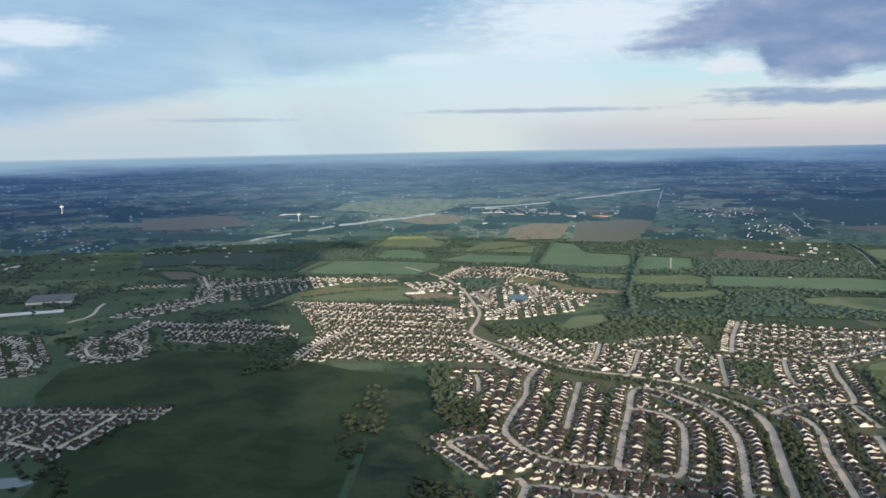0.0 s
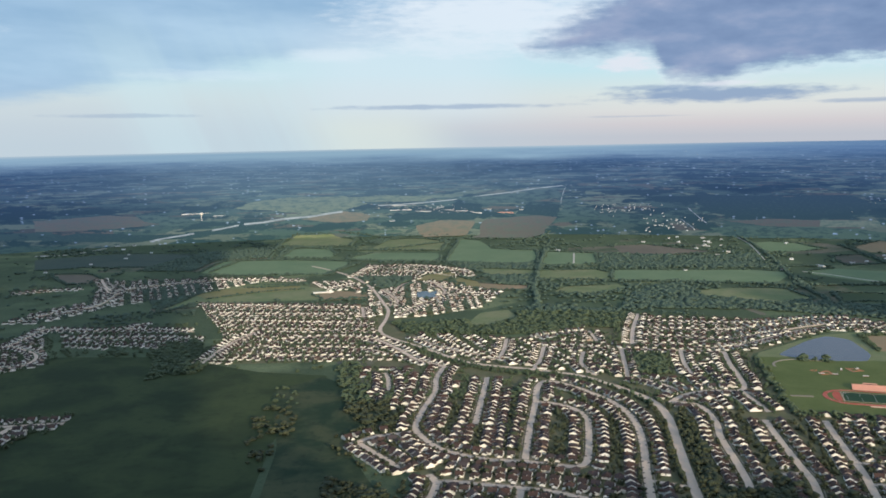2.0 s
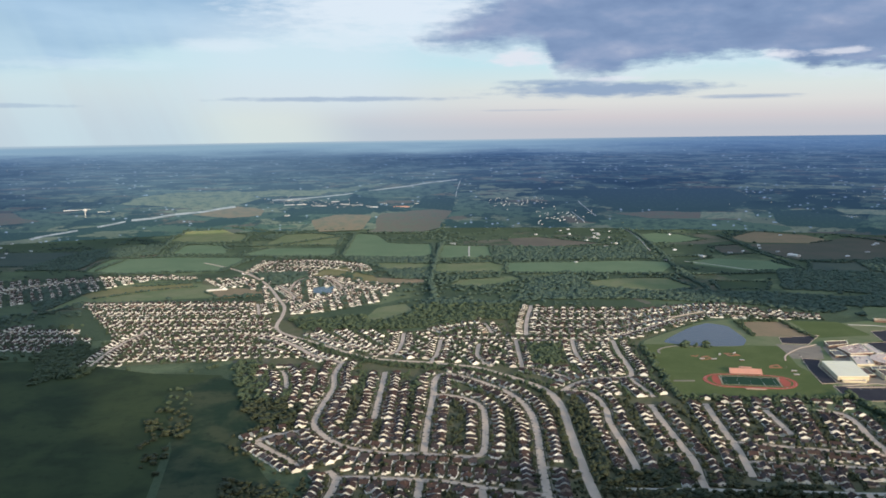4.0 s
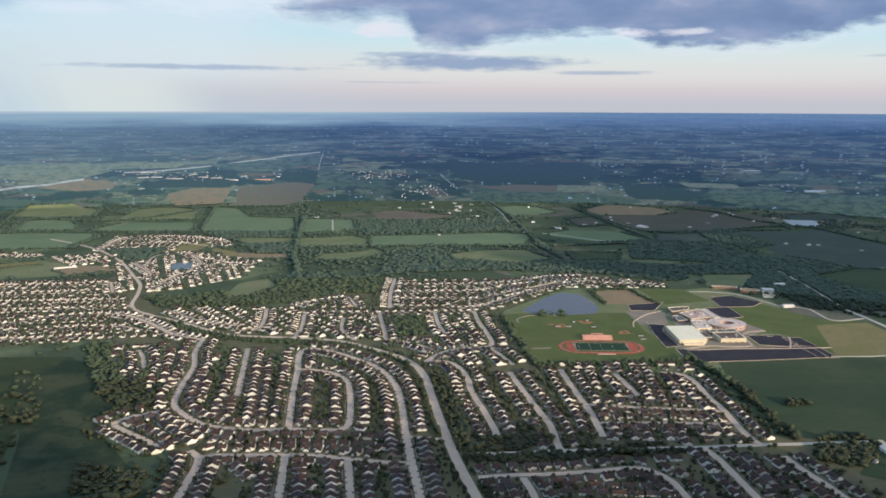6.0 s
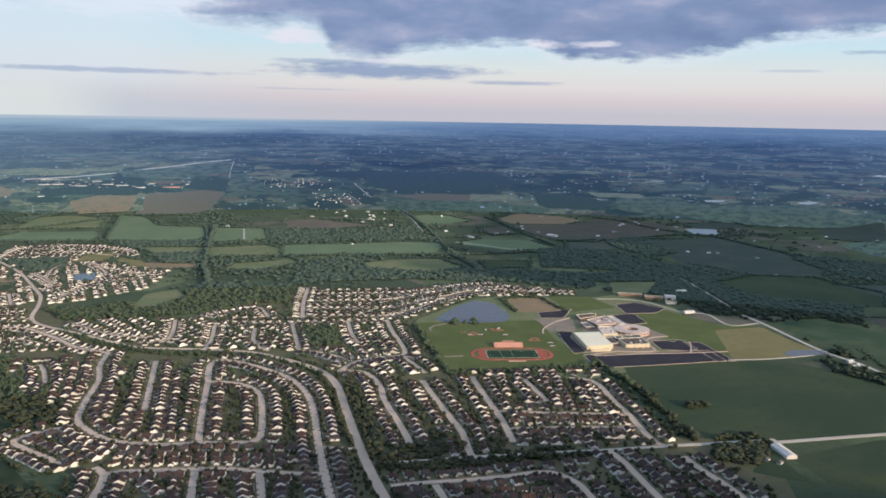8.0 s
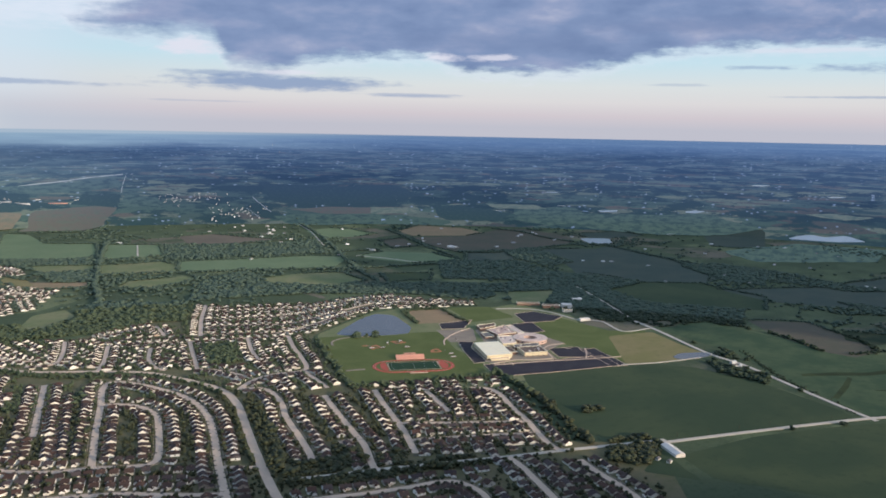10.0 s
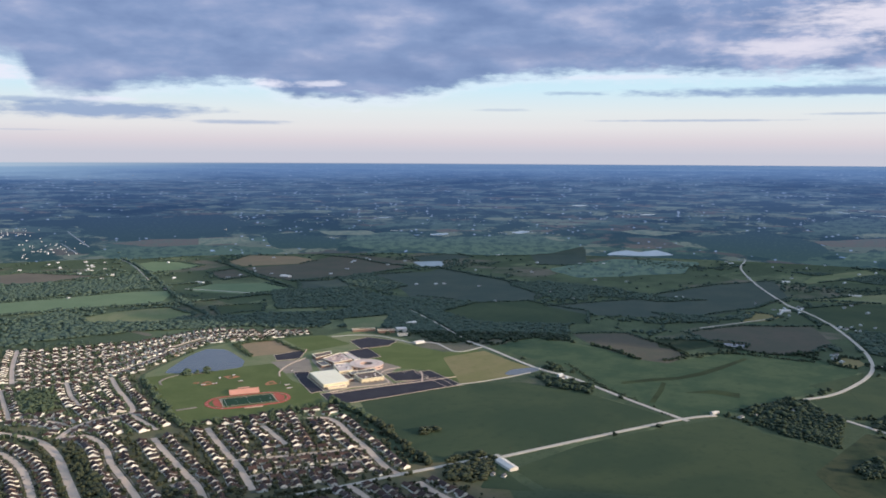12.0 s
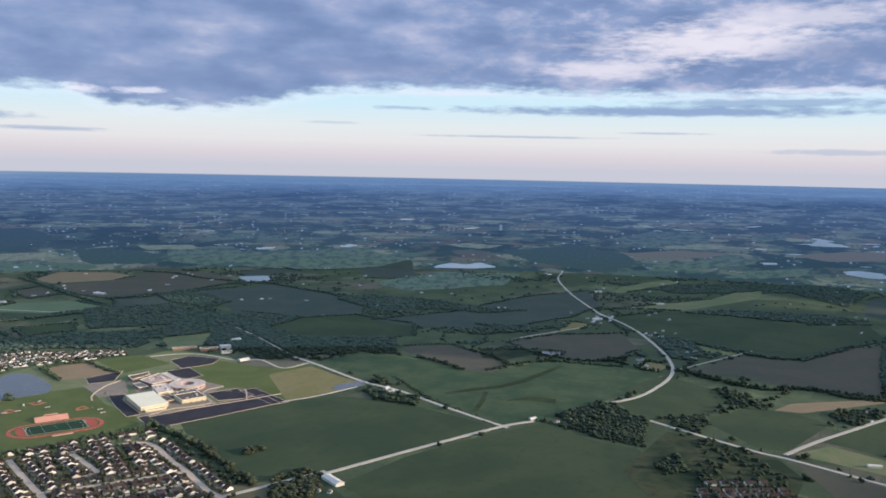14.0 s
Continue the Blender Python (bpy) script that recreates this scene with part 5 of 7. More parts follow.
# blocks filled with houses
block([(792, 1306), (989, 1230), (1030, 1212), (874, 896), (788, 896), (679, 961), (710, 1084)])
block([(780, 2137), (1005, 2060), (1278, 2016), (1448, 1835), (1352, 1811), (1149, 1896), (974, 1796), (858, 1737), (653, 1825)])
block([(152, 2058), (385, 1946), (597, 1825), (547, 1599), (378, 1683), (213, 1802)])
block([(171, 1595), (254, 1630), (291, 1541), (284, 1337), (246, 1215), (140, 1276), (130, 1407)], 76)
block([(443, 1939), (578, 2046), (606, 1966), (605, 1851)])
block([(634, 1560), (777, 1706), (725, 1348), (628, 1371), (562, 1502)])
block([(226, 765), (239, 1100), (274, 1095), (366, 1041), (378, 1004), (126, 1136)])
block([(129, 1219), (240, 1156), (307, 1125), (391, 1087), (377, 1025), (242, 1095), (134, 1136)])
block([(437, 907), (571, 867), (647, 844), (653, 752), (593, 656), (370, 761)])
block([(472, 945), (596, 909), (676, 884), (728, 873), (724, 843), (584, 888)])
block([(773, 852), (864, 822), (832, 685), (772, 571), (682, 613)])
block([(-457, 2551), (29, 2440), (53, 2145), (155, 1772), (77, 1797), (-168, 1816), (-324, 1828), (-312, 2091)])
block([(61, 3227), (414, 3073), (440, 2893), (246, 2851), (53, 2882)])
block([(122, 2708), (280, 2808), (471, 2570), (362, 2336), (191, 2245), (98, 2234)])
block([(-891, 3009), (-537, 3025), (-241, 2984), (-427, 2796), (-559, 2655), (-700, 2559), (-855, 2330), (-947, 2348), (-911, 2488), (-801, 2633)])
block([(-139, 2877), (33, 2862), (31, 2728), (-77, 2668)])
block([(-883, 1932), (-905, 2078), (-750, 2144), (-674, 1919), (-704, 1824), (-818, 1841)])
block([(-734, 2163), (-573, 2173), (-382, 2094), (-357, 2030), (-497, 1980), (-679, 2039)])
block([(-1263, 2133), (-1153, 2145), (-1022, 2085), (-860, 1781), (-887, 1725), (-1029, 1724)])
block([(-896, 1492), (-508, 1480), (-563, 1379), (-592, 1251), (-758, 1251)])
block([(1349, 266), (1404, 211), (1435, 145), (1354, 97), (1247, 250)])
hamlet([(166, 4415), (359, 4414), (520, 4387), (673, 4308), (440, 4337), (237, 4375)], 110)
hamlet([(214, 4466), (393, 4459), (390, 4428), (212, 4434)], 30)
hamlet([(1254, 4220), (1505, 4154), (1540, 4085), (1239, 4169)], 60)
hamlet([(1463, 4033), (1753, 3946), (1758, 3891), (1496, 3964)], 26)
shed([(-121, 2648), (-59, 2654)], 8, 4)
hamlet([(1233, 4239), (1593, 4120), (1559, 4033), (1236, 4151)], 45)
hamlet([(1464, 4066), (1749, 3957), (1684, 3879), (1445, 3972)], 50)
hamlet([(104, 4445), (459, 4435), (607, 4360), (125, 4400)], 40)
hamlet([(1799, 3998), (1944, 3890), (1902, 3802), (1760, 3910)], 12)
hamlet([(1320, 3868), (1676, 3861), (1553, 3445), (1236, 3621)], 10)
hamlet([(2823, 1066), (2855, 971), (2666, 910), (2617, 971)], 12)
hamlet([(2639, 783), (2696, 633), (2546, 609), (2502, 737)], 7)
hamlet([(2256, 670), (2260, 606), (2154, 581), (2134, 628)], 5)
hamlet([(2422, 599), (2453, 533), (2297, 500), (2272, 555)], 4)
hamlet([(2011, 85), (2072, 23), (1960, 15), (1907, 74)], 6)
hamlet([(1571, 1071), (1582, 1013), (1529, 984), (1512, 1024)], 4)
hamlet([(1649, 680), (1675, 532), (1548, 508), (1533, 625)], 4)
hamlet([(4185, 1754), (4374, 1349), (4305, 1323), (4118, 1722)], 16)
hamlet([(4484, 935), (4525, 613), (4448, 650), (4403, 970)], 16)
hamlet([(2593, 3731), (3225, 3230), (3107, 3111), (2521, 3629)], 22)
hamlet([(3811, 2610), (4268, 1793), (4185, 1754), (3720, 2543)], 26)
hamlet([(2173, 3947), (3083, 3290), (3013, 3207), (2111, 3829)], 26)
hamlet([(3225, 3116), (3597, 2681), (3533, 2625), (3152, 3036)], 16)
hamlet([(-2161, 4130), (-1429, 4432), (-1399, 4324), (-2117, 4033)], 26)
hamlet([(-69, 4532), (354, 4511), (351, 4473), (-69, 4495)], 14)
hamlet([(1741, 4435), (2351, 4123), (2404, 4032), (1719, 4378)], 46)
hamlet([(-1449, 4505), (-258, 4724), (-255, 4648), (-1434, 4450)], 20)
shed([(209, 4376), (261, 4373)], 26, 7)
shed([(271, 4374), (321, 4369)], 22, 7)
shed([(335, 4361), (420, 4345)], 22, 6)
shed([(450, 4374), (491, 4368)], 18, 6)
shed([(489, 4351), (540, 4340)], 20, 6)
shed([(550, 4335), (607, 4325)], 18, 6)
shed([(613, 4318), (682, 4295)], 20, 6)
shed([(708, 4320), (732, 4315)], 16, 6)
shed([(762, 4288), (841, 4268)], 26, 8, "pink_roof")
shed([(849, 4267), (870, 4260)], 12, 6)
shed([(875, 4283), (921, 4274)], 14, 6)
shed([(929, 4283), (970, 4274)], 14, 6)
shed([(225, 4407), (305, 4404)], 14, 5)
shed([(332, 4241), (383, 4237)], 14, 5)
shed([(203, 4301), (254, 4305)], 14, 4)
shed([(858, 3457), (879, 3449)], 12, 6)
shed([(2159, 3731), (2197, 3709)], 10, 5)
shed([(2012, 2768), (2028, 2728)], 16, 7)
shed([(1679, 2859), (1689, 2822)], 12, 6)
shed([(1518, 3275), (1546, 3265)], 12, 5)
shed([(3002, 3168), (3029, 3146)], 8, 4)
shed([(3127, 3001), (3196, 2928)], 6, 3)
shed([(3382, 2754), (3397, 2726)], 8, 5)
shed([(2024, 2773), (2024, 2728)], 18, 7)
shed([(2733, 3342), (2773, 3312)], 8, 4)
shed([(3004, 3165), (3030, 3140)], 8, 4)
shed([(3214, 2613), (3294, 2595)], 8, 4)
shed([(3740, 1645), (3757, 1626)], 12, 6)
shed([(3350, 1236), (3369, 1213)], 14, 6)
shed([(3193, 934), (3208, 894)], 12, 5)
shed([(2719, 1371), (2727, 1342)], 14, 4)
shed([(2711, 989), (2731, 963)], 14, 6)
shed([(1617, 29), (1628, 8)], 10, 5)
shed([(1519, 644), (1534, 638)], 8, 5)
shed([(-837, 4318), (-696, 4347)], 20, 5)
shed([(-684, 4325), (-622, 4339)], 12, 4)
shed([(-1744, 3335), (-1727, 3427)], 14, 5)
shed([(-1285, 2549), (-1159, 2586)], 130, 9, "grey_roof")
shed([(-1278, 2370), (-1116, 2431)], 40, 3)
shed([(1701, 1689), (1731, 1685)], 16, 8)
shed([(1540, 1495), (1569, 1490)], 14, 6)
shed([(1560, 1097), (1561, 1096)], 4, 3)
block([(-28, 1280), (-8, 1336), (36, 1350), (93, 1343), (105, 1292), (135, 1205), (99, 1165), (48, 1158), (1, 1233)])
block([(20, 1734), (117, 1721), (132, 1612), (100, 1421), (43, 1478), (11, 1592)])
block([(13, 2809), (100, 2848), (101, 2279), (38, 2254)])
wood([(937, 1661), (962, 1662), (1020, 1649), (1011, 1635), (941, 1647)], 0.5)
hamlet([(2360, 3527), (3913, 1626), (2722, 1099), (1645, 2446)], 26)
hamlet([(3913, 1626), (4325, 213), (2990, 107), (2722, 1099)], 20)
hamlet([(1423, 3833), (2918, 3094), (2269, 2387), (1060, 2850)], 18)
hamlet([(-2013, 3809), (-799, 4173), (-616, 3191), (-1756, 3306)], 14)

# ---- where houses and trees stand ----
class Spots:
    """Taken places on a grid of cells."""

    def __init__(self, cell):
        self.cell, self.at = cell, {}

    def add(self, x, y, r):
        self.at.setdefault((int(x // self.cell), int(y // self.cell)), []).append((x, y, r))

    def free(self, x, y, r):
        i, j = int(x // self.cell), int(y // self.cell)
        return all((x - a) ** 2 + (y - b) ** 2 >= (r + c) ** 2 for di in (-1, 0, 1) for dj in (-1, 0, 1) for a, b, c in self.at.get((i + di, j + dj), ()))


EDGES = {}


def inside(poly, x, y):
    """Whether a place lies within an outline."""
    known = EDGES.get(id(poly))
    if known is None:
        pts = [(float(p[0]), float(p[1])) for p in poly]
        xs, ys = [p[0] for p in pts], [p[1] for p in pts]
        known = EDGES[id(poly)] = (min(xs), max(xs), min(ys), max(ys), list(zip(pts, pts[1:] + pts[:1])), poly)
    if x < known[0] or x > known[1] or y < known[2] or y > known[3]:
        return False
    hit = False
    for (x0, y0), (x1, y1) in known[4]:
        if (y0 > y) != (y1 > y) and x < (x1 - x0) * (y - y0) / (y1 - y0) + x0:
            hit = not hit
    return hit


pave = Spots(40.0)
for line, width, houses in ROADS:
    for x, y in smooth_line(line, 5.0) if len(line) < 400 else line:
        pave.add(x, y, width / 2)
built = Spots(40.0)
NO_HOUSE = [p for p, w in FIELDS if w in ("lawn", "crop", "pasture", "asphalt", "gravel", "dry_meadow")] + PONDS + [np.array(GROVE)]
HOUSES = []  # x, y, turn, kind


def line_houses():
    dice = random.Random(5)
    for line, width, houses in ROADS:
        if not houses:
            continue
        near = np.hypot(*line.mean(0)) < 1750
        gap = 18.4 if near else 19.0
        wide_lots = near and line[:, 0].mean() > 470 and line[:, 1].mean() < 1260
        gap += 3.4 if wide_lots else 0
        steps = np.r_[0, np.cumsum(np.linalg.norm(np.diff(line, axis=0), axis=1))]
        for side in (1, -1):
            at = 6 + dice.uniform(0, 6)
            while at < steps[-1] - 2:
                x, y = (np.interp(at, steps, line[:, k]) for k in (0, 1))
                dx, dy = (np.interp(min(at + 3, steps[-1]), steps, line[:, k]) - np.interp(max(at - 3, 0), steps, line[:, k]) for k in (0, 1))
                d = math.hypot(dx, dy) or 1
                nx, ny = -dy / d * side, dx / d * side
                off = width / 2 + (18.0 if near else 13.0) + dice.uniform(-1, 1.2)
                hx, hy = x + nx * off, y + ny * off
                ok = built.free(hx, hy, 7.8 if near else 6.2) and pave.free(hx, hy, 9.0 if near else 7.5) and not any(inside(p, hx, hy) for p in NO_HOUSE)
                if ok and math.hypot(hx, hy) < 3900:
                    built.add(hx, hy, 7.8 if near else 6.2)
                    HOUSES.append((hx, hy, math.atan2(ny, nx) - math.pi / 2 + dice.gauss(0, 0.03), dice.choice((2, 3, 2, 3, 2, 3, 0, 1, 4) if wide_lots else (0, 1, 0, 1, 4, 5, 0, 1))))
                    at += gap + dice.uniform(-1.0, 2.0)
                else:
                    at += 5.0


def fill_block(poly, turn, dice):
    """Rows of houses in the free ground of a block, the rows running at the angle turn."""
    c, s = math.cos(turn), math.sin(turn)
    loc = poly @ np.array([[c, -s], [s, c]])
    lo, hi = loc.min(0), loc.max(0)
    v, row = lo[1] + 8, 0
    while v < hi[1]:
        u = lo[0] + dice.uniform(4, 12)
        while u < hi[0]:
            x, y = c * u - s * v, s * u + c * v
            size = 8.4 if math.hypot(x, y) < 1750 else 7.6
            if inside(poly, x, y) and built.free(x, y, size) and pave.free(x, y, size + 1.2) and not any(inside(p, x, y) for p in NO_HOUSE):
                built.add(x, y, size)
                HOUSES.append((x, y, turn + (math.pi if row % 2 else 0) + dice.gauss(0, 0.05), dice.choice((2, 3, 2, 3, 2, 3, 0, 1, 4) if x > 470 and y < 1260 else (0, 1, 4, 5, 0, 1))))
                u += (21 if x > 470 and y < 1260 else 18 if size > 8 else 19) + dice.uniform(0, 2.5 if size > 8 else 6)
            else:
                u += 4
        v += (20 if row % 2 else 32) * (1 if math.hypot(*poly.mean(0)) < 1750 else 1.05)
        row += 1


line_houses()
DICE = random.Random(9)
for poly, turn in BLOCKS:
    fill_block(poly, turn, DICE)


HAMLET_SPOTS = []
for poly, count in HAMLETS:
    done = 0
    for _ in range(count * 12):
        x, y = (DICE.uniform(a, b) for a, b in zip(poly.min(0), poly.max(0)))
        if done < count and inside(poly, x, y):
            HAMLET_SPOTS.append((x, y))
            built.add(x, y, 9.0)
            done += 1 if math.hypot(x - CX, y - CY) < R0 else 2


# ---- houses ----
# local axes: x along the street, front towards -y
def house_shapes(kind):
    """Named shapes of one kind of house: name -> (Shape, material key)."""
    mirror = kind % 2
    w, d, eave, pitch = ((12.5, 14.5, 4.1, 0.5), (17, 11.5, 3.7, 0.50), (12.5, 13.5, 4.1, 0.52))[kind // 2]
    x0, x1, y0, y1 = -w / 2, w / 2, -d / 2 + 1, d / 2 + 1
    s = {}
    mid, ridge = (y0 + y1) / 2, eave + d / 2 * pitch
    if kind // 2 < 2:  # side gables
        s["wall"] = Shape().prism([(y0, 0), (y1, 0), (y1, eave), (mid, ridge), (y0, eave)], x0, x1)
        o = 0.55
        s["roof"] = Shape().prism([(y0 - o, eave - o * pitch), (mid, ridge), (y1 + o, eave - o * pitch), (y1 + o, eave - o * pitch + 0.28), (mid, ridge + 0.3), (y0 - o, eave - o * pitch + 0.28)], x0 - 0.5, x1 + 0.5)
    else:  # hipped
        s["wall"] = Shape().box(x0, x1, y0, y1, 0, eave)
        o, e = 0.55, 0.2
        a, b = w / 2 - d / 2 * 0.9, ridge + 0.2
        v = [(x0 - o, y0 - o, eave - e), (x1 + o, y0 - o, eave - e), (x1 + o, y1 + o, eave - e), (x0 - o, y1 + o, eave - e)]
        v += [(p, q, eave) for p, q, _ in v] + [(-a, mid, b), (a, mid, b)]
        s["roof"] = Shape().add(v, [(3, 2, 1, 0), (0, 1, 5, 4), (1, 2, 6, 5), (2, 3, 7, 6), (3, 0, 4, 7), (4, 5, 9, 8), (6, 7, 8, 9), (5, 6, 9), (7, 4, 8)])
    # the garage wing with a gable to the street
    gw, gl, ge = 7.2, 6.0, 3.1
    gx = (x0 + gw / 2 + 0.3) if mirror else (x1 - gw / 2 - 0.3)
    gr = ge + gw / 2 * pitch
    s["garage"] = Shape().prism([(gx - gw / 2, 0), (gx + gw / 2, 0), (gx + gw / 2, ge), (gx, gr), (gx - gw / 2, ge)], y0 - gl, y0 + 0.5, "y")
    o = 0.45
    s["garage_roof"] = Shape().prism([(gx - gw / 2 - o, ge - o * pitch), (gx, gr), (gx + gw / 2 + o, ge - o * pitch), (gx + gw / 2 + o, ge - o * pitch + 0.26), (gx, gr + 0.28), (gx - gw / 2 - o, ge - o * pitch + 0.26)], y0 - gl - 0.5, y0 + 0.4 if kind // 2 == 2 else y0 + 2.4, "y")
    # a cross gable over the entrance
    cw = 5.2
    cx = -gx * 0.55
    cr = eave + cw / 2 * pitch
    s["front_gable"] = Shape().prism([(cx - cw / 2, 0), (cx + cw / 2, 0), (cx + cw / 2, eave), (cx, cr), (cx - cw / 2, eave)], y0 - 1.4, y0 + 0.3, "y")
    s["front_gable_roof"] = Shape().prism([(cx - cw / 2 - o, eave - o * pitch), (cx, cr), (cx + cw / 2 + o, eave - o * pitch), (cx + cw / 2 + o, eave - o * pitch + 0.26), (cx, cr + 0.28), (cx - cw / 2 - o, eave - o * pitch + 0.26)], y0 - 1.9, mid, "y")
    s["garage_door"] = Shape().box(gx - 2.5, gx + 2.5, y0 - gl - 0.08, y0 - gl + 0.04, 0.05, 2.3)
    s["front_door"] = Shape().box(cx - 0.55, cx + 0.55, y0 - 1.48, y0 - 1.36, 0.1, 2.2)
    s["driveway"] = Shape().box(gx - 2.2, gx + 2.2, y0 - gl - 8.0, y0 - gl - 0.1, 0.0, 0.56)
    s["chimney"] = Shape().box(-gx * 0.2 - 0.5, -gx * 0.2 + 0.5, mid + 1.2, mid + 2.1, eave, ridge + 1.0)
    return s


def window_shape(wide, high):
    return Shape().box(-wide / 2, wide / 2, -0.06, 0.06, 0, high)


HOUSE_MATS = {"wall": "siding", "roof": "shingle", "garage": "siding", "garage_roof": "shingle", "front_gable": "siding", "front_gable_roof": "shingle", "garage_door": "trim", "front_door": "brick", "driveway": "drive", "chimney": "brick"}
HOUSE_LABELS = ["two-storey pale-sided house with brown shingle roof and front garage", "two-storey pale-sided house with side gables and a mirrored garage wing", "wide single-storey gabled house with white trim beside the street",
                "wide single-storey gabled house with garage wing beside the street", "hip-roofed suburban house with garage gable to the street", "hip-roofed suburban house with brown roof and short driveway"]
NEAREST = (420, 830)  # the part of the plan that the flight passes nearest
HOUSES.sort(key=lambda h: math.hypot(h[0] - NEAREST[0], h[1] - NEAREST[1]))
KINDS = [house_shapes(k) for k in range(6)]


def build_house_templates():
    made = []
    glass = window_shape(1.5, 1.4).mesh("window", M["glass"])
    for k, shapes in enumerate(KINDS):
        root = thing("house", HOUSE_LABELS[k], "house", "houses along the suburban streets")
        made_parts = {}
        for name, s in shapes.items():
            over = made_parts.get({"garage_roof": "garage", "garage_door": "garage", "front_gable_roof": "front_gable", "front_door": "front_gable"}.get(name), root)
            made_parts[name] = part(name, s.mesh(name, M[HOUSE_MATS[name]]), over, "white panelled garage door" if name == "garage_door" else "")
        w, d = ((12.5, 14.5), (17, 11.5), (12.5, 13.5))[k // 2]
        for x, z in ((-w / 2 - 0.05, 0.8), (w / 2 + 0.05, 0.8), *(((-w / 2 - 0.05, 2.5), (w / 2 + 0.05, 2.5)) if k // 2 != 1 else ())):
            o = part("window", glass, root)
            o.matrix_basis = pose(x, 1.0, z, 0, 0, 90)
        for x in (-w * 0.25, w * 0.25):
            o = part("window", glass, root)
            o.matrix_basis = pose(x, d / 2 + 1.04, 2.2 if k // 2 != 1 else 1.1)
        made.append(root)
    return made


def build_houses(count=300):
    roots = build_house_templates()
    used = set()
    for x, y, turn, k in HOUSES[:count]:
        m = pose(x, y, 0, 0, 0, math.degrees(turn))
        if k in used:
            copy_thing(roots[k], m)
        else:
            roots[k].matrix_basis = m
            used.add(k)
    # the rest, further off, in one mesh
    verts = []
    base = 0
    keep = ("wall", "roof", "garage", "garage_roof", "front_gable", "front_gable_roof", "driveway")
    slot = {"siding": 0, "shingle": 1, "drive": 2}
    groups = {}
    for k, shapes in enumerate(KINDS):
        V, F, S_ = [], [], []
        for name in keep:
            s = shapes[name]
            F += [tuple(i + len(V) for i in f) for f in s.f]
            S_ += [slot[HOUSE_MATS[name]]] * len(s.f)
            V += s.v
        groups[k] = (np.array(V), F, S_)
    by_size = {}
    for x, y, turn, k in HOUSES[count:]:
        V, F, S_ = groups[k]
        c, s = math.cos(turn), math.sin(turn)
        size = (0.92 if math.hypot(x, y) < 1750 else 0.74) + 0.14 * ((x * 7.13 + y * 3.7) % 1)
        verts.append(np.c_[(V[:, 0] * c - V[:, 1] * s) * size + x, (V[:, 0] * s + V[:, 1] * c) * size + y, V[:, 2] * size])
        for f, mt in zip(F, S_):
            by_size.setdefault(len(f), ([], []))
            by_size[len(f)][0].append([i + base for i in f])
            by_size[len(f)][1].append(mt)
        base += len(V)
    if verts:
        order = sorted(by_size)
        me = fast_mesh("far_houses", np.concatenate(verts), [np.array(by_size[n][0]) for n in order], [M["siding_many"], M["shingle_many"], M["drive"]], np.concatenate([by_size[n][1] for n in order]))
        tagged(new("far_houses", me), "rows of pale suburban houses with brown roofs farther off", "houses", kind="stuff")


build_houses()

# ---- trees ----
PHI = (1 + 5**0.5) / 2
ICO = np.array([(-1, PHI, 0), (1, PHI, 0), (-1, -PHI, 0), (1, -PHI, 0), (0, -1, PHI), (0, 1, PHI), (0, -1, -PHI), (0, 1, -PHI), (PHI, 0, -1), (PHI, 0, 1), (-PHI, 0, -1), (-PHI, 0, 1)]) / math.hypot(1, PHI)
ICO_F = np.array([(0, 11, 5), (0, 5, 1), (0, 1, 7), (0, 7, 10), (0, 10, 11), (1, 5, 9), (5, 11, 4), (11, 10, 2), (10, 7, 6), (7, 1, 8), (3, 9, 4), (3, 4, 2), (3, 2, 6), (3, 6, 8), (3, 8, 9), (4, 9, 5), (2, 4, 11), (6, 2, 10), (8, 6, 7), (9, 8, 1)])


def crown_template(clumps, rng, spread=0.62, size=0.42):
    """A crown about one unit across and high, of uneven clumps."""
    V, F = [], []
    for i in range(clumps):
        a, h = rng.uniform(0, 6.283), rng.uniform(0.05, 1.0)
        r = spread * math.sqrt(max(0.0, 1 - (2 * h - 0.85) ** 2)) * math.sqrt(rng.uniform(0.1, 1)) if clumps > 1 else 0
        s = size * rng.uniform(0.65, 1.25)
        jag = 1 + rng.uniform(-0.28, 0.3, (12, 1))
        turn = np.array(Euler(rng.uniform(0, 6, 3)).to_matrix())
        V.append((ICO * jag * s) @ turn.T * (1, 1, 0.8) + (r * math.cos(a), r * math.sin(a), h * 0.9 if clumps > 1 else 0.45))
        F.append(ICO_F + 12 * i)
    return np.concatenate(V), np.concatenate(F)


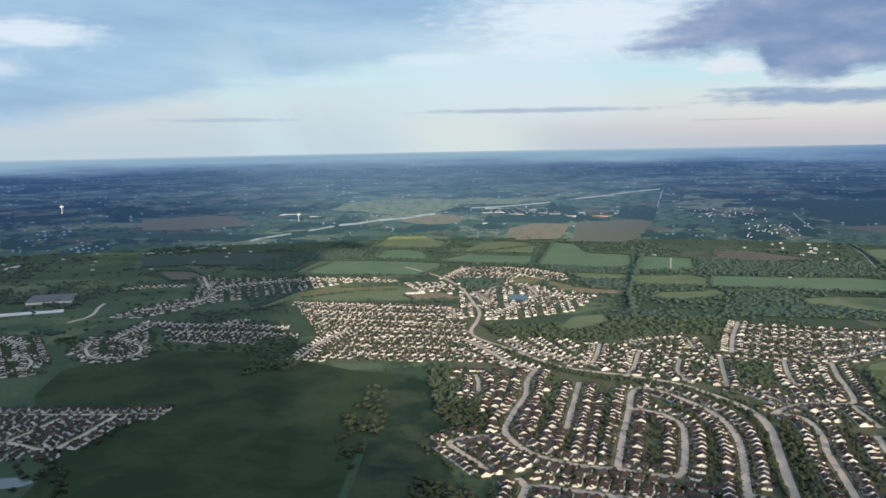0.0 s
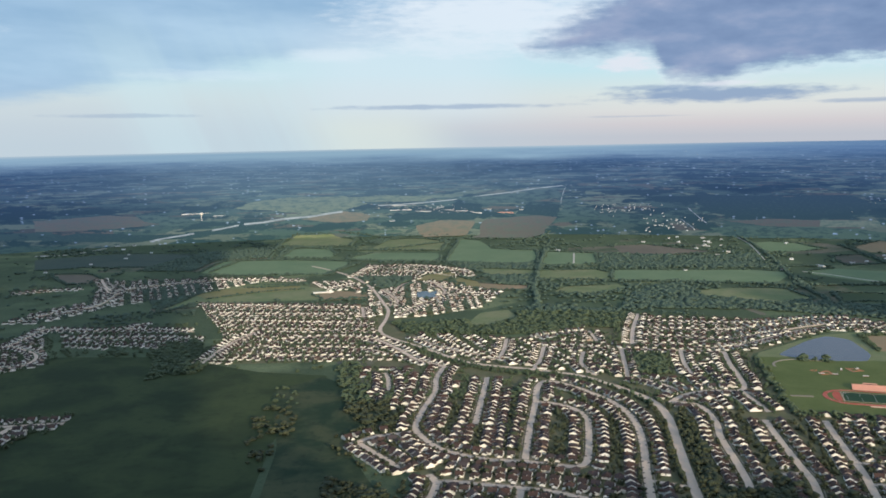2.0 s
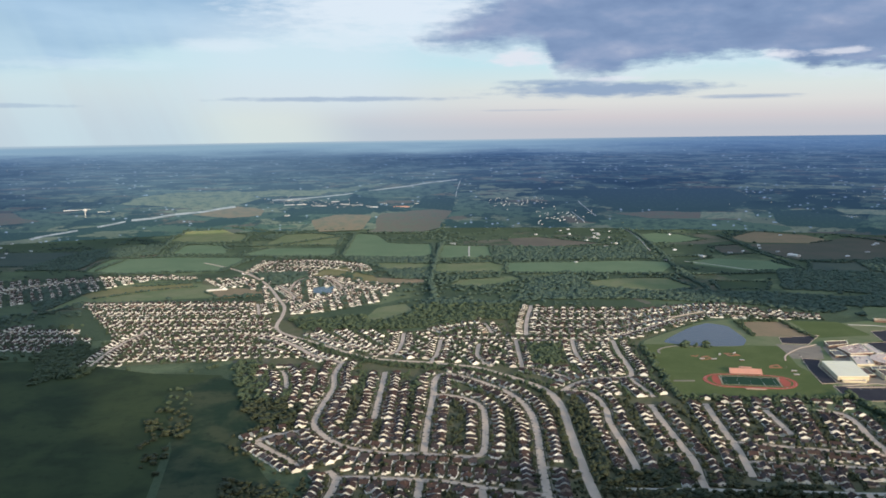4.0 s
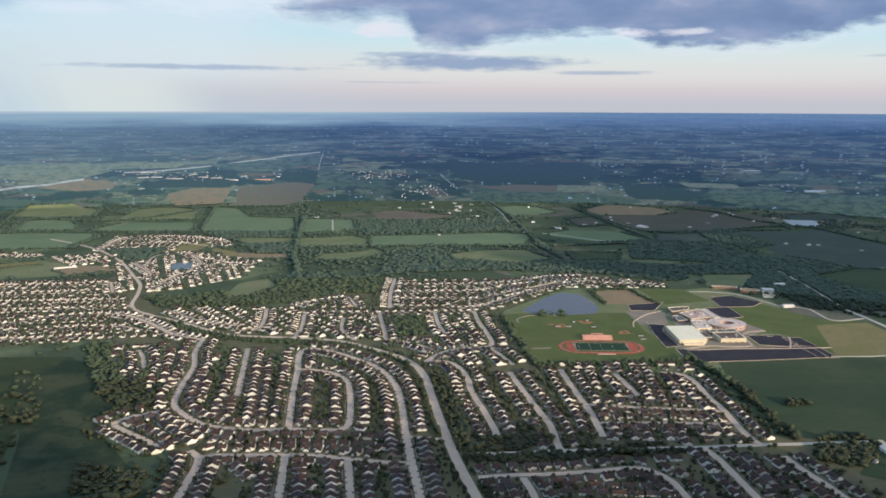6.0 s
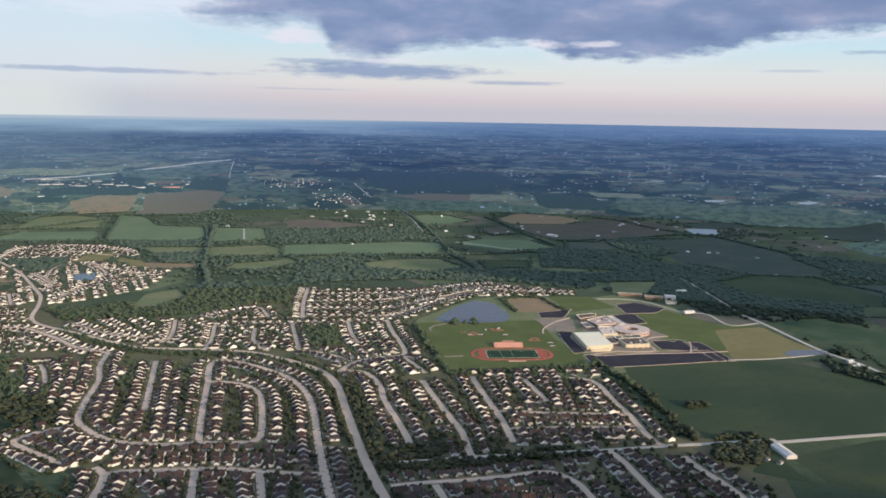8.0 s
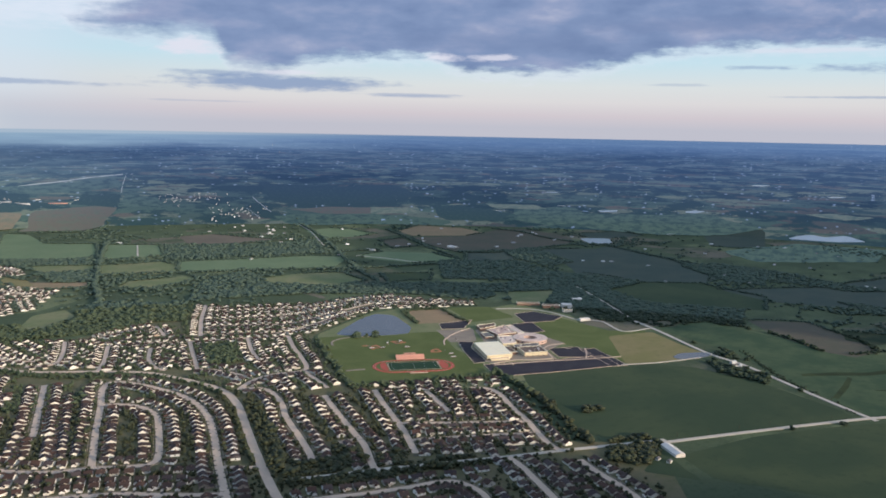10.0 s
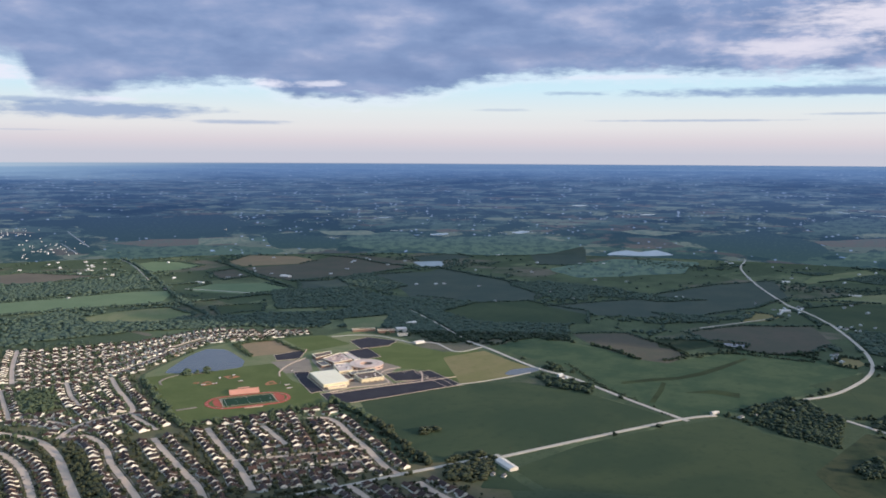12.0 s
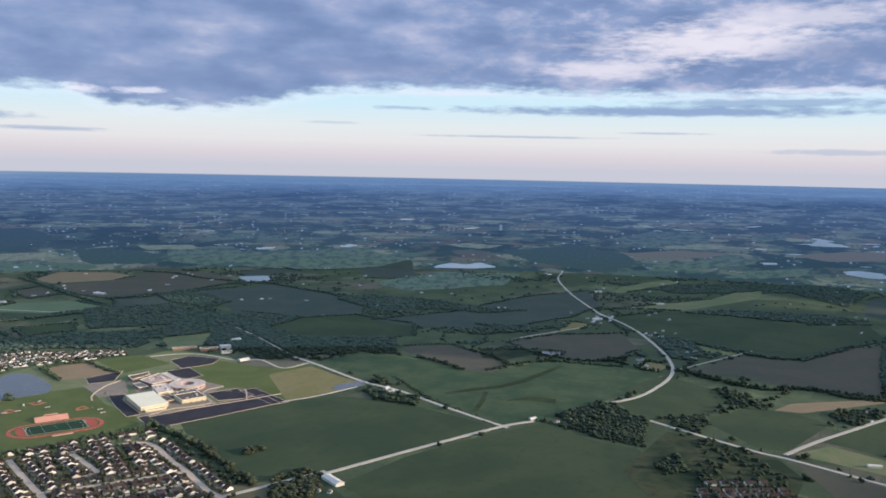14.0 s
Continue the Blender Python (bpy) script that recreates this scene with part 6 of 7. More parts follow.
def many_trees(name, label, spots, clumps, seed, leaf):
    """Trees at rows of x, y, width, height, in one mesh."""
    if not len(spots):
        return
    rng = np.random.default_rng(seed)
    kinds = [crown_template(clumps, rng, size=0.42 if clumps > 3 else 0.6 if clumps > 1 else 0.62) for _ in range(8)]
    spots = np.asarray(spots)
    verts, faces, base = [], [], 0
    pick = rng.integers(0, 8, len(spots))
    for k, (V, F) in enumerate(kinds):
        rows = spots[pick == k]
        if not len(rows):
            continue
        a = rng.uniform(0, 6.283, len(rows))
        c, s = np.cos(a)[:, None], np.sin(a)[:, None]
        w, h = rows[:, 2:3], rows[:, 3:4]
        x = (V[None, :, 0] * c - V[None, :, 1] * s) * w + rows[:, 0:1]
        y = (V[None, :, 0] * s + V[None, :, 1] * c) * w + rows[:, 1:2]
        z = (V[None, :, 2] * 0.85 + 0.12) * h + np.array([ground_z(a, b) for a, b in rows[:, :2]])[:, None]
        verts.append(np.stack([x, y, z], -1).reshape(-1, 3))
        faces.append((F[None] + (base + np.arange(len(rows)) * len(V))[:, None, None]).reshape(-1, 3))
        base += len(rows) * len(V)
    me = fast_mesh(name, np.concatenate(verts), np.concatenate(faces), [M[leaf]], smooth=True)
    tagged(new(name, me), label, "trees", kind="stuff")


CLEARED = [np.array([(1040, 1300), (1400, 1170), (1440, 1260), (1480, 1480), (1400, 1620), (1300, 1640), (1180, 1600), (1060, 1480)]), np.array([(840, 1330), (1030, 1270), (1060, 1420), (1040, 1560), (900, 1640), (800, 1500)])]
grown = Spots(40.0)
NEAR_T, MID_T, FAR_T = [], [], []


def plant(x, y, w, h, gap=0.3, houses=5.0):
    if not pave.free(x, y, w * 0.35 + 1) or not built.free(x, y, w * 0.3 - 2.5) or not grown.free(x, y, w * gap):
        return
    if any(inside(p, x, y) for p in PONDS + CLEARED):
        return
    r = math.hypot(x, y)
    if r > R0 - 10:
        return
    grown.add(x, y, w * gap)
    (NEAR_T if r < 1500 else MID_T if r < 2300 else FAR_T).append((x, y, w, h))


def plant_all():
    d = random.Random(11)
    kept_open = [p for p, what in FIELDS if what in ("meadow_light", "crop", "pasture", "crop_light", "soil", "soil_tan")]
    for poly, density in WOODS:
        lo, hi = poly.min(0), poly.max(0)
        r = np.hypot(*poly.mean(0))
        small = (hi - lo).max() < 120
        size = 9.0 if r < 2000 else 10.5
        n = int((hi - lo).prod() / (size * size * 0.30) * density)
        for _ in range(min(n, 14000)):
            x, y = d.uniform(lo[0], hi[0]), d.uniform(lo[1], hi[1])
            if inside(poly, x, y) and (small or not any(inside(p, x, y) for p in kept_open)):
                w = size * d.uniform(0.5, 1.0) * d.choice((1, 1, 1.15, 1.6))
                plant(x, y, w, w * (d.uniform(0.55, 0.85) if r < 2300 else d.uniform(0.48, 0.68)), 0.22)
    for line, size in HEDGES:
        for x, y in line:
            for _ in range(2):
                w = 9 * size * d.uniform(0.5, 1.2)
                plant(x + d.gauss(0, 3.5), y + d.gauss(0, 3.5), w, w * d.uniform(0.8, 1.25), 0.25)
    # gardens
    for hx, hy, turn, k in HOUSES:
        for _ in range(3):
            back = d.uniform(9, 26) if d.random() < 0.75 else d.uniform(-14, -9)
            side = d.uniform(-11, 11)
            x, y = hx + side * math.cos(turn) - back * math.sin(turn), hy + side * math.sin(turn) + back * math.cos(turn)
            if any(inside(p, x, y) for p in NO_HOUSE):
                continue
            w = d.uniform(2.8, 6.8)
            plant(x, y, w, w * d.uniform(0.95, 1.4), 0.4)
    # street trees and the planted edges of the boulevard
    for line, width, houses in ROADS:
        if np.hypot(*line.mean(0)) > 1800:
            continue
        t = np.gradient(line, axis=0)
        t /= np.linalg.norm(t, axis=1)[:, None]
        for (x, y), (dx, dy) in zip(line, t):
            for s in (1, -1):
                if d.random() < (0.6 if houses else 1.0 if width > 9.3 else 0.3 if x < 900 else 0.04):
                    w = d.uniform(3.0, 6.2) if houses else d.uniform(4, 8.5)
                    off = s * (width / 2 + w * 0.35 + 1.2 + abs(d.gauss(0, 2.0 if houses else 4.0)))
                    if any(inside(p, x - dy * off, y + dx * off) for p in NO_HOUSE):
                        continue
                    plant(x - dy * off + d.uniform(-4, 4) * dx, y + dx * off + d.uniform(-4, 4) * dy, w, w * d.uniform(0.95, 1.35), 0.4)
    # copses and belts over the open country
    open_fields = [p for p, _ in FIELDS]
    boxes = [(p.min(0), p.max(0)) for p in open_fields]
    for _ in range(90000):
        a, r = radians(d.uniform(-34, 94)), math.sqrt(d.uniform(1000**2, (R0 - 10) ** 2))
        x, y = CX + r * math.sin(a), CY + r * math.cos(a)
        v = noise.fractal((x / 420, y / 420, 3.3), 0.9, 2.1, 4)
        belt = abs(noise.noise((x / 300, y / 120, 9.1)))
        if not (v > 0.30 or (belt < 0.022 and r > 1500)):
            continue
        if not built.free(x, y, 30):
            continue
        if any(x > lo[0] and y > lo[1] and x < hi[0] and y < hi[1] and inside(p, x, y) for p, (lo, hi) in zip(open_fields, boxes)):
            continue
        if r > 2800 and d.random() < 0.45:
            continue
        w = d.uniform(6, 13)
        plant(x, y, w, w * d.uniform(0.6, 0.95), 0.36)


for poly, what in FIELDS:
    if np.hypot(*poly.mean(0)) > 2050 and what not in ("asphalt", "lawn", "gardens"):
        bounds = random.Random(int(abs(poly[0][0]) + abs(poly[0][1])))
        for a, b in zip(poly, np.roll(poly, -1, 0)):
            if bounds.random() < 0.5:
                hedge([tuple(a), tuple((a + b) / 2 + bounds.uniform(-12, 12)), tuple(b)], bounds.uniform(0.55, 0.9))
plant_all()
# single trees on the lake shore
MID_T += [(957, 1656, 13, 11), (974, 1640, 8, 9), (1000, 1641, 14, 11)]


def tree_trunk(rng):
    """A tapered trunk with a few limbs, one unit high."""
    bm = bmesh.new()

    def limb(a, b, ra, rb):
        a, b = Vector(a), Vector(b)
        m = Matrix.Translation((a + b) / 2) @ (b - a).to_track_quat("Z", "Y").to_matrix().to_4x4()
        bmesh.ops.create_cone(bm, segments=6, radius1=ra, radius2=rb, depth=(b - a).length, matrix=m, cap_ends=True)

    limb((0, 0, -0.02), (0, 0, 0.6), 0.045, 0.025)
    for i in range(5):
        a = i * 1.257 + rng.uniform(-0.4, 0.4)
        z = rng.uniform(0.22, 0.5)
        limb((0, 0, z), (0.3 * math.cos(a), 0.3 * math.sin(a), z + rng.uniform(0.15, 0.32)), 0.02, 0.006)
    me = bpy.data.meshes.new("trunk")
    bm.to_mesh(me)
    bm.free()
    me.materials.append(M["bark"])
    return me


def build_single_trees(count=290):
    rng = np.random.default_rng(3)
    spots = sorted(NEAR_T, key=lambda s: math.hypot(s[0] - NEAREST[0], s[1] - NEAREST[1]))
    roots = []
    for k in range(5):
        root = thing("tree", "leafy dark green broadleaf tree in a garden", "tree", "garden trees between the houses")
        part("trunk", tree_trunk(rng), root)
        V, F = crown_template(46, rng, 0.46, 0.15)
        part("crown", fast_mesh("crown", V * (1, 1, 0.85) + (0, 0, 0.14), F, [M["leaf"]]), root)
        roots.append(root)
    for i, (x, y, w, h) in enumerate(spots[:count]):
        m = pose(x, y, 0, 0, 0, i * 77 % 360)
        ob = roots[i] if i < 5 else copy_thing(roots[i % 5], m)
        ob.matrix_basis = m
        ob.scale = (w, w, h)
    return spots[count:]


REST = build_single_trees()
many_trees("garden_trees", "dark green garden trees among the houses", [s for s in REST if s[0] < 1060 or s[1] > 900], 7, 21, "leaf_many")
# western woods take the sun-toned leaf, eastern ones the shade-toned leaf
many_trees("woodland", "dark green copses beside the farm roads", [s for s in REST if s[0] >= 1060 and s[1] <= 900], 7, 25, "leaf_shaded")
many_trees("woodland", "green woodland and scrub behind the houses, toned light for sun", [s for s in MID_T if s[0] < 1300], 6, 22, "leaf_sunlit")
many_trees("woodland", "dense green woodland and hedges, toned dark for cloud shade", [s for s in MID_T if s[0] >= 1300], 6, 24, "leaf_shaded")
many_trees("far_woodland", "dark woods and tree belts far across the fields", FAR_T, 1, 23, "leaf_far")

# ---- far buildings ----
def build_sheds():
    for pts, depth, height, look_as in SHEDS:
        (ax, ay), (bx, by) = pts
        length = max(math.hypot(bx - ax, by - ay), 6.0)
        cx, cy = (ax + bx) / 2, (ay + by) / 2
        r = math.hypot(cx - CX, cy - CY)
        away = Vector((cx - CX, cy - CY)) / r
        turn = math.atan2(by - ay, bx - ax) if length > 6 else 0.0
        side = Vector((-math.sin(turn), math.cos(turn)))
        if side.dot(away) < 0:
            turn += math.pi
        side = Vector((-math.sin(turn), math.cos(turn)))
        px, py = cx + side.x * depth / 2, cy + side.y * depth / 2
        z = ground_z(cx, cy)
        grey, pink = look_as == "grey_roof", look_as == "pink_roof"
        root = thing("warehouse" if depth > 12 else "shed", "salmon-roofed commercial building far across the fields" if pink else "wide low building with grey roof and white edge beside the lot" if grey else "long low white building far across the fields", "building", "white buildings across the country")
        root.matrix_basis = pose(px, py, z, 0, 0, math.degrees(turn))
        l, d, low = length / 2, depth / 2, 25.0 if z > 0 else 0.3
        height *= 0.5 if z > 0 else 1.0
        part("wall", Shape().box(-l, l, -d, d, -low, height * 0.8).mesh("wall", M["pink_roof" if pink else "far_wall" if z > 0 else "white_roof"]), root)
        if depth > 100 or (z > 0 and not pink):
            s = Shape().box(-l - 0.4, l + 0.4, -d - 0.4, d + 0.4, height * 0.8, height)
        else:
            s = Shape().prism([(-d - 0.5, height * 0.78), (d + 0.5, height * 0.78), (0, height * 1.15)], -l - 0.5, l + 0.5)
        part("roof", s.mesh("roof", M["far_wall" if z > 0 and not pink else look_as]), root)


# white far walls, dulled in the colour to sit in the haze
M["far_wall"] = two_scale("hazed_white_cladding", (0.58, 0.58, 0.58), (0.52, 0.52, 0.52), (0.43, 0.43, 0.44), 0.08, 0.7, 0.7)
build_sheds()


def build_hamlets():
    """Small clusters of pale farm and village houses."""
    d = random.Random(32)
    V, F4, F3, mats4, mats3 = [], [], [], [], []
    for x, y in HAMLET_SPOTS:
        r = math.hypot(x - CX, y - CY)
        k = 1.0 if r < R0 else max(0.12, 0.62 - (r - R0) / (R1 - R0) * 0.9)
        l, w, h = d.uniform(5, 9) * k, d.uniform(3, 5) * k, d.uniform(2.4, 4) * k
        z, a, n = ground_z(x, y), d.uniform(-0.5, 0.5), len(V)
        c, s = math.cos(a), math.sin(a)
        for zz in (z - 3, z + h):
            V.extend((x + c * p - s * q, y + s * p + c * q, zz) for p, q in ((-l, -w), (l, -w), (l, w), (-l, w)))
        V.extend((x + c * p, y + s * p, z + h * 1.7) for p in (-l, l))
        F4 += [[n + i for i in f] for f in ((0, 1, 5, 4), (1, 2, 6, 5), (2, 3, 7, 6), (3, 0, 4, 7), (4, 5, 9, 8), (6, 7, 8, 9))]
        mats4 += [0, 0, 0, 0, *((0, 0) if d.random() < 0.35 else (1, 1))]
        F3 += [[n + i for i in f] for f in ((5, 6, 9), (7, 4, 8))]
        mats3 += [0, 0]
    me = fast_mesh("far_hamlets", V, [np.array(F4), np.array(F3)], [M["far_wall"], M["grey_roof"]], np.array(mats4 + mats3))
    tagged(new("far_hamlets", me), "scattered small white farmhouses and villages in the distance", "houses", kind="stuff")


build_hamlets()


def water_tower(x, y, height):
    root = thing("water_tower", "white water tower with a round tank on a stem", "water tower")
    root.matrix_basis = pose(x, y, ground_z(x, y))
    bm = bmesh.new()
    bmesh.ops.create_uvsphere(bm, u_segments=16, v_segments=10, radius=height * 0.2, matrix=Matrix.Translation((0, 0, height * 0.84)) @ Matrix.Diagonal((1.15, 1.15, 0.8, 1)))
    me = bpy.data.meshes.new("tank")
    bm.to_mesh(me)
    bm.free()
    me.materials.append(M["white_roof"])
    part("tank", me, root)
    s = Shape()
    ring = [(math.cos(a), math.sin(a)) for a in np.linspace(0, 2 * math.pi, 12, endpoint=False)]
    for (r0, z0), (r1, z1) in zip([(height * 0.09, -10), (height * 0.045, height * 0.12), (height * 0.04, height * 0.6)], [(height * 0.045, height * 0.12), (height * 0.04, height * 0.6), (height * 0.1, height * 0.75)]):
        s.add([(r0 * c, r0 * q, z0) for c, q in ring] + [(r1 * c, r1 * q, z1) for c, q in ring], [(i, (i + 1) % 12, 12 + (i + 1) % 12, 12 + i) for i in range(12)])
    part("stem", s.mesh("stem", M["white_roof"]), root)


water_tower(-1841, 4072, 40)
water_tower(-735, 4290, 42)


# ---- the school ----
def slab(poly, z0, z1):
    """A footprint drawn up from z0 to z1."""
    area = sum(a[0] * b[1] - b[0] * a[1] for a, b in zip(poly, poly[1:] + poly[:1]))
    poly = poly if area > 0 else poly[::-1]
    n = len(poly)
    v = [(x, y, z) for z in (z0, z1) for x, y in poly]
    return Shape().add(v, [tuple(range(n))[::-1], tuple(range(n, 2 * n))] + [(i, (i + 1) % n, n + (i + 1) % n, n + i) for i in range(n)])


def grown_poly(poly, d):
    c = (sum(p[0] for p in poly) / len(poly), sum(p[1] for p in poly) / len(poly))
    return [(c[0] + (x - c[0]) * (1 + d / math.hypot(x - c[0], y - c[1])), c[1] + (y - c[1]) * (1 + d / math.hypot(x - c[0], y - c[1]))) for x, y in poly]


def wing(root, name, poly, height, wall, roof, thick=0.8):
    body = part(name + "_wall", slab(poly, 0, height).mesh("wall", M[wall]), root)
    part("roof", slab(grown_poly(poly, 0.5), height, height + thick).mesh("roof", M[roof]), body)
    if roof != "white_roof":
        parapet(body, poly, height + thick)
    return body


def parapet(root, poly, z, rise=0.9, mat="cream_roof"):
    """A pale upstand round the edge of a flat roof."""
    outer, inner = grown_poly(poly, 0.7), grown_poly(poly, -1.1)
    n = len(poly)
    v = [(*p, q) for ring, q in ((inner, z), (outer, z), (outer, z + rise), (inner, z + rise)) for p in ring]
    part("parapet", Shape().add(v, [(k * n + i, k * n + (i + 1) % n, ((k + 1) % 4) * n + (i + 1) % n, ((k + 1) % 4) * n + i) for k in range(4) for i in range(n)]).mesh("parapet", M[mat]), root)


def band(root, name, a, b, z0, z1, mat, out=0.15):
    """A thin strip on the wall between two corners."""
    d = Vector((b[0] - a[0], b[1] - a[1])).normalized()
    n = Vector((d.y, -d.x)) * out
    part(name, slab([(a[0] + n.x, a[1] + n.y), (b[0] + n.x, b[1] + n.y), (b[0] - n.x * 0.2, b[1] - n.y * 0.2), (a[0] - n.x * 0.2, a[1] - n.y * 0.2)], z0, z1).mesh(name, M[mat]), root)


def ring_shape(cx, cy, r_out, r_in, z0, z1, n=48, squash=1.0):
    s = Shape()
    v = []
    for r, z in ((r_in, z0), (r_out, z0), (r_out, z1), (r_in, z1)):
        v += [(cx + r * math.cos(a), cy + r * math.sin(a) * squash, z) for a in np.linspace(0, 2 * math.pi, n, endpoint=False)]
    return s.add(v, [(k * n + i, k * n + (i + 1) % n, ((k + 1) % 4) * n + (i + 1) % n, ((k + 1) % 4) * n + i) for k in range(4) for i in range(n)])


def build_school():
    root = thing("school", "large school with cream gymnasium, round wing and flat roofs", "school")
    gym = [(1096, 1328), (1153, 1312), (1191, 1406), (1134, 1424)]
    part("gymnasium_wall", slab(gym, 0, 10.2).mesh("wall", M["cream_wall"]), root)
    tops = (10.6, 10.6, 12.4, 12.4)
    eaves = grown_poly(gym, 0.7)
    part("gymnasium_roof", Shape().add([(*p, 9.8) for p in eaves] + [(*p, t) for p, t in zip(eaves, tops)], [(3, 2, 1, 0), (4, 5, 6, 7), (0, 1, 5, 4), (1, 2, 6, 5), (2, 3, 7, 6), (3, 0, 4, 7)]).mesh("roof", M["cream_roof"]), root, "bright cream sloping roof")
    for k in range(1, 8):
        p, q = (Vector(gym[i]).lerp(Vector(gym[j]), k / 8) for i, j in ((0, 3), (1, 2)))
        z = 10.6 + 1.8 * k / 8
        part("roof_seam", slab([(p.x, p.y - 0.15), (q.x, q.y - 0.15), (q.x, q.y + 0.15), (p.x, p.y + 0.15)], z, z + 0.16).mesh("roof_seam", M["white_roof"]), root)
    band(root, "plinth", gym[0], gym[1], 0, 2.0, "brick")
    band(root, "plinth", gym[3], gym[0], 0, 2.0, "brick")
    lobby = [(1100, 1318), (1140, 1303), (1144, 1313), (1103, 1326)]
    wing(root, "lobby", lobby, 3.6, "cream_wall", "bleacher", 0.4)
    hall = [(1185, 1306), (1236, 1289), (1254, 1336), (1201, 1352)]
    wing(root, "hall", hall, 8.6, "cream_wall", "brown_roof", 0.5)
    band(root, "plinth", hall[0], hall[1], 0, 1.4, "brick")
    for k in range(4):
        p, q = (Vector(hall[0]).lerp(Vector(hall[1]), u + 0.24 * k) for u in (0.08, 0.14))
        band(root, "door", p, q, 0.1, 2.6, "glass", 0.3)
    middle = [(1198, 1356), (1258, 1340), (1270, 1362), (1210, 1378)]
    wing(root, "middle", middle, 7.4, "brick", "grey_roof", 0.5)
    wing(root, "link", [(1160, 1338), (1184, 1330), (1198, 1376), (1186, 1384)], 5.2, "brick", "brown_roof", 0.4)
    corridor = [(1194, 1394), (1228, 1386), (1262, 1446), (1228, 1458)]
    wing(root, "corridor", corridor, 7.6, "cream_wall", "pale_roof", 0.5)
    classroom = [(1238, 1466), (1290, 1462), (1314, 1536), (1246, 1520)]
    wing(root, "classroom", classroom, 7.8, "brick", "bleacher", 0.5)
    wing(root, "library", [(1294, 1458), (1310, 1456), (1334, 1530), (1320, 1536)], 6.4, "cream_wall", "pale_roof", 0.4)
    wing(root, "annexe", [(1242, 1542), (1296, 1548), (1312, 1572), (1258, 1578)], 6.0, "brick", "brown_roof", 0.5)
    wing(root, "store", [(1206, 1474), (1228, 1468), (1240, 1508), (1222, 1514)], 4.6, "brick", "grey_roof", 0.4)
    part("round_wing_wall", ring_shape(1287, 1407, 40, 17, 0, 8.6).mesh("round_wing_wall", M["bleacher"]), root, "round tan wing about a court")
    part("round_wing_roof", ring_shape(1287, 1407, 41, 16, 8.6, 9.4).mesh("round_wing_roof", M["pale_roof"]), root)
    part("round_wing_ridge", ring_shape(1287, 1407, 29.4, 28.2, 9.4, 9.9).mesh("round_wing_ridge", M["bleacher"]), root)
    for k in range(20):
        a = 2 * math.pi * k / 20 + 0.1
        c, s = math.cos(a), math.sin(a)
        o = part("window", Shape().box(-2.2, 2.2, -0.2, 0.2, 3.5, 6.0).mesh("window", M["glass"]), root)
        o.matrix_basis = pose(1287 + 40.1 * c, 1407 + 40.1 * s, 0, 0, 0, math.degrees(a) + 90)
    d = random.Random(4)
    for poly, h, n in ((hall, 9.1, 9), (middle, 7.9, 8), (classroom, 8.3, 14), (corridor, 8.1, 8)):
        for _ in range(n):
            u, v = d.uniform(0.15, 0.85), d.uniform(0.15, 0.85)
            p = Vector(poly[0]).lerp(Vector(poly[1]), u).lerp(Vector(poly[3]).lerp(Vector(poly[2]), u), v)
            l, w = d.uniform(1.0, 2.8), d.uniform(0.9, 1.8)
            o = part("roof_unit", Shape().box(-l, l, -w, w, 0, d.uniform(1.0, 1.9)).mesh("roof_unit", M["grey_roof" if d.random() < 0.4 else "white_roof"]), root)
            o.matrix_basis = pose(p.x, p.y, h, 0, 0, 17)
    # the older buildings behind
    back = thing("school_annexe", "low brick building with dark red roofs beside the lot", "building")
    wing(back, "long", [(1522, 1732), (1577, 1698), (1584, 1712), (1530, 1746)], 5.5, "brick", "brick")
    wing(back, "corner", [(1562, 1668), (1600, 1640), (1612, 1656), (1574, 1686)], 6.5, "brick", "brick")
    wing(back, "hall", [(1608, 1638), (1630, 1622), (1642, 1640), (1620, 1658)], 10, "white_roof", "white_roof")
    wing(back, "wing", [(1576, 1600), (1602, 1585), (1608, 1596), (1582, 1612)], 5, "white_roof", "grey_roof")


build_school()


def flat_part(name, poly, z, mat, root, label=""):
    return part(name, slab(poly, -0.1, z).mesh(name, M[mat]), root, label)


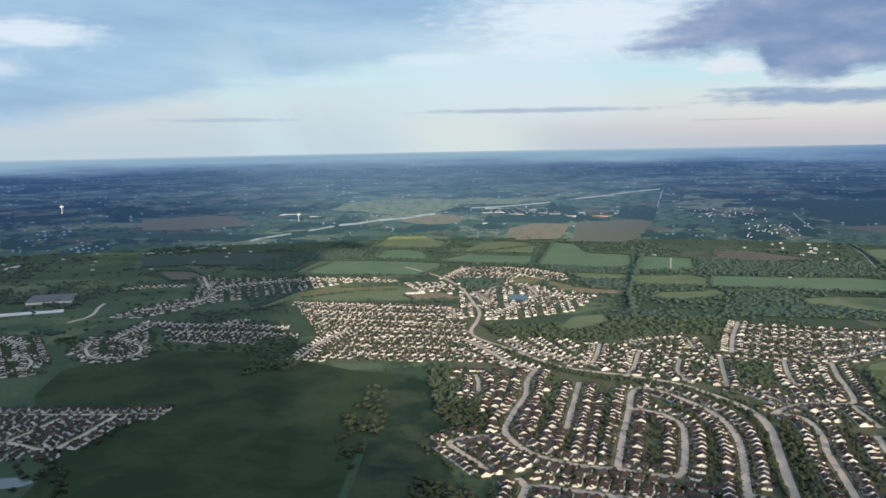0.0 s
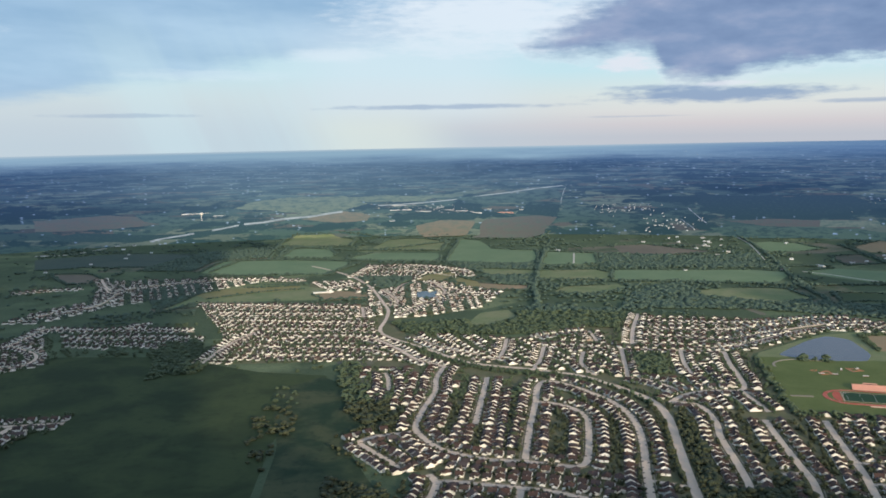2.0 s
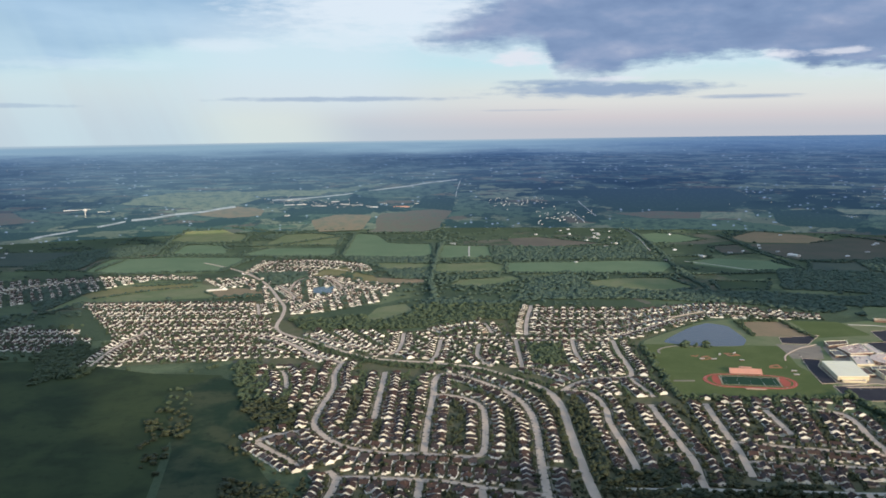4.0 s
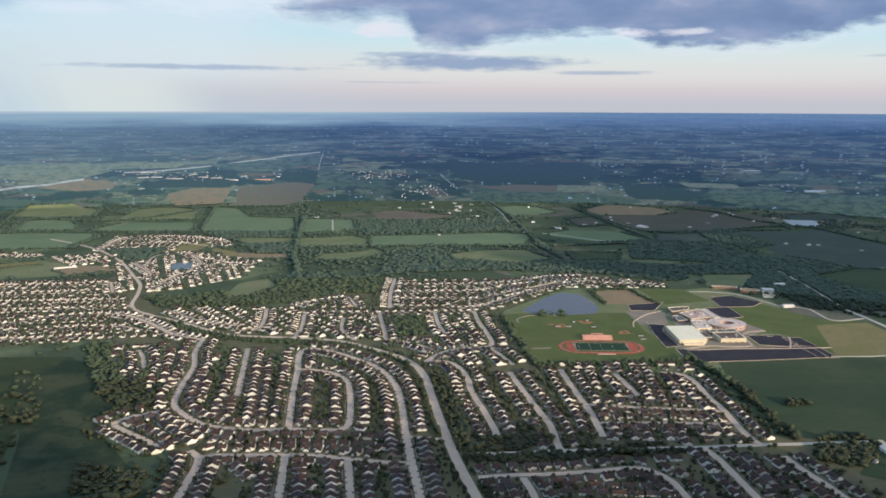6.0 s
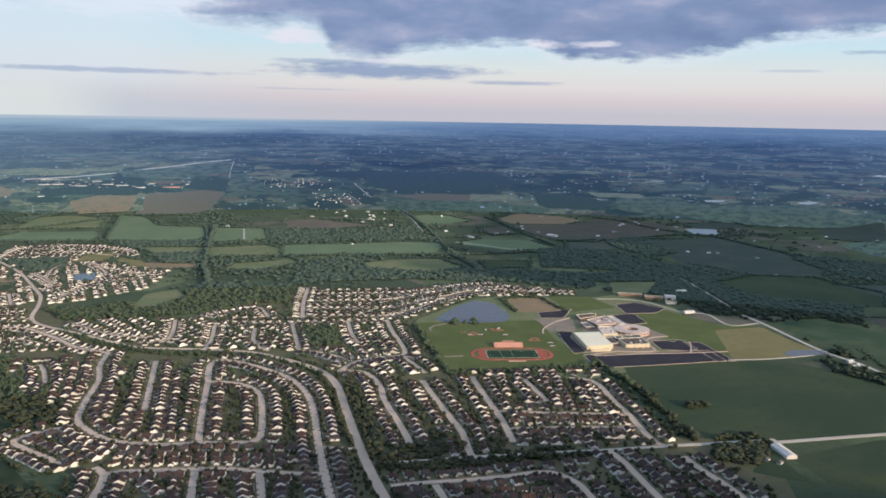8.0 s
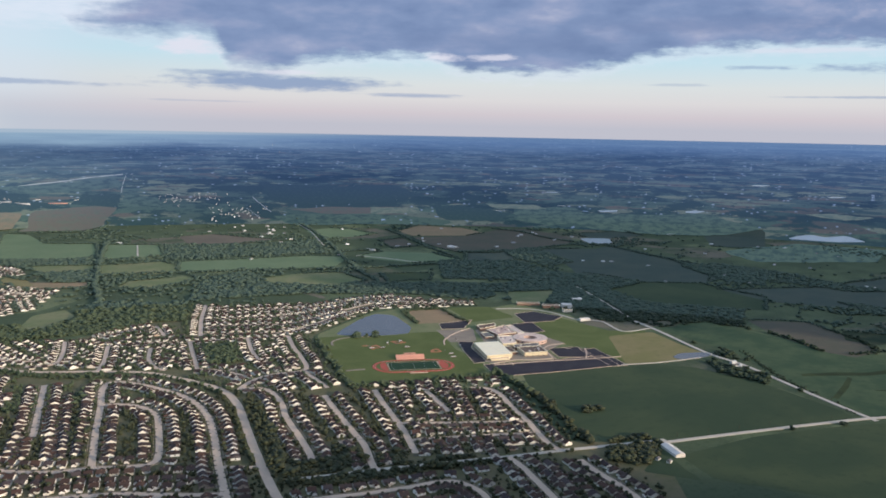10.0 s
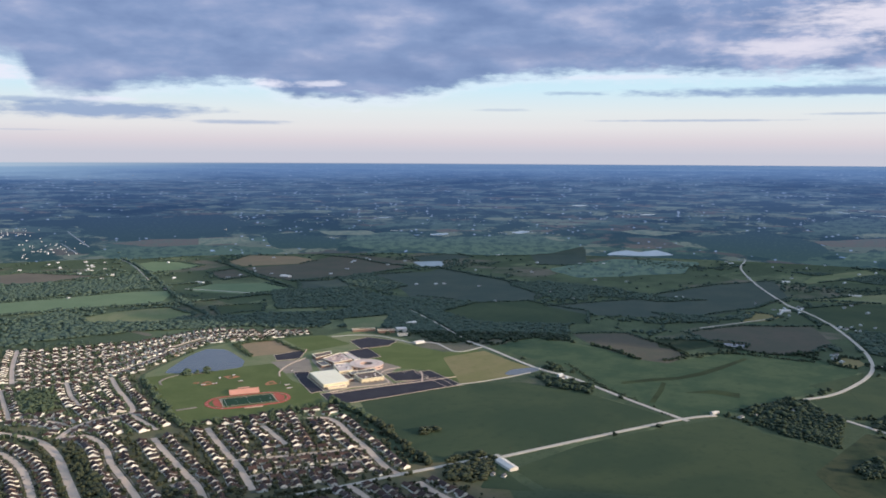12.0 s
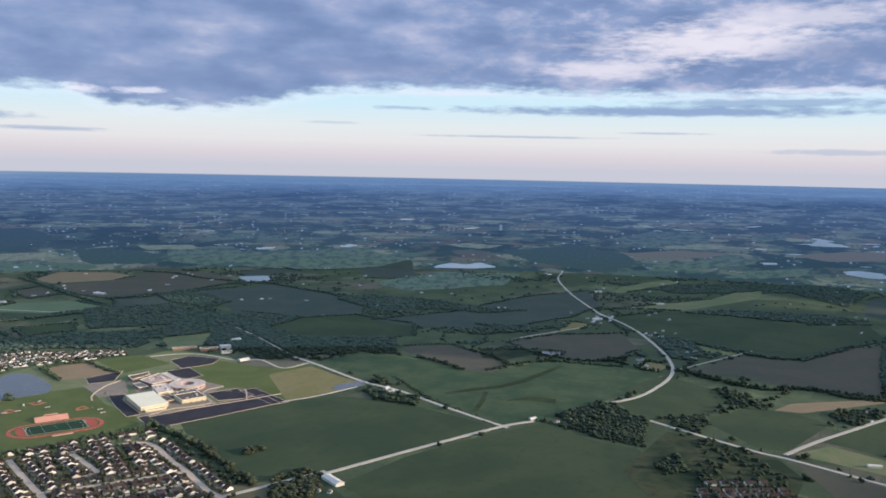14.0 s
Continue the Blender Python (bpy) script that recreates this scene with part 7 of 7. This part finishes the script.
def build_stadium():
    c, u = Vector((936, 1374)), Vector((0.917, -0.398))
    v = Vector((0.398, 0.917))
    at = lambda a, b: tuple(c + u * a + v * b)  # noqa: E731

    def oval(half, r, n=24):
        pts = []
        for k in range(n + 1):
            a = -math.pi / 2 + math.pi * k / n
            pts.append(at(half + r * math.cos(a), r * math.sin(a)))
        for k in range(n + 1):
            a = math.pi / 2 + math.pi * k / n
            pts.append(at(-half + r * math.cos(a), r * math.sin(a)))
        return pts

    root = thing("running_track", "red running track round a dark green football field", "running track")
    flat_part("track", oval(42, 45), 0.62, "track_red", root)
    flat_part("infield", oval(42, 37.2), 0.70, "lawn", root)
    flat_part("end_apron", [at(56, -30), at(68, -26), at(76, 0), at(68, 26), at(56, 30)], 0.74, "track_red", root)
    flat_part("end_apron", [at(-56, -30), at(-64, -28), at(-70, -14), at(-70, 14), at(-64, 28), at(-56, 30)], 0.74, "track_red", root)
    flat_part("turf", [at(-52, -26), at(52, -26), at(52, 26), at(-52, 26)], 0.78, "turf", root, "dark artificial turf field")
    for a in (-46, -23, 0, 23, 46):
        flat_part("yard_line", [at(a - 0.12, -25), at(a + 0.12, -25), at(a + 0.12, 25), at(a - 0.12, 25)], 0.82, "paint", root)
    for s in (1, -1):
        flat_part("end_line", [at(s * 53, -29), at(s * 54.4, -29), at(s * 54.4, 29), at(s * 53, 29)], 0.82, "bleacher", root)
        flat_part("side_line", [at(-54, s * 27.5 - 0.5), at(54, s * 27.5 - 0.5), at(54, s * 27.5 + 0.5), at(-54, s * 27.5 + 0.5)], 0.84, "bleacher", root)
    for r in (39.5, 42.5):
        pts_o, pts_i = oval(42, r + 0.08), oval(42, r - 0.08)
        s = Shape()
        m = len(pts_o)
        s.add([(*p, 0.66) for p in pts_o] + [(*p, 0.66) for p in pts_i], [(i, (i + 1) % m, m + (i + 1) % m, m + i) for i in range(m)])
        part("lane_line", s.mesh("lane_line", M["paint"]), root)
    for s in (1, -1):
        post = Shape().box(-0.15, 0.15, -0.15, 0.15, 0, 3.2).box(-0.1, 0.1, -3, 3, 3.0, 3.25).box(-0.1, 0.1, -3, -2.8, 3.2, 9).box(-0.1, 0.1, 2.8, 3, 3.2, 9)
        o = part("goal_post", post.mesh("goal_post", M["paint"]), root)
        p = at(s * 53, 0)
        o.matrix_basis = pose(*p, 0.7, 0, 0, math.degrees(math.atan2(u.y, u.x)))

    def stand(name, label, b, length, rows, rise, back):
        root = thing(name, label, "grandstand")
        p = at(2, b)
        root.matrix_basis = pose(*p, 0, 0, 0, math.degrees(math.atan2(u.y, u.x)))
        for k in range(rows):
            y0 = back * (k * 0.95)
            s = Shape().box(-length / 2, length / 2, min(y0, y0 + back * 0.95), max(y0, y0 + back * 0.95), 0 if k % 3 == 0 else 0.4, 0.8 + rise * k)
            part("bench", s.mesh("bench", M["pink_roof" if name == "grandstand" else "bleacher"]), root)
        for x in np.linspace(-length / 2, length / 2, 7):
            y1 = back * rows * 0.95
            part("back_post", Shape().box(x - 0.15, x + 0.15, min(y1, y1 + 0.3 * back), max(y1, y1 + 0.3 * back), 0, 0.8 + rise * rows + 1).mesh("back_post", M["grey_roof"]), root)
        if name == "grandstand":
            y1 = rows * 0.95
            part("press_box", Shape().box(-12, 12, y1, y1 + 3.5, 5.5, 10.5).mesh("press_box", M["pink_roof"]), root, "salmon press box above the seats")
            part("press_box_window", Shape().box(-11, 11, y1 - 0.12, y1 + 0.1, 7.6, 9.2).mesh("press_box_window", M["glass"]), root)

    stand("grandstand", "salmon-coloured grandstand with press box beside the track", 50, 62, 14, 0.55, 1)
    stand("bleachers", "low metal bleachers beside the track", -50, 36, 5, 0.45, -1)


build_stadium()


def build_diamond(x, y, r, turn):
    root = thing("baseball_diamond", "reddish clay baseball infield on the lawn", "baseball field")
    a0 = radians(turn)
    fan = [(x, y)] + [(x + r * math.cos(a0 + a), y + r * math.sin(a0 + a)) for a in np.linspace(-0.8, 0.8, 12)]
    flat_part("infield", fan, 0.56, "clay", root)
    mid = (x + r * 0.55 * math.cos(a0), y + r * 0.55 * math.sin(a0))
    flat_part("grass_square", [(mid[0] + r * 0.28 * math.cos(a0 + k * math.pi / 2), mid[1] + r * 0.28 * math.sin(a0 + k * math.pi / 2)) for k in range(4)], 0.60, "lawn", root)
    back = Shape()
    for a in np.linspace(2.4, 3.9, 7):
        back.box(-0.1 + 7 * math.cos(a), 0.1 + 7 * math.cos(a), -0.1 + 7 * math.sin(a), 0.1 + 7 * math.sin(a), 0, 5)
    o = part("backstop", back.mesh("backstop", M["grey_roof"]), root)
    o.matrix_basis = pose(x, y, 0, 0, 0, turn)


for x, y, r, turn in ((955, 1535, 26, 135), (1000, 1545, 26, 45), (1052, 1436, 26, 120), (930, 1560, 12, 90)):
    build_diamond(x, y, r, turn)


def strip(name, label, category, pts, width, z, mat):
    line = smooth_line(pts, 6.0)
    v, f = ribbon(line, width, z, z + 0.1)
    return tagged(new(name, fast_mesh(name, v, f, [M[mat]])), label, category, kind="structure")


strip("outfield_track", "pale curved warning track of the ball field", "path", [(868, 1606), (878, 1632), (904, 1650), (942, 1653), (999, 1621)], 5, 0.56, "gravel")
strip("jump_runway", "pale long jump runway on the lawn", "path", [(797, 1416), (836, 1405)], 7, 0.56, "gravel")
KERBS = [[(1085, 1290), (1180, 1262), (1290, 1222), (1372, 1196)], [(1085, 1300), (1150, 1296), (1172, 1284), (1226, 1266), (1244, 1290)],
         [(1244, 1290), (1262, 1330), (1300, 1352), (1340, 1345)], [(1290, 1222), (1330, 1262), (1352, 1290)], [(1090, 1480), (1120, 1520), (1180, 1560), (1240, 1580)]]
for pts in KERBS:
    strip("pavement", "pale concrete kerb walk beside the school lots", "pavement", pts, 3.2, 0.95, "concrete")

for poly, what in FIELDS:
    if what == "asphalt":
        for a, b in zip(poly, np.roll(poly, -1, 0)):
            strip("kerb", "thin pale kerb along the parking lot", "kerb", [tuple(a), tuple(b)], 0.9, 0.7, "concrete")


def dugout(x, y, turn):
    root = thing("dugout", "small white shelter beside the ball field", "shelter", "shelters on the school lawn")
    root.matrix_basis = pose(x, y, 0, 0, 0, turn)
    part("wall", Shape().box(-5, 5, 1.2, 1.5, 0, 2.4).box(-5, -4.7, -1.5, 1.2, 0, 2.4).box(4.7, 5, -1.5, 1.2, 0, 2.4).mesh("wall", M["brick"]), root)
    part("roof", Shape().box(-5.4, 5.4, -1.9, 1.8, 2.4, 2.7).mesh("roof", M["white_roof"]), root)


for x, y, turn in ((930, 1538, -20), (953, 1529, -20), (1004, 1506, -20), (1058, 1408, -20), (1047, 1384, -20), (985, 1560, 60), (1020, 1560, 30)):
    dugout(x, y, turn)


# ---- parked cars ----
def car_template(color_key, label):
    root = thing("car", label, "car", "cars parked at the school")
    part("body", Shape().box(-2.2, 2.2, -0.9, 0.9, 0.35, 0.95).mesh("body", M[color_key]), root)
    part("cabin", Shape().add([(-1.5, -0.8, 0.95), (1.1, -0.8, 0.95), (1.1, 0.8, 0.95), (-1.5, 0.8, 0.95), (-1.0, -0.65, 1.5), (0.5, -0.65, 1.5), (0.5, 0.65, 1.5), (-1.0, 0.65, 1.5)], [(0, 1, 5, 4), (1, 2, 6, 5), (2, 3, 7, 6), (3, 0, 4, 7), (4, 5, 6, 7)]).mesh("cabin", M["glass"]), root)
    for x in (-1.4, 1.4):
        for y in (-0.85, 0.85):
            s = Shape().prism([(x + 0.34 * math.cos(a), 0.34 + 0.34 * math.sin(a)) for a in np.linspace(0, 2 * math.pi, 10, endpoint=False)], y - 0.12, y + 0.12, "y")
            part("wheel", s.mesh("wheel", M["asphalt"]), root)
    return root


def park_cars():
    d = random.Random(8)
    kinds = [car_template("white_roof", "white car parked on the school lot"), car_template("brick", "red-brown car parked on the school lot"), car_template("grey_roof", "dark grey car parked on the school lot")]
    used = set()
    rows = [((1100, 1278), (1165, 1258)), ((1270, 1330), (1330, 1300)), ((1110, 1440), (1150, 1520)), ((1520, 1660), (1545, 1620))]
    for a, b in rows:
        n = int(math.dist(a, b) / 4.5)
        for i in range(n):
            if d.random() < 0.55:
                continue
            p = Vector(a).lerp(Vector(b), i / n)
            k = d.choice((0, 0, 1, 2))
            m = pose(p.x, p.y, 0.42, 0, 0, math.degrees(math.atan2(b[1] - a[1], b[0] - a[0])) + 90)
            if k in used:
                copy_thing(kinds[k], m)
            else:
                kinds[k].matrix_basis = m
                used.add(k)
    for k in range(3):
        if k not in used:
            kinds[k].matrix_basis = pose(1120 + 6 * k, 1272 - 2 * k, 0.42, 0, 0, 60)


park_cars()


# ---- the greenhouse barn beside the lane ----
def build_barn():
    root = thing("barn", "long white farm shed at the end of the lane", "barn")
    root.matrix_basis = pose(1023, 760, 0, 0, 0, 70)
    part("wall", Shape().prism([(-8, 0), (8, 0), (8, 4.5), (0, 7), (-8, 4.5)], -23, 23).mesh("wall", M["white_roof"]), root)
    part("roof", Shape().prism([(-8.6, 4.3), (0, 7.0), (8.6, 4.3), (8.6, 4.6), (0, 7.35), (-8.6, 4.6)], -23.5, 23.5).mesh("roof", M["white_roof"]), root)
    for x in (-15, 0, 15):
        part("door", Shape().box(x - 2, x + 2, -8.12, -7.95, 0, 3.6).mesh("door", M["grey_roof"]), root)
    for x, y, l in ((985, 735, 5), (978, 752, 4), (990, 770, 4)):
        s = thing("shed", "small white shed beside the farm barn", "shed", "farm sheds by the lane")
        s.matrix_basis = pose(x, y, 0, 0, 0, 20)
        part("wall", Shape().box(-l, l, -3, 3, 0, 3).mesh("wall", M["white_roof"]), s)
        part("roof", Shape().prism([(-3.4, 3), (3.4, 3), (0, 4.6)], -l - 0.4, l + 0.4).mesh("roof", M["grey_roof"]), s)


build_barn()


def pole(x, y):
    root = thing("utility_pole", "thin pale utility pole beside the country road", "utility pole", "poles along the lane")
    root.matrix_basis = pose(x, y, 0)
    part("shaft", Shape().prism([(0.2 * math.cos(a), 0.2 * math.sin(a)) for a in np.linspace(0, 6.28, 7)[:-1]], 0, 11).mesh("shaft", M["bark"]), root).matrix_basis = pose(0, 0, 0, 0, -90, 0)
    part("crossarm", Shape().box(-1.2, 1.2, -0.1, 0.1, 10.0, 10.25).mesh("crossarm", M["bark"]), root)


for line, width, houses in ROADS:
    if not houses and width == 9 and 900 < line[0][0] < 2500 and line[0][1] < 1300:
        for x, y in line[3::6]:
            if math.hypot(x, y) < 2100:
                pole(x + 5, y + 8)


# ---- unseen clouds, added behind the camera to shade the country to the left and far off ----
def build_clouds():
    # ground meant to stay sunny; the added clouds shade most of the rest
    lit = np.array([(-230, 1200), (-520, 2250), (-520, 2700), (-560, 3500), (-300, 4800), (900, 4800), (1100, 3300), (1300, 2400), (1480, 1880), (1640, 1640), (1580, 1330), (1850, 1320), (2120, 830), (2120, 560), (2250, -50), (1900, -300), (1300, -100), (1080, 350), (1020, 680), (860, 850), (600, 930), (380, 1030)], float)
    height = 1150.0
    shift = toward * (height / toward.z)
    rng = np.random.default_rng(12)
    V, F, n = [], [], 0
    for tx in np.arange(-3600, 4700, 85.0):
        for ty in np.arange(-300, 4700, 85.0):
            if math.hypot(tx, ty) > 4700:
                continue
            sway = 60 if math.hypot(tx, ty) < 1500 else 170
            wx = tx + sway * noise.noise((tx / 500, ty / 500, 1.0))
            wy = ty + sway * noise.noise((tx / 500, ty / 500, 7.0))
            patch = noise.noise((tx / 800, ty / 420, 4.0))
            if (inside(lit, wx, wy) and (math.hypot(tx, ty) < 3150 or tx < 1150 or patch < 0.12)) or patch > (0.34 if tx > 500 else 0.45):
                continue
            if math.hypot(tx, ty) < 1400 and tx > -100 and noise.noise((tx / 170, ty / 170, 2.0)) < (-0.06 if ty < 930 and tx < 1060 else 0.42):
                continue
            if math.hypot(tx, ty) > 2700 and -450 < tx < 0.62 * ty:
                continue
            s = rng.uniform(62, 88)
            p = np.array((tx, ty, 0)) + np.array(shift) + rng.uniform(-25, 25, 3)
            V.append(ICO * s * (1 + rng.uniform(-0.15, 0.2, (12, 1))) * (1, 1, 0.55) + p)
            F.append(ICO_F + n)
            n += 12
    me = fast_mesh("cloud", np.concatenate(V), np.concatenate(F), [M["cloud"]], smooth=True)
    tagged(new("cloud", me), "ragged grey evening cloud bank out of view, added to shade the country", "cloud", kind="stuff")


M["cloud"] = two_scale("cloud_vapour", (0.8, 0.8, 0.82), (0.72, 0.73, 0.77), (0.62, 0.64, 0.7), 0.003, 0.02)
build_clouds()
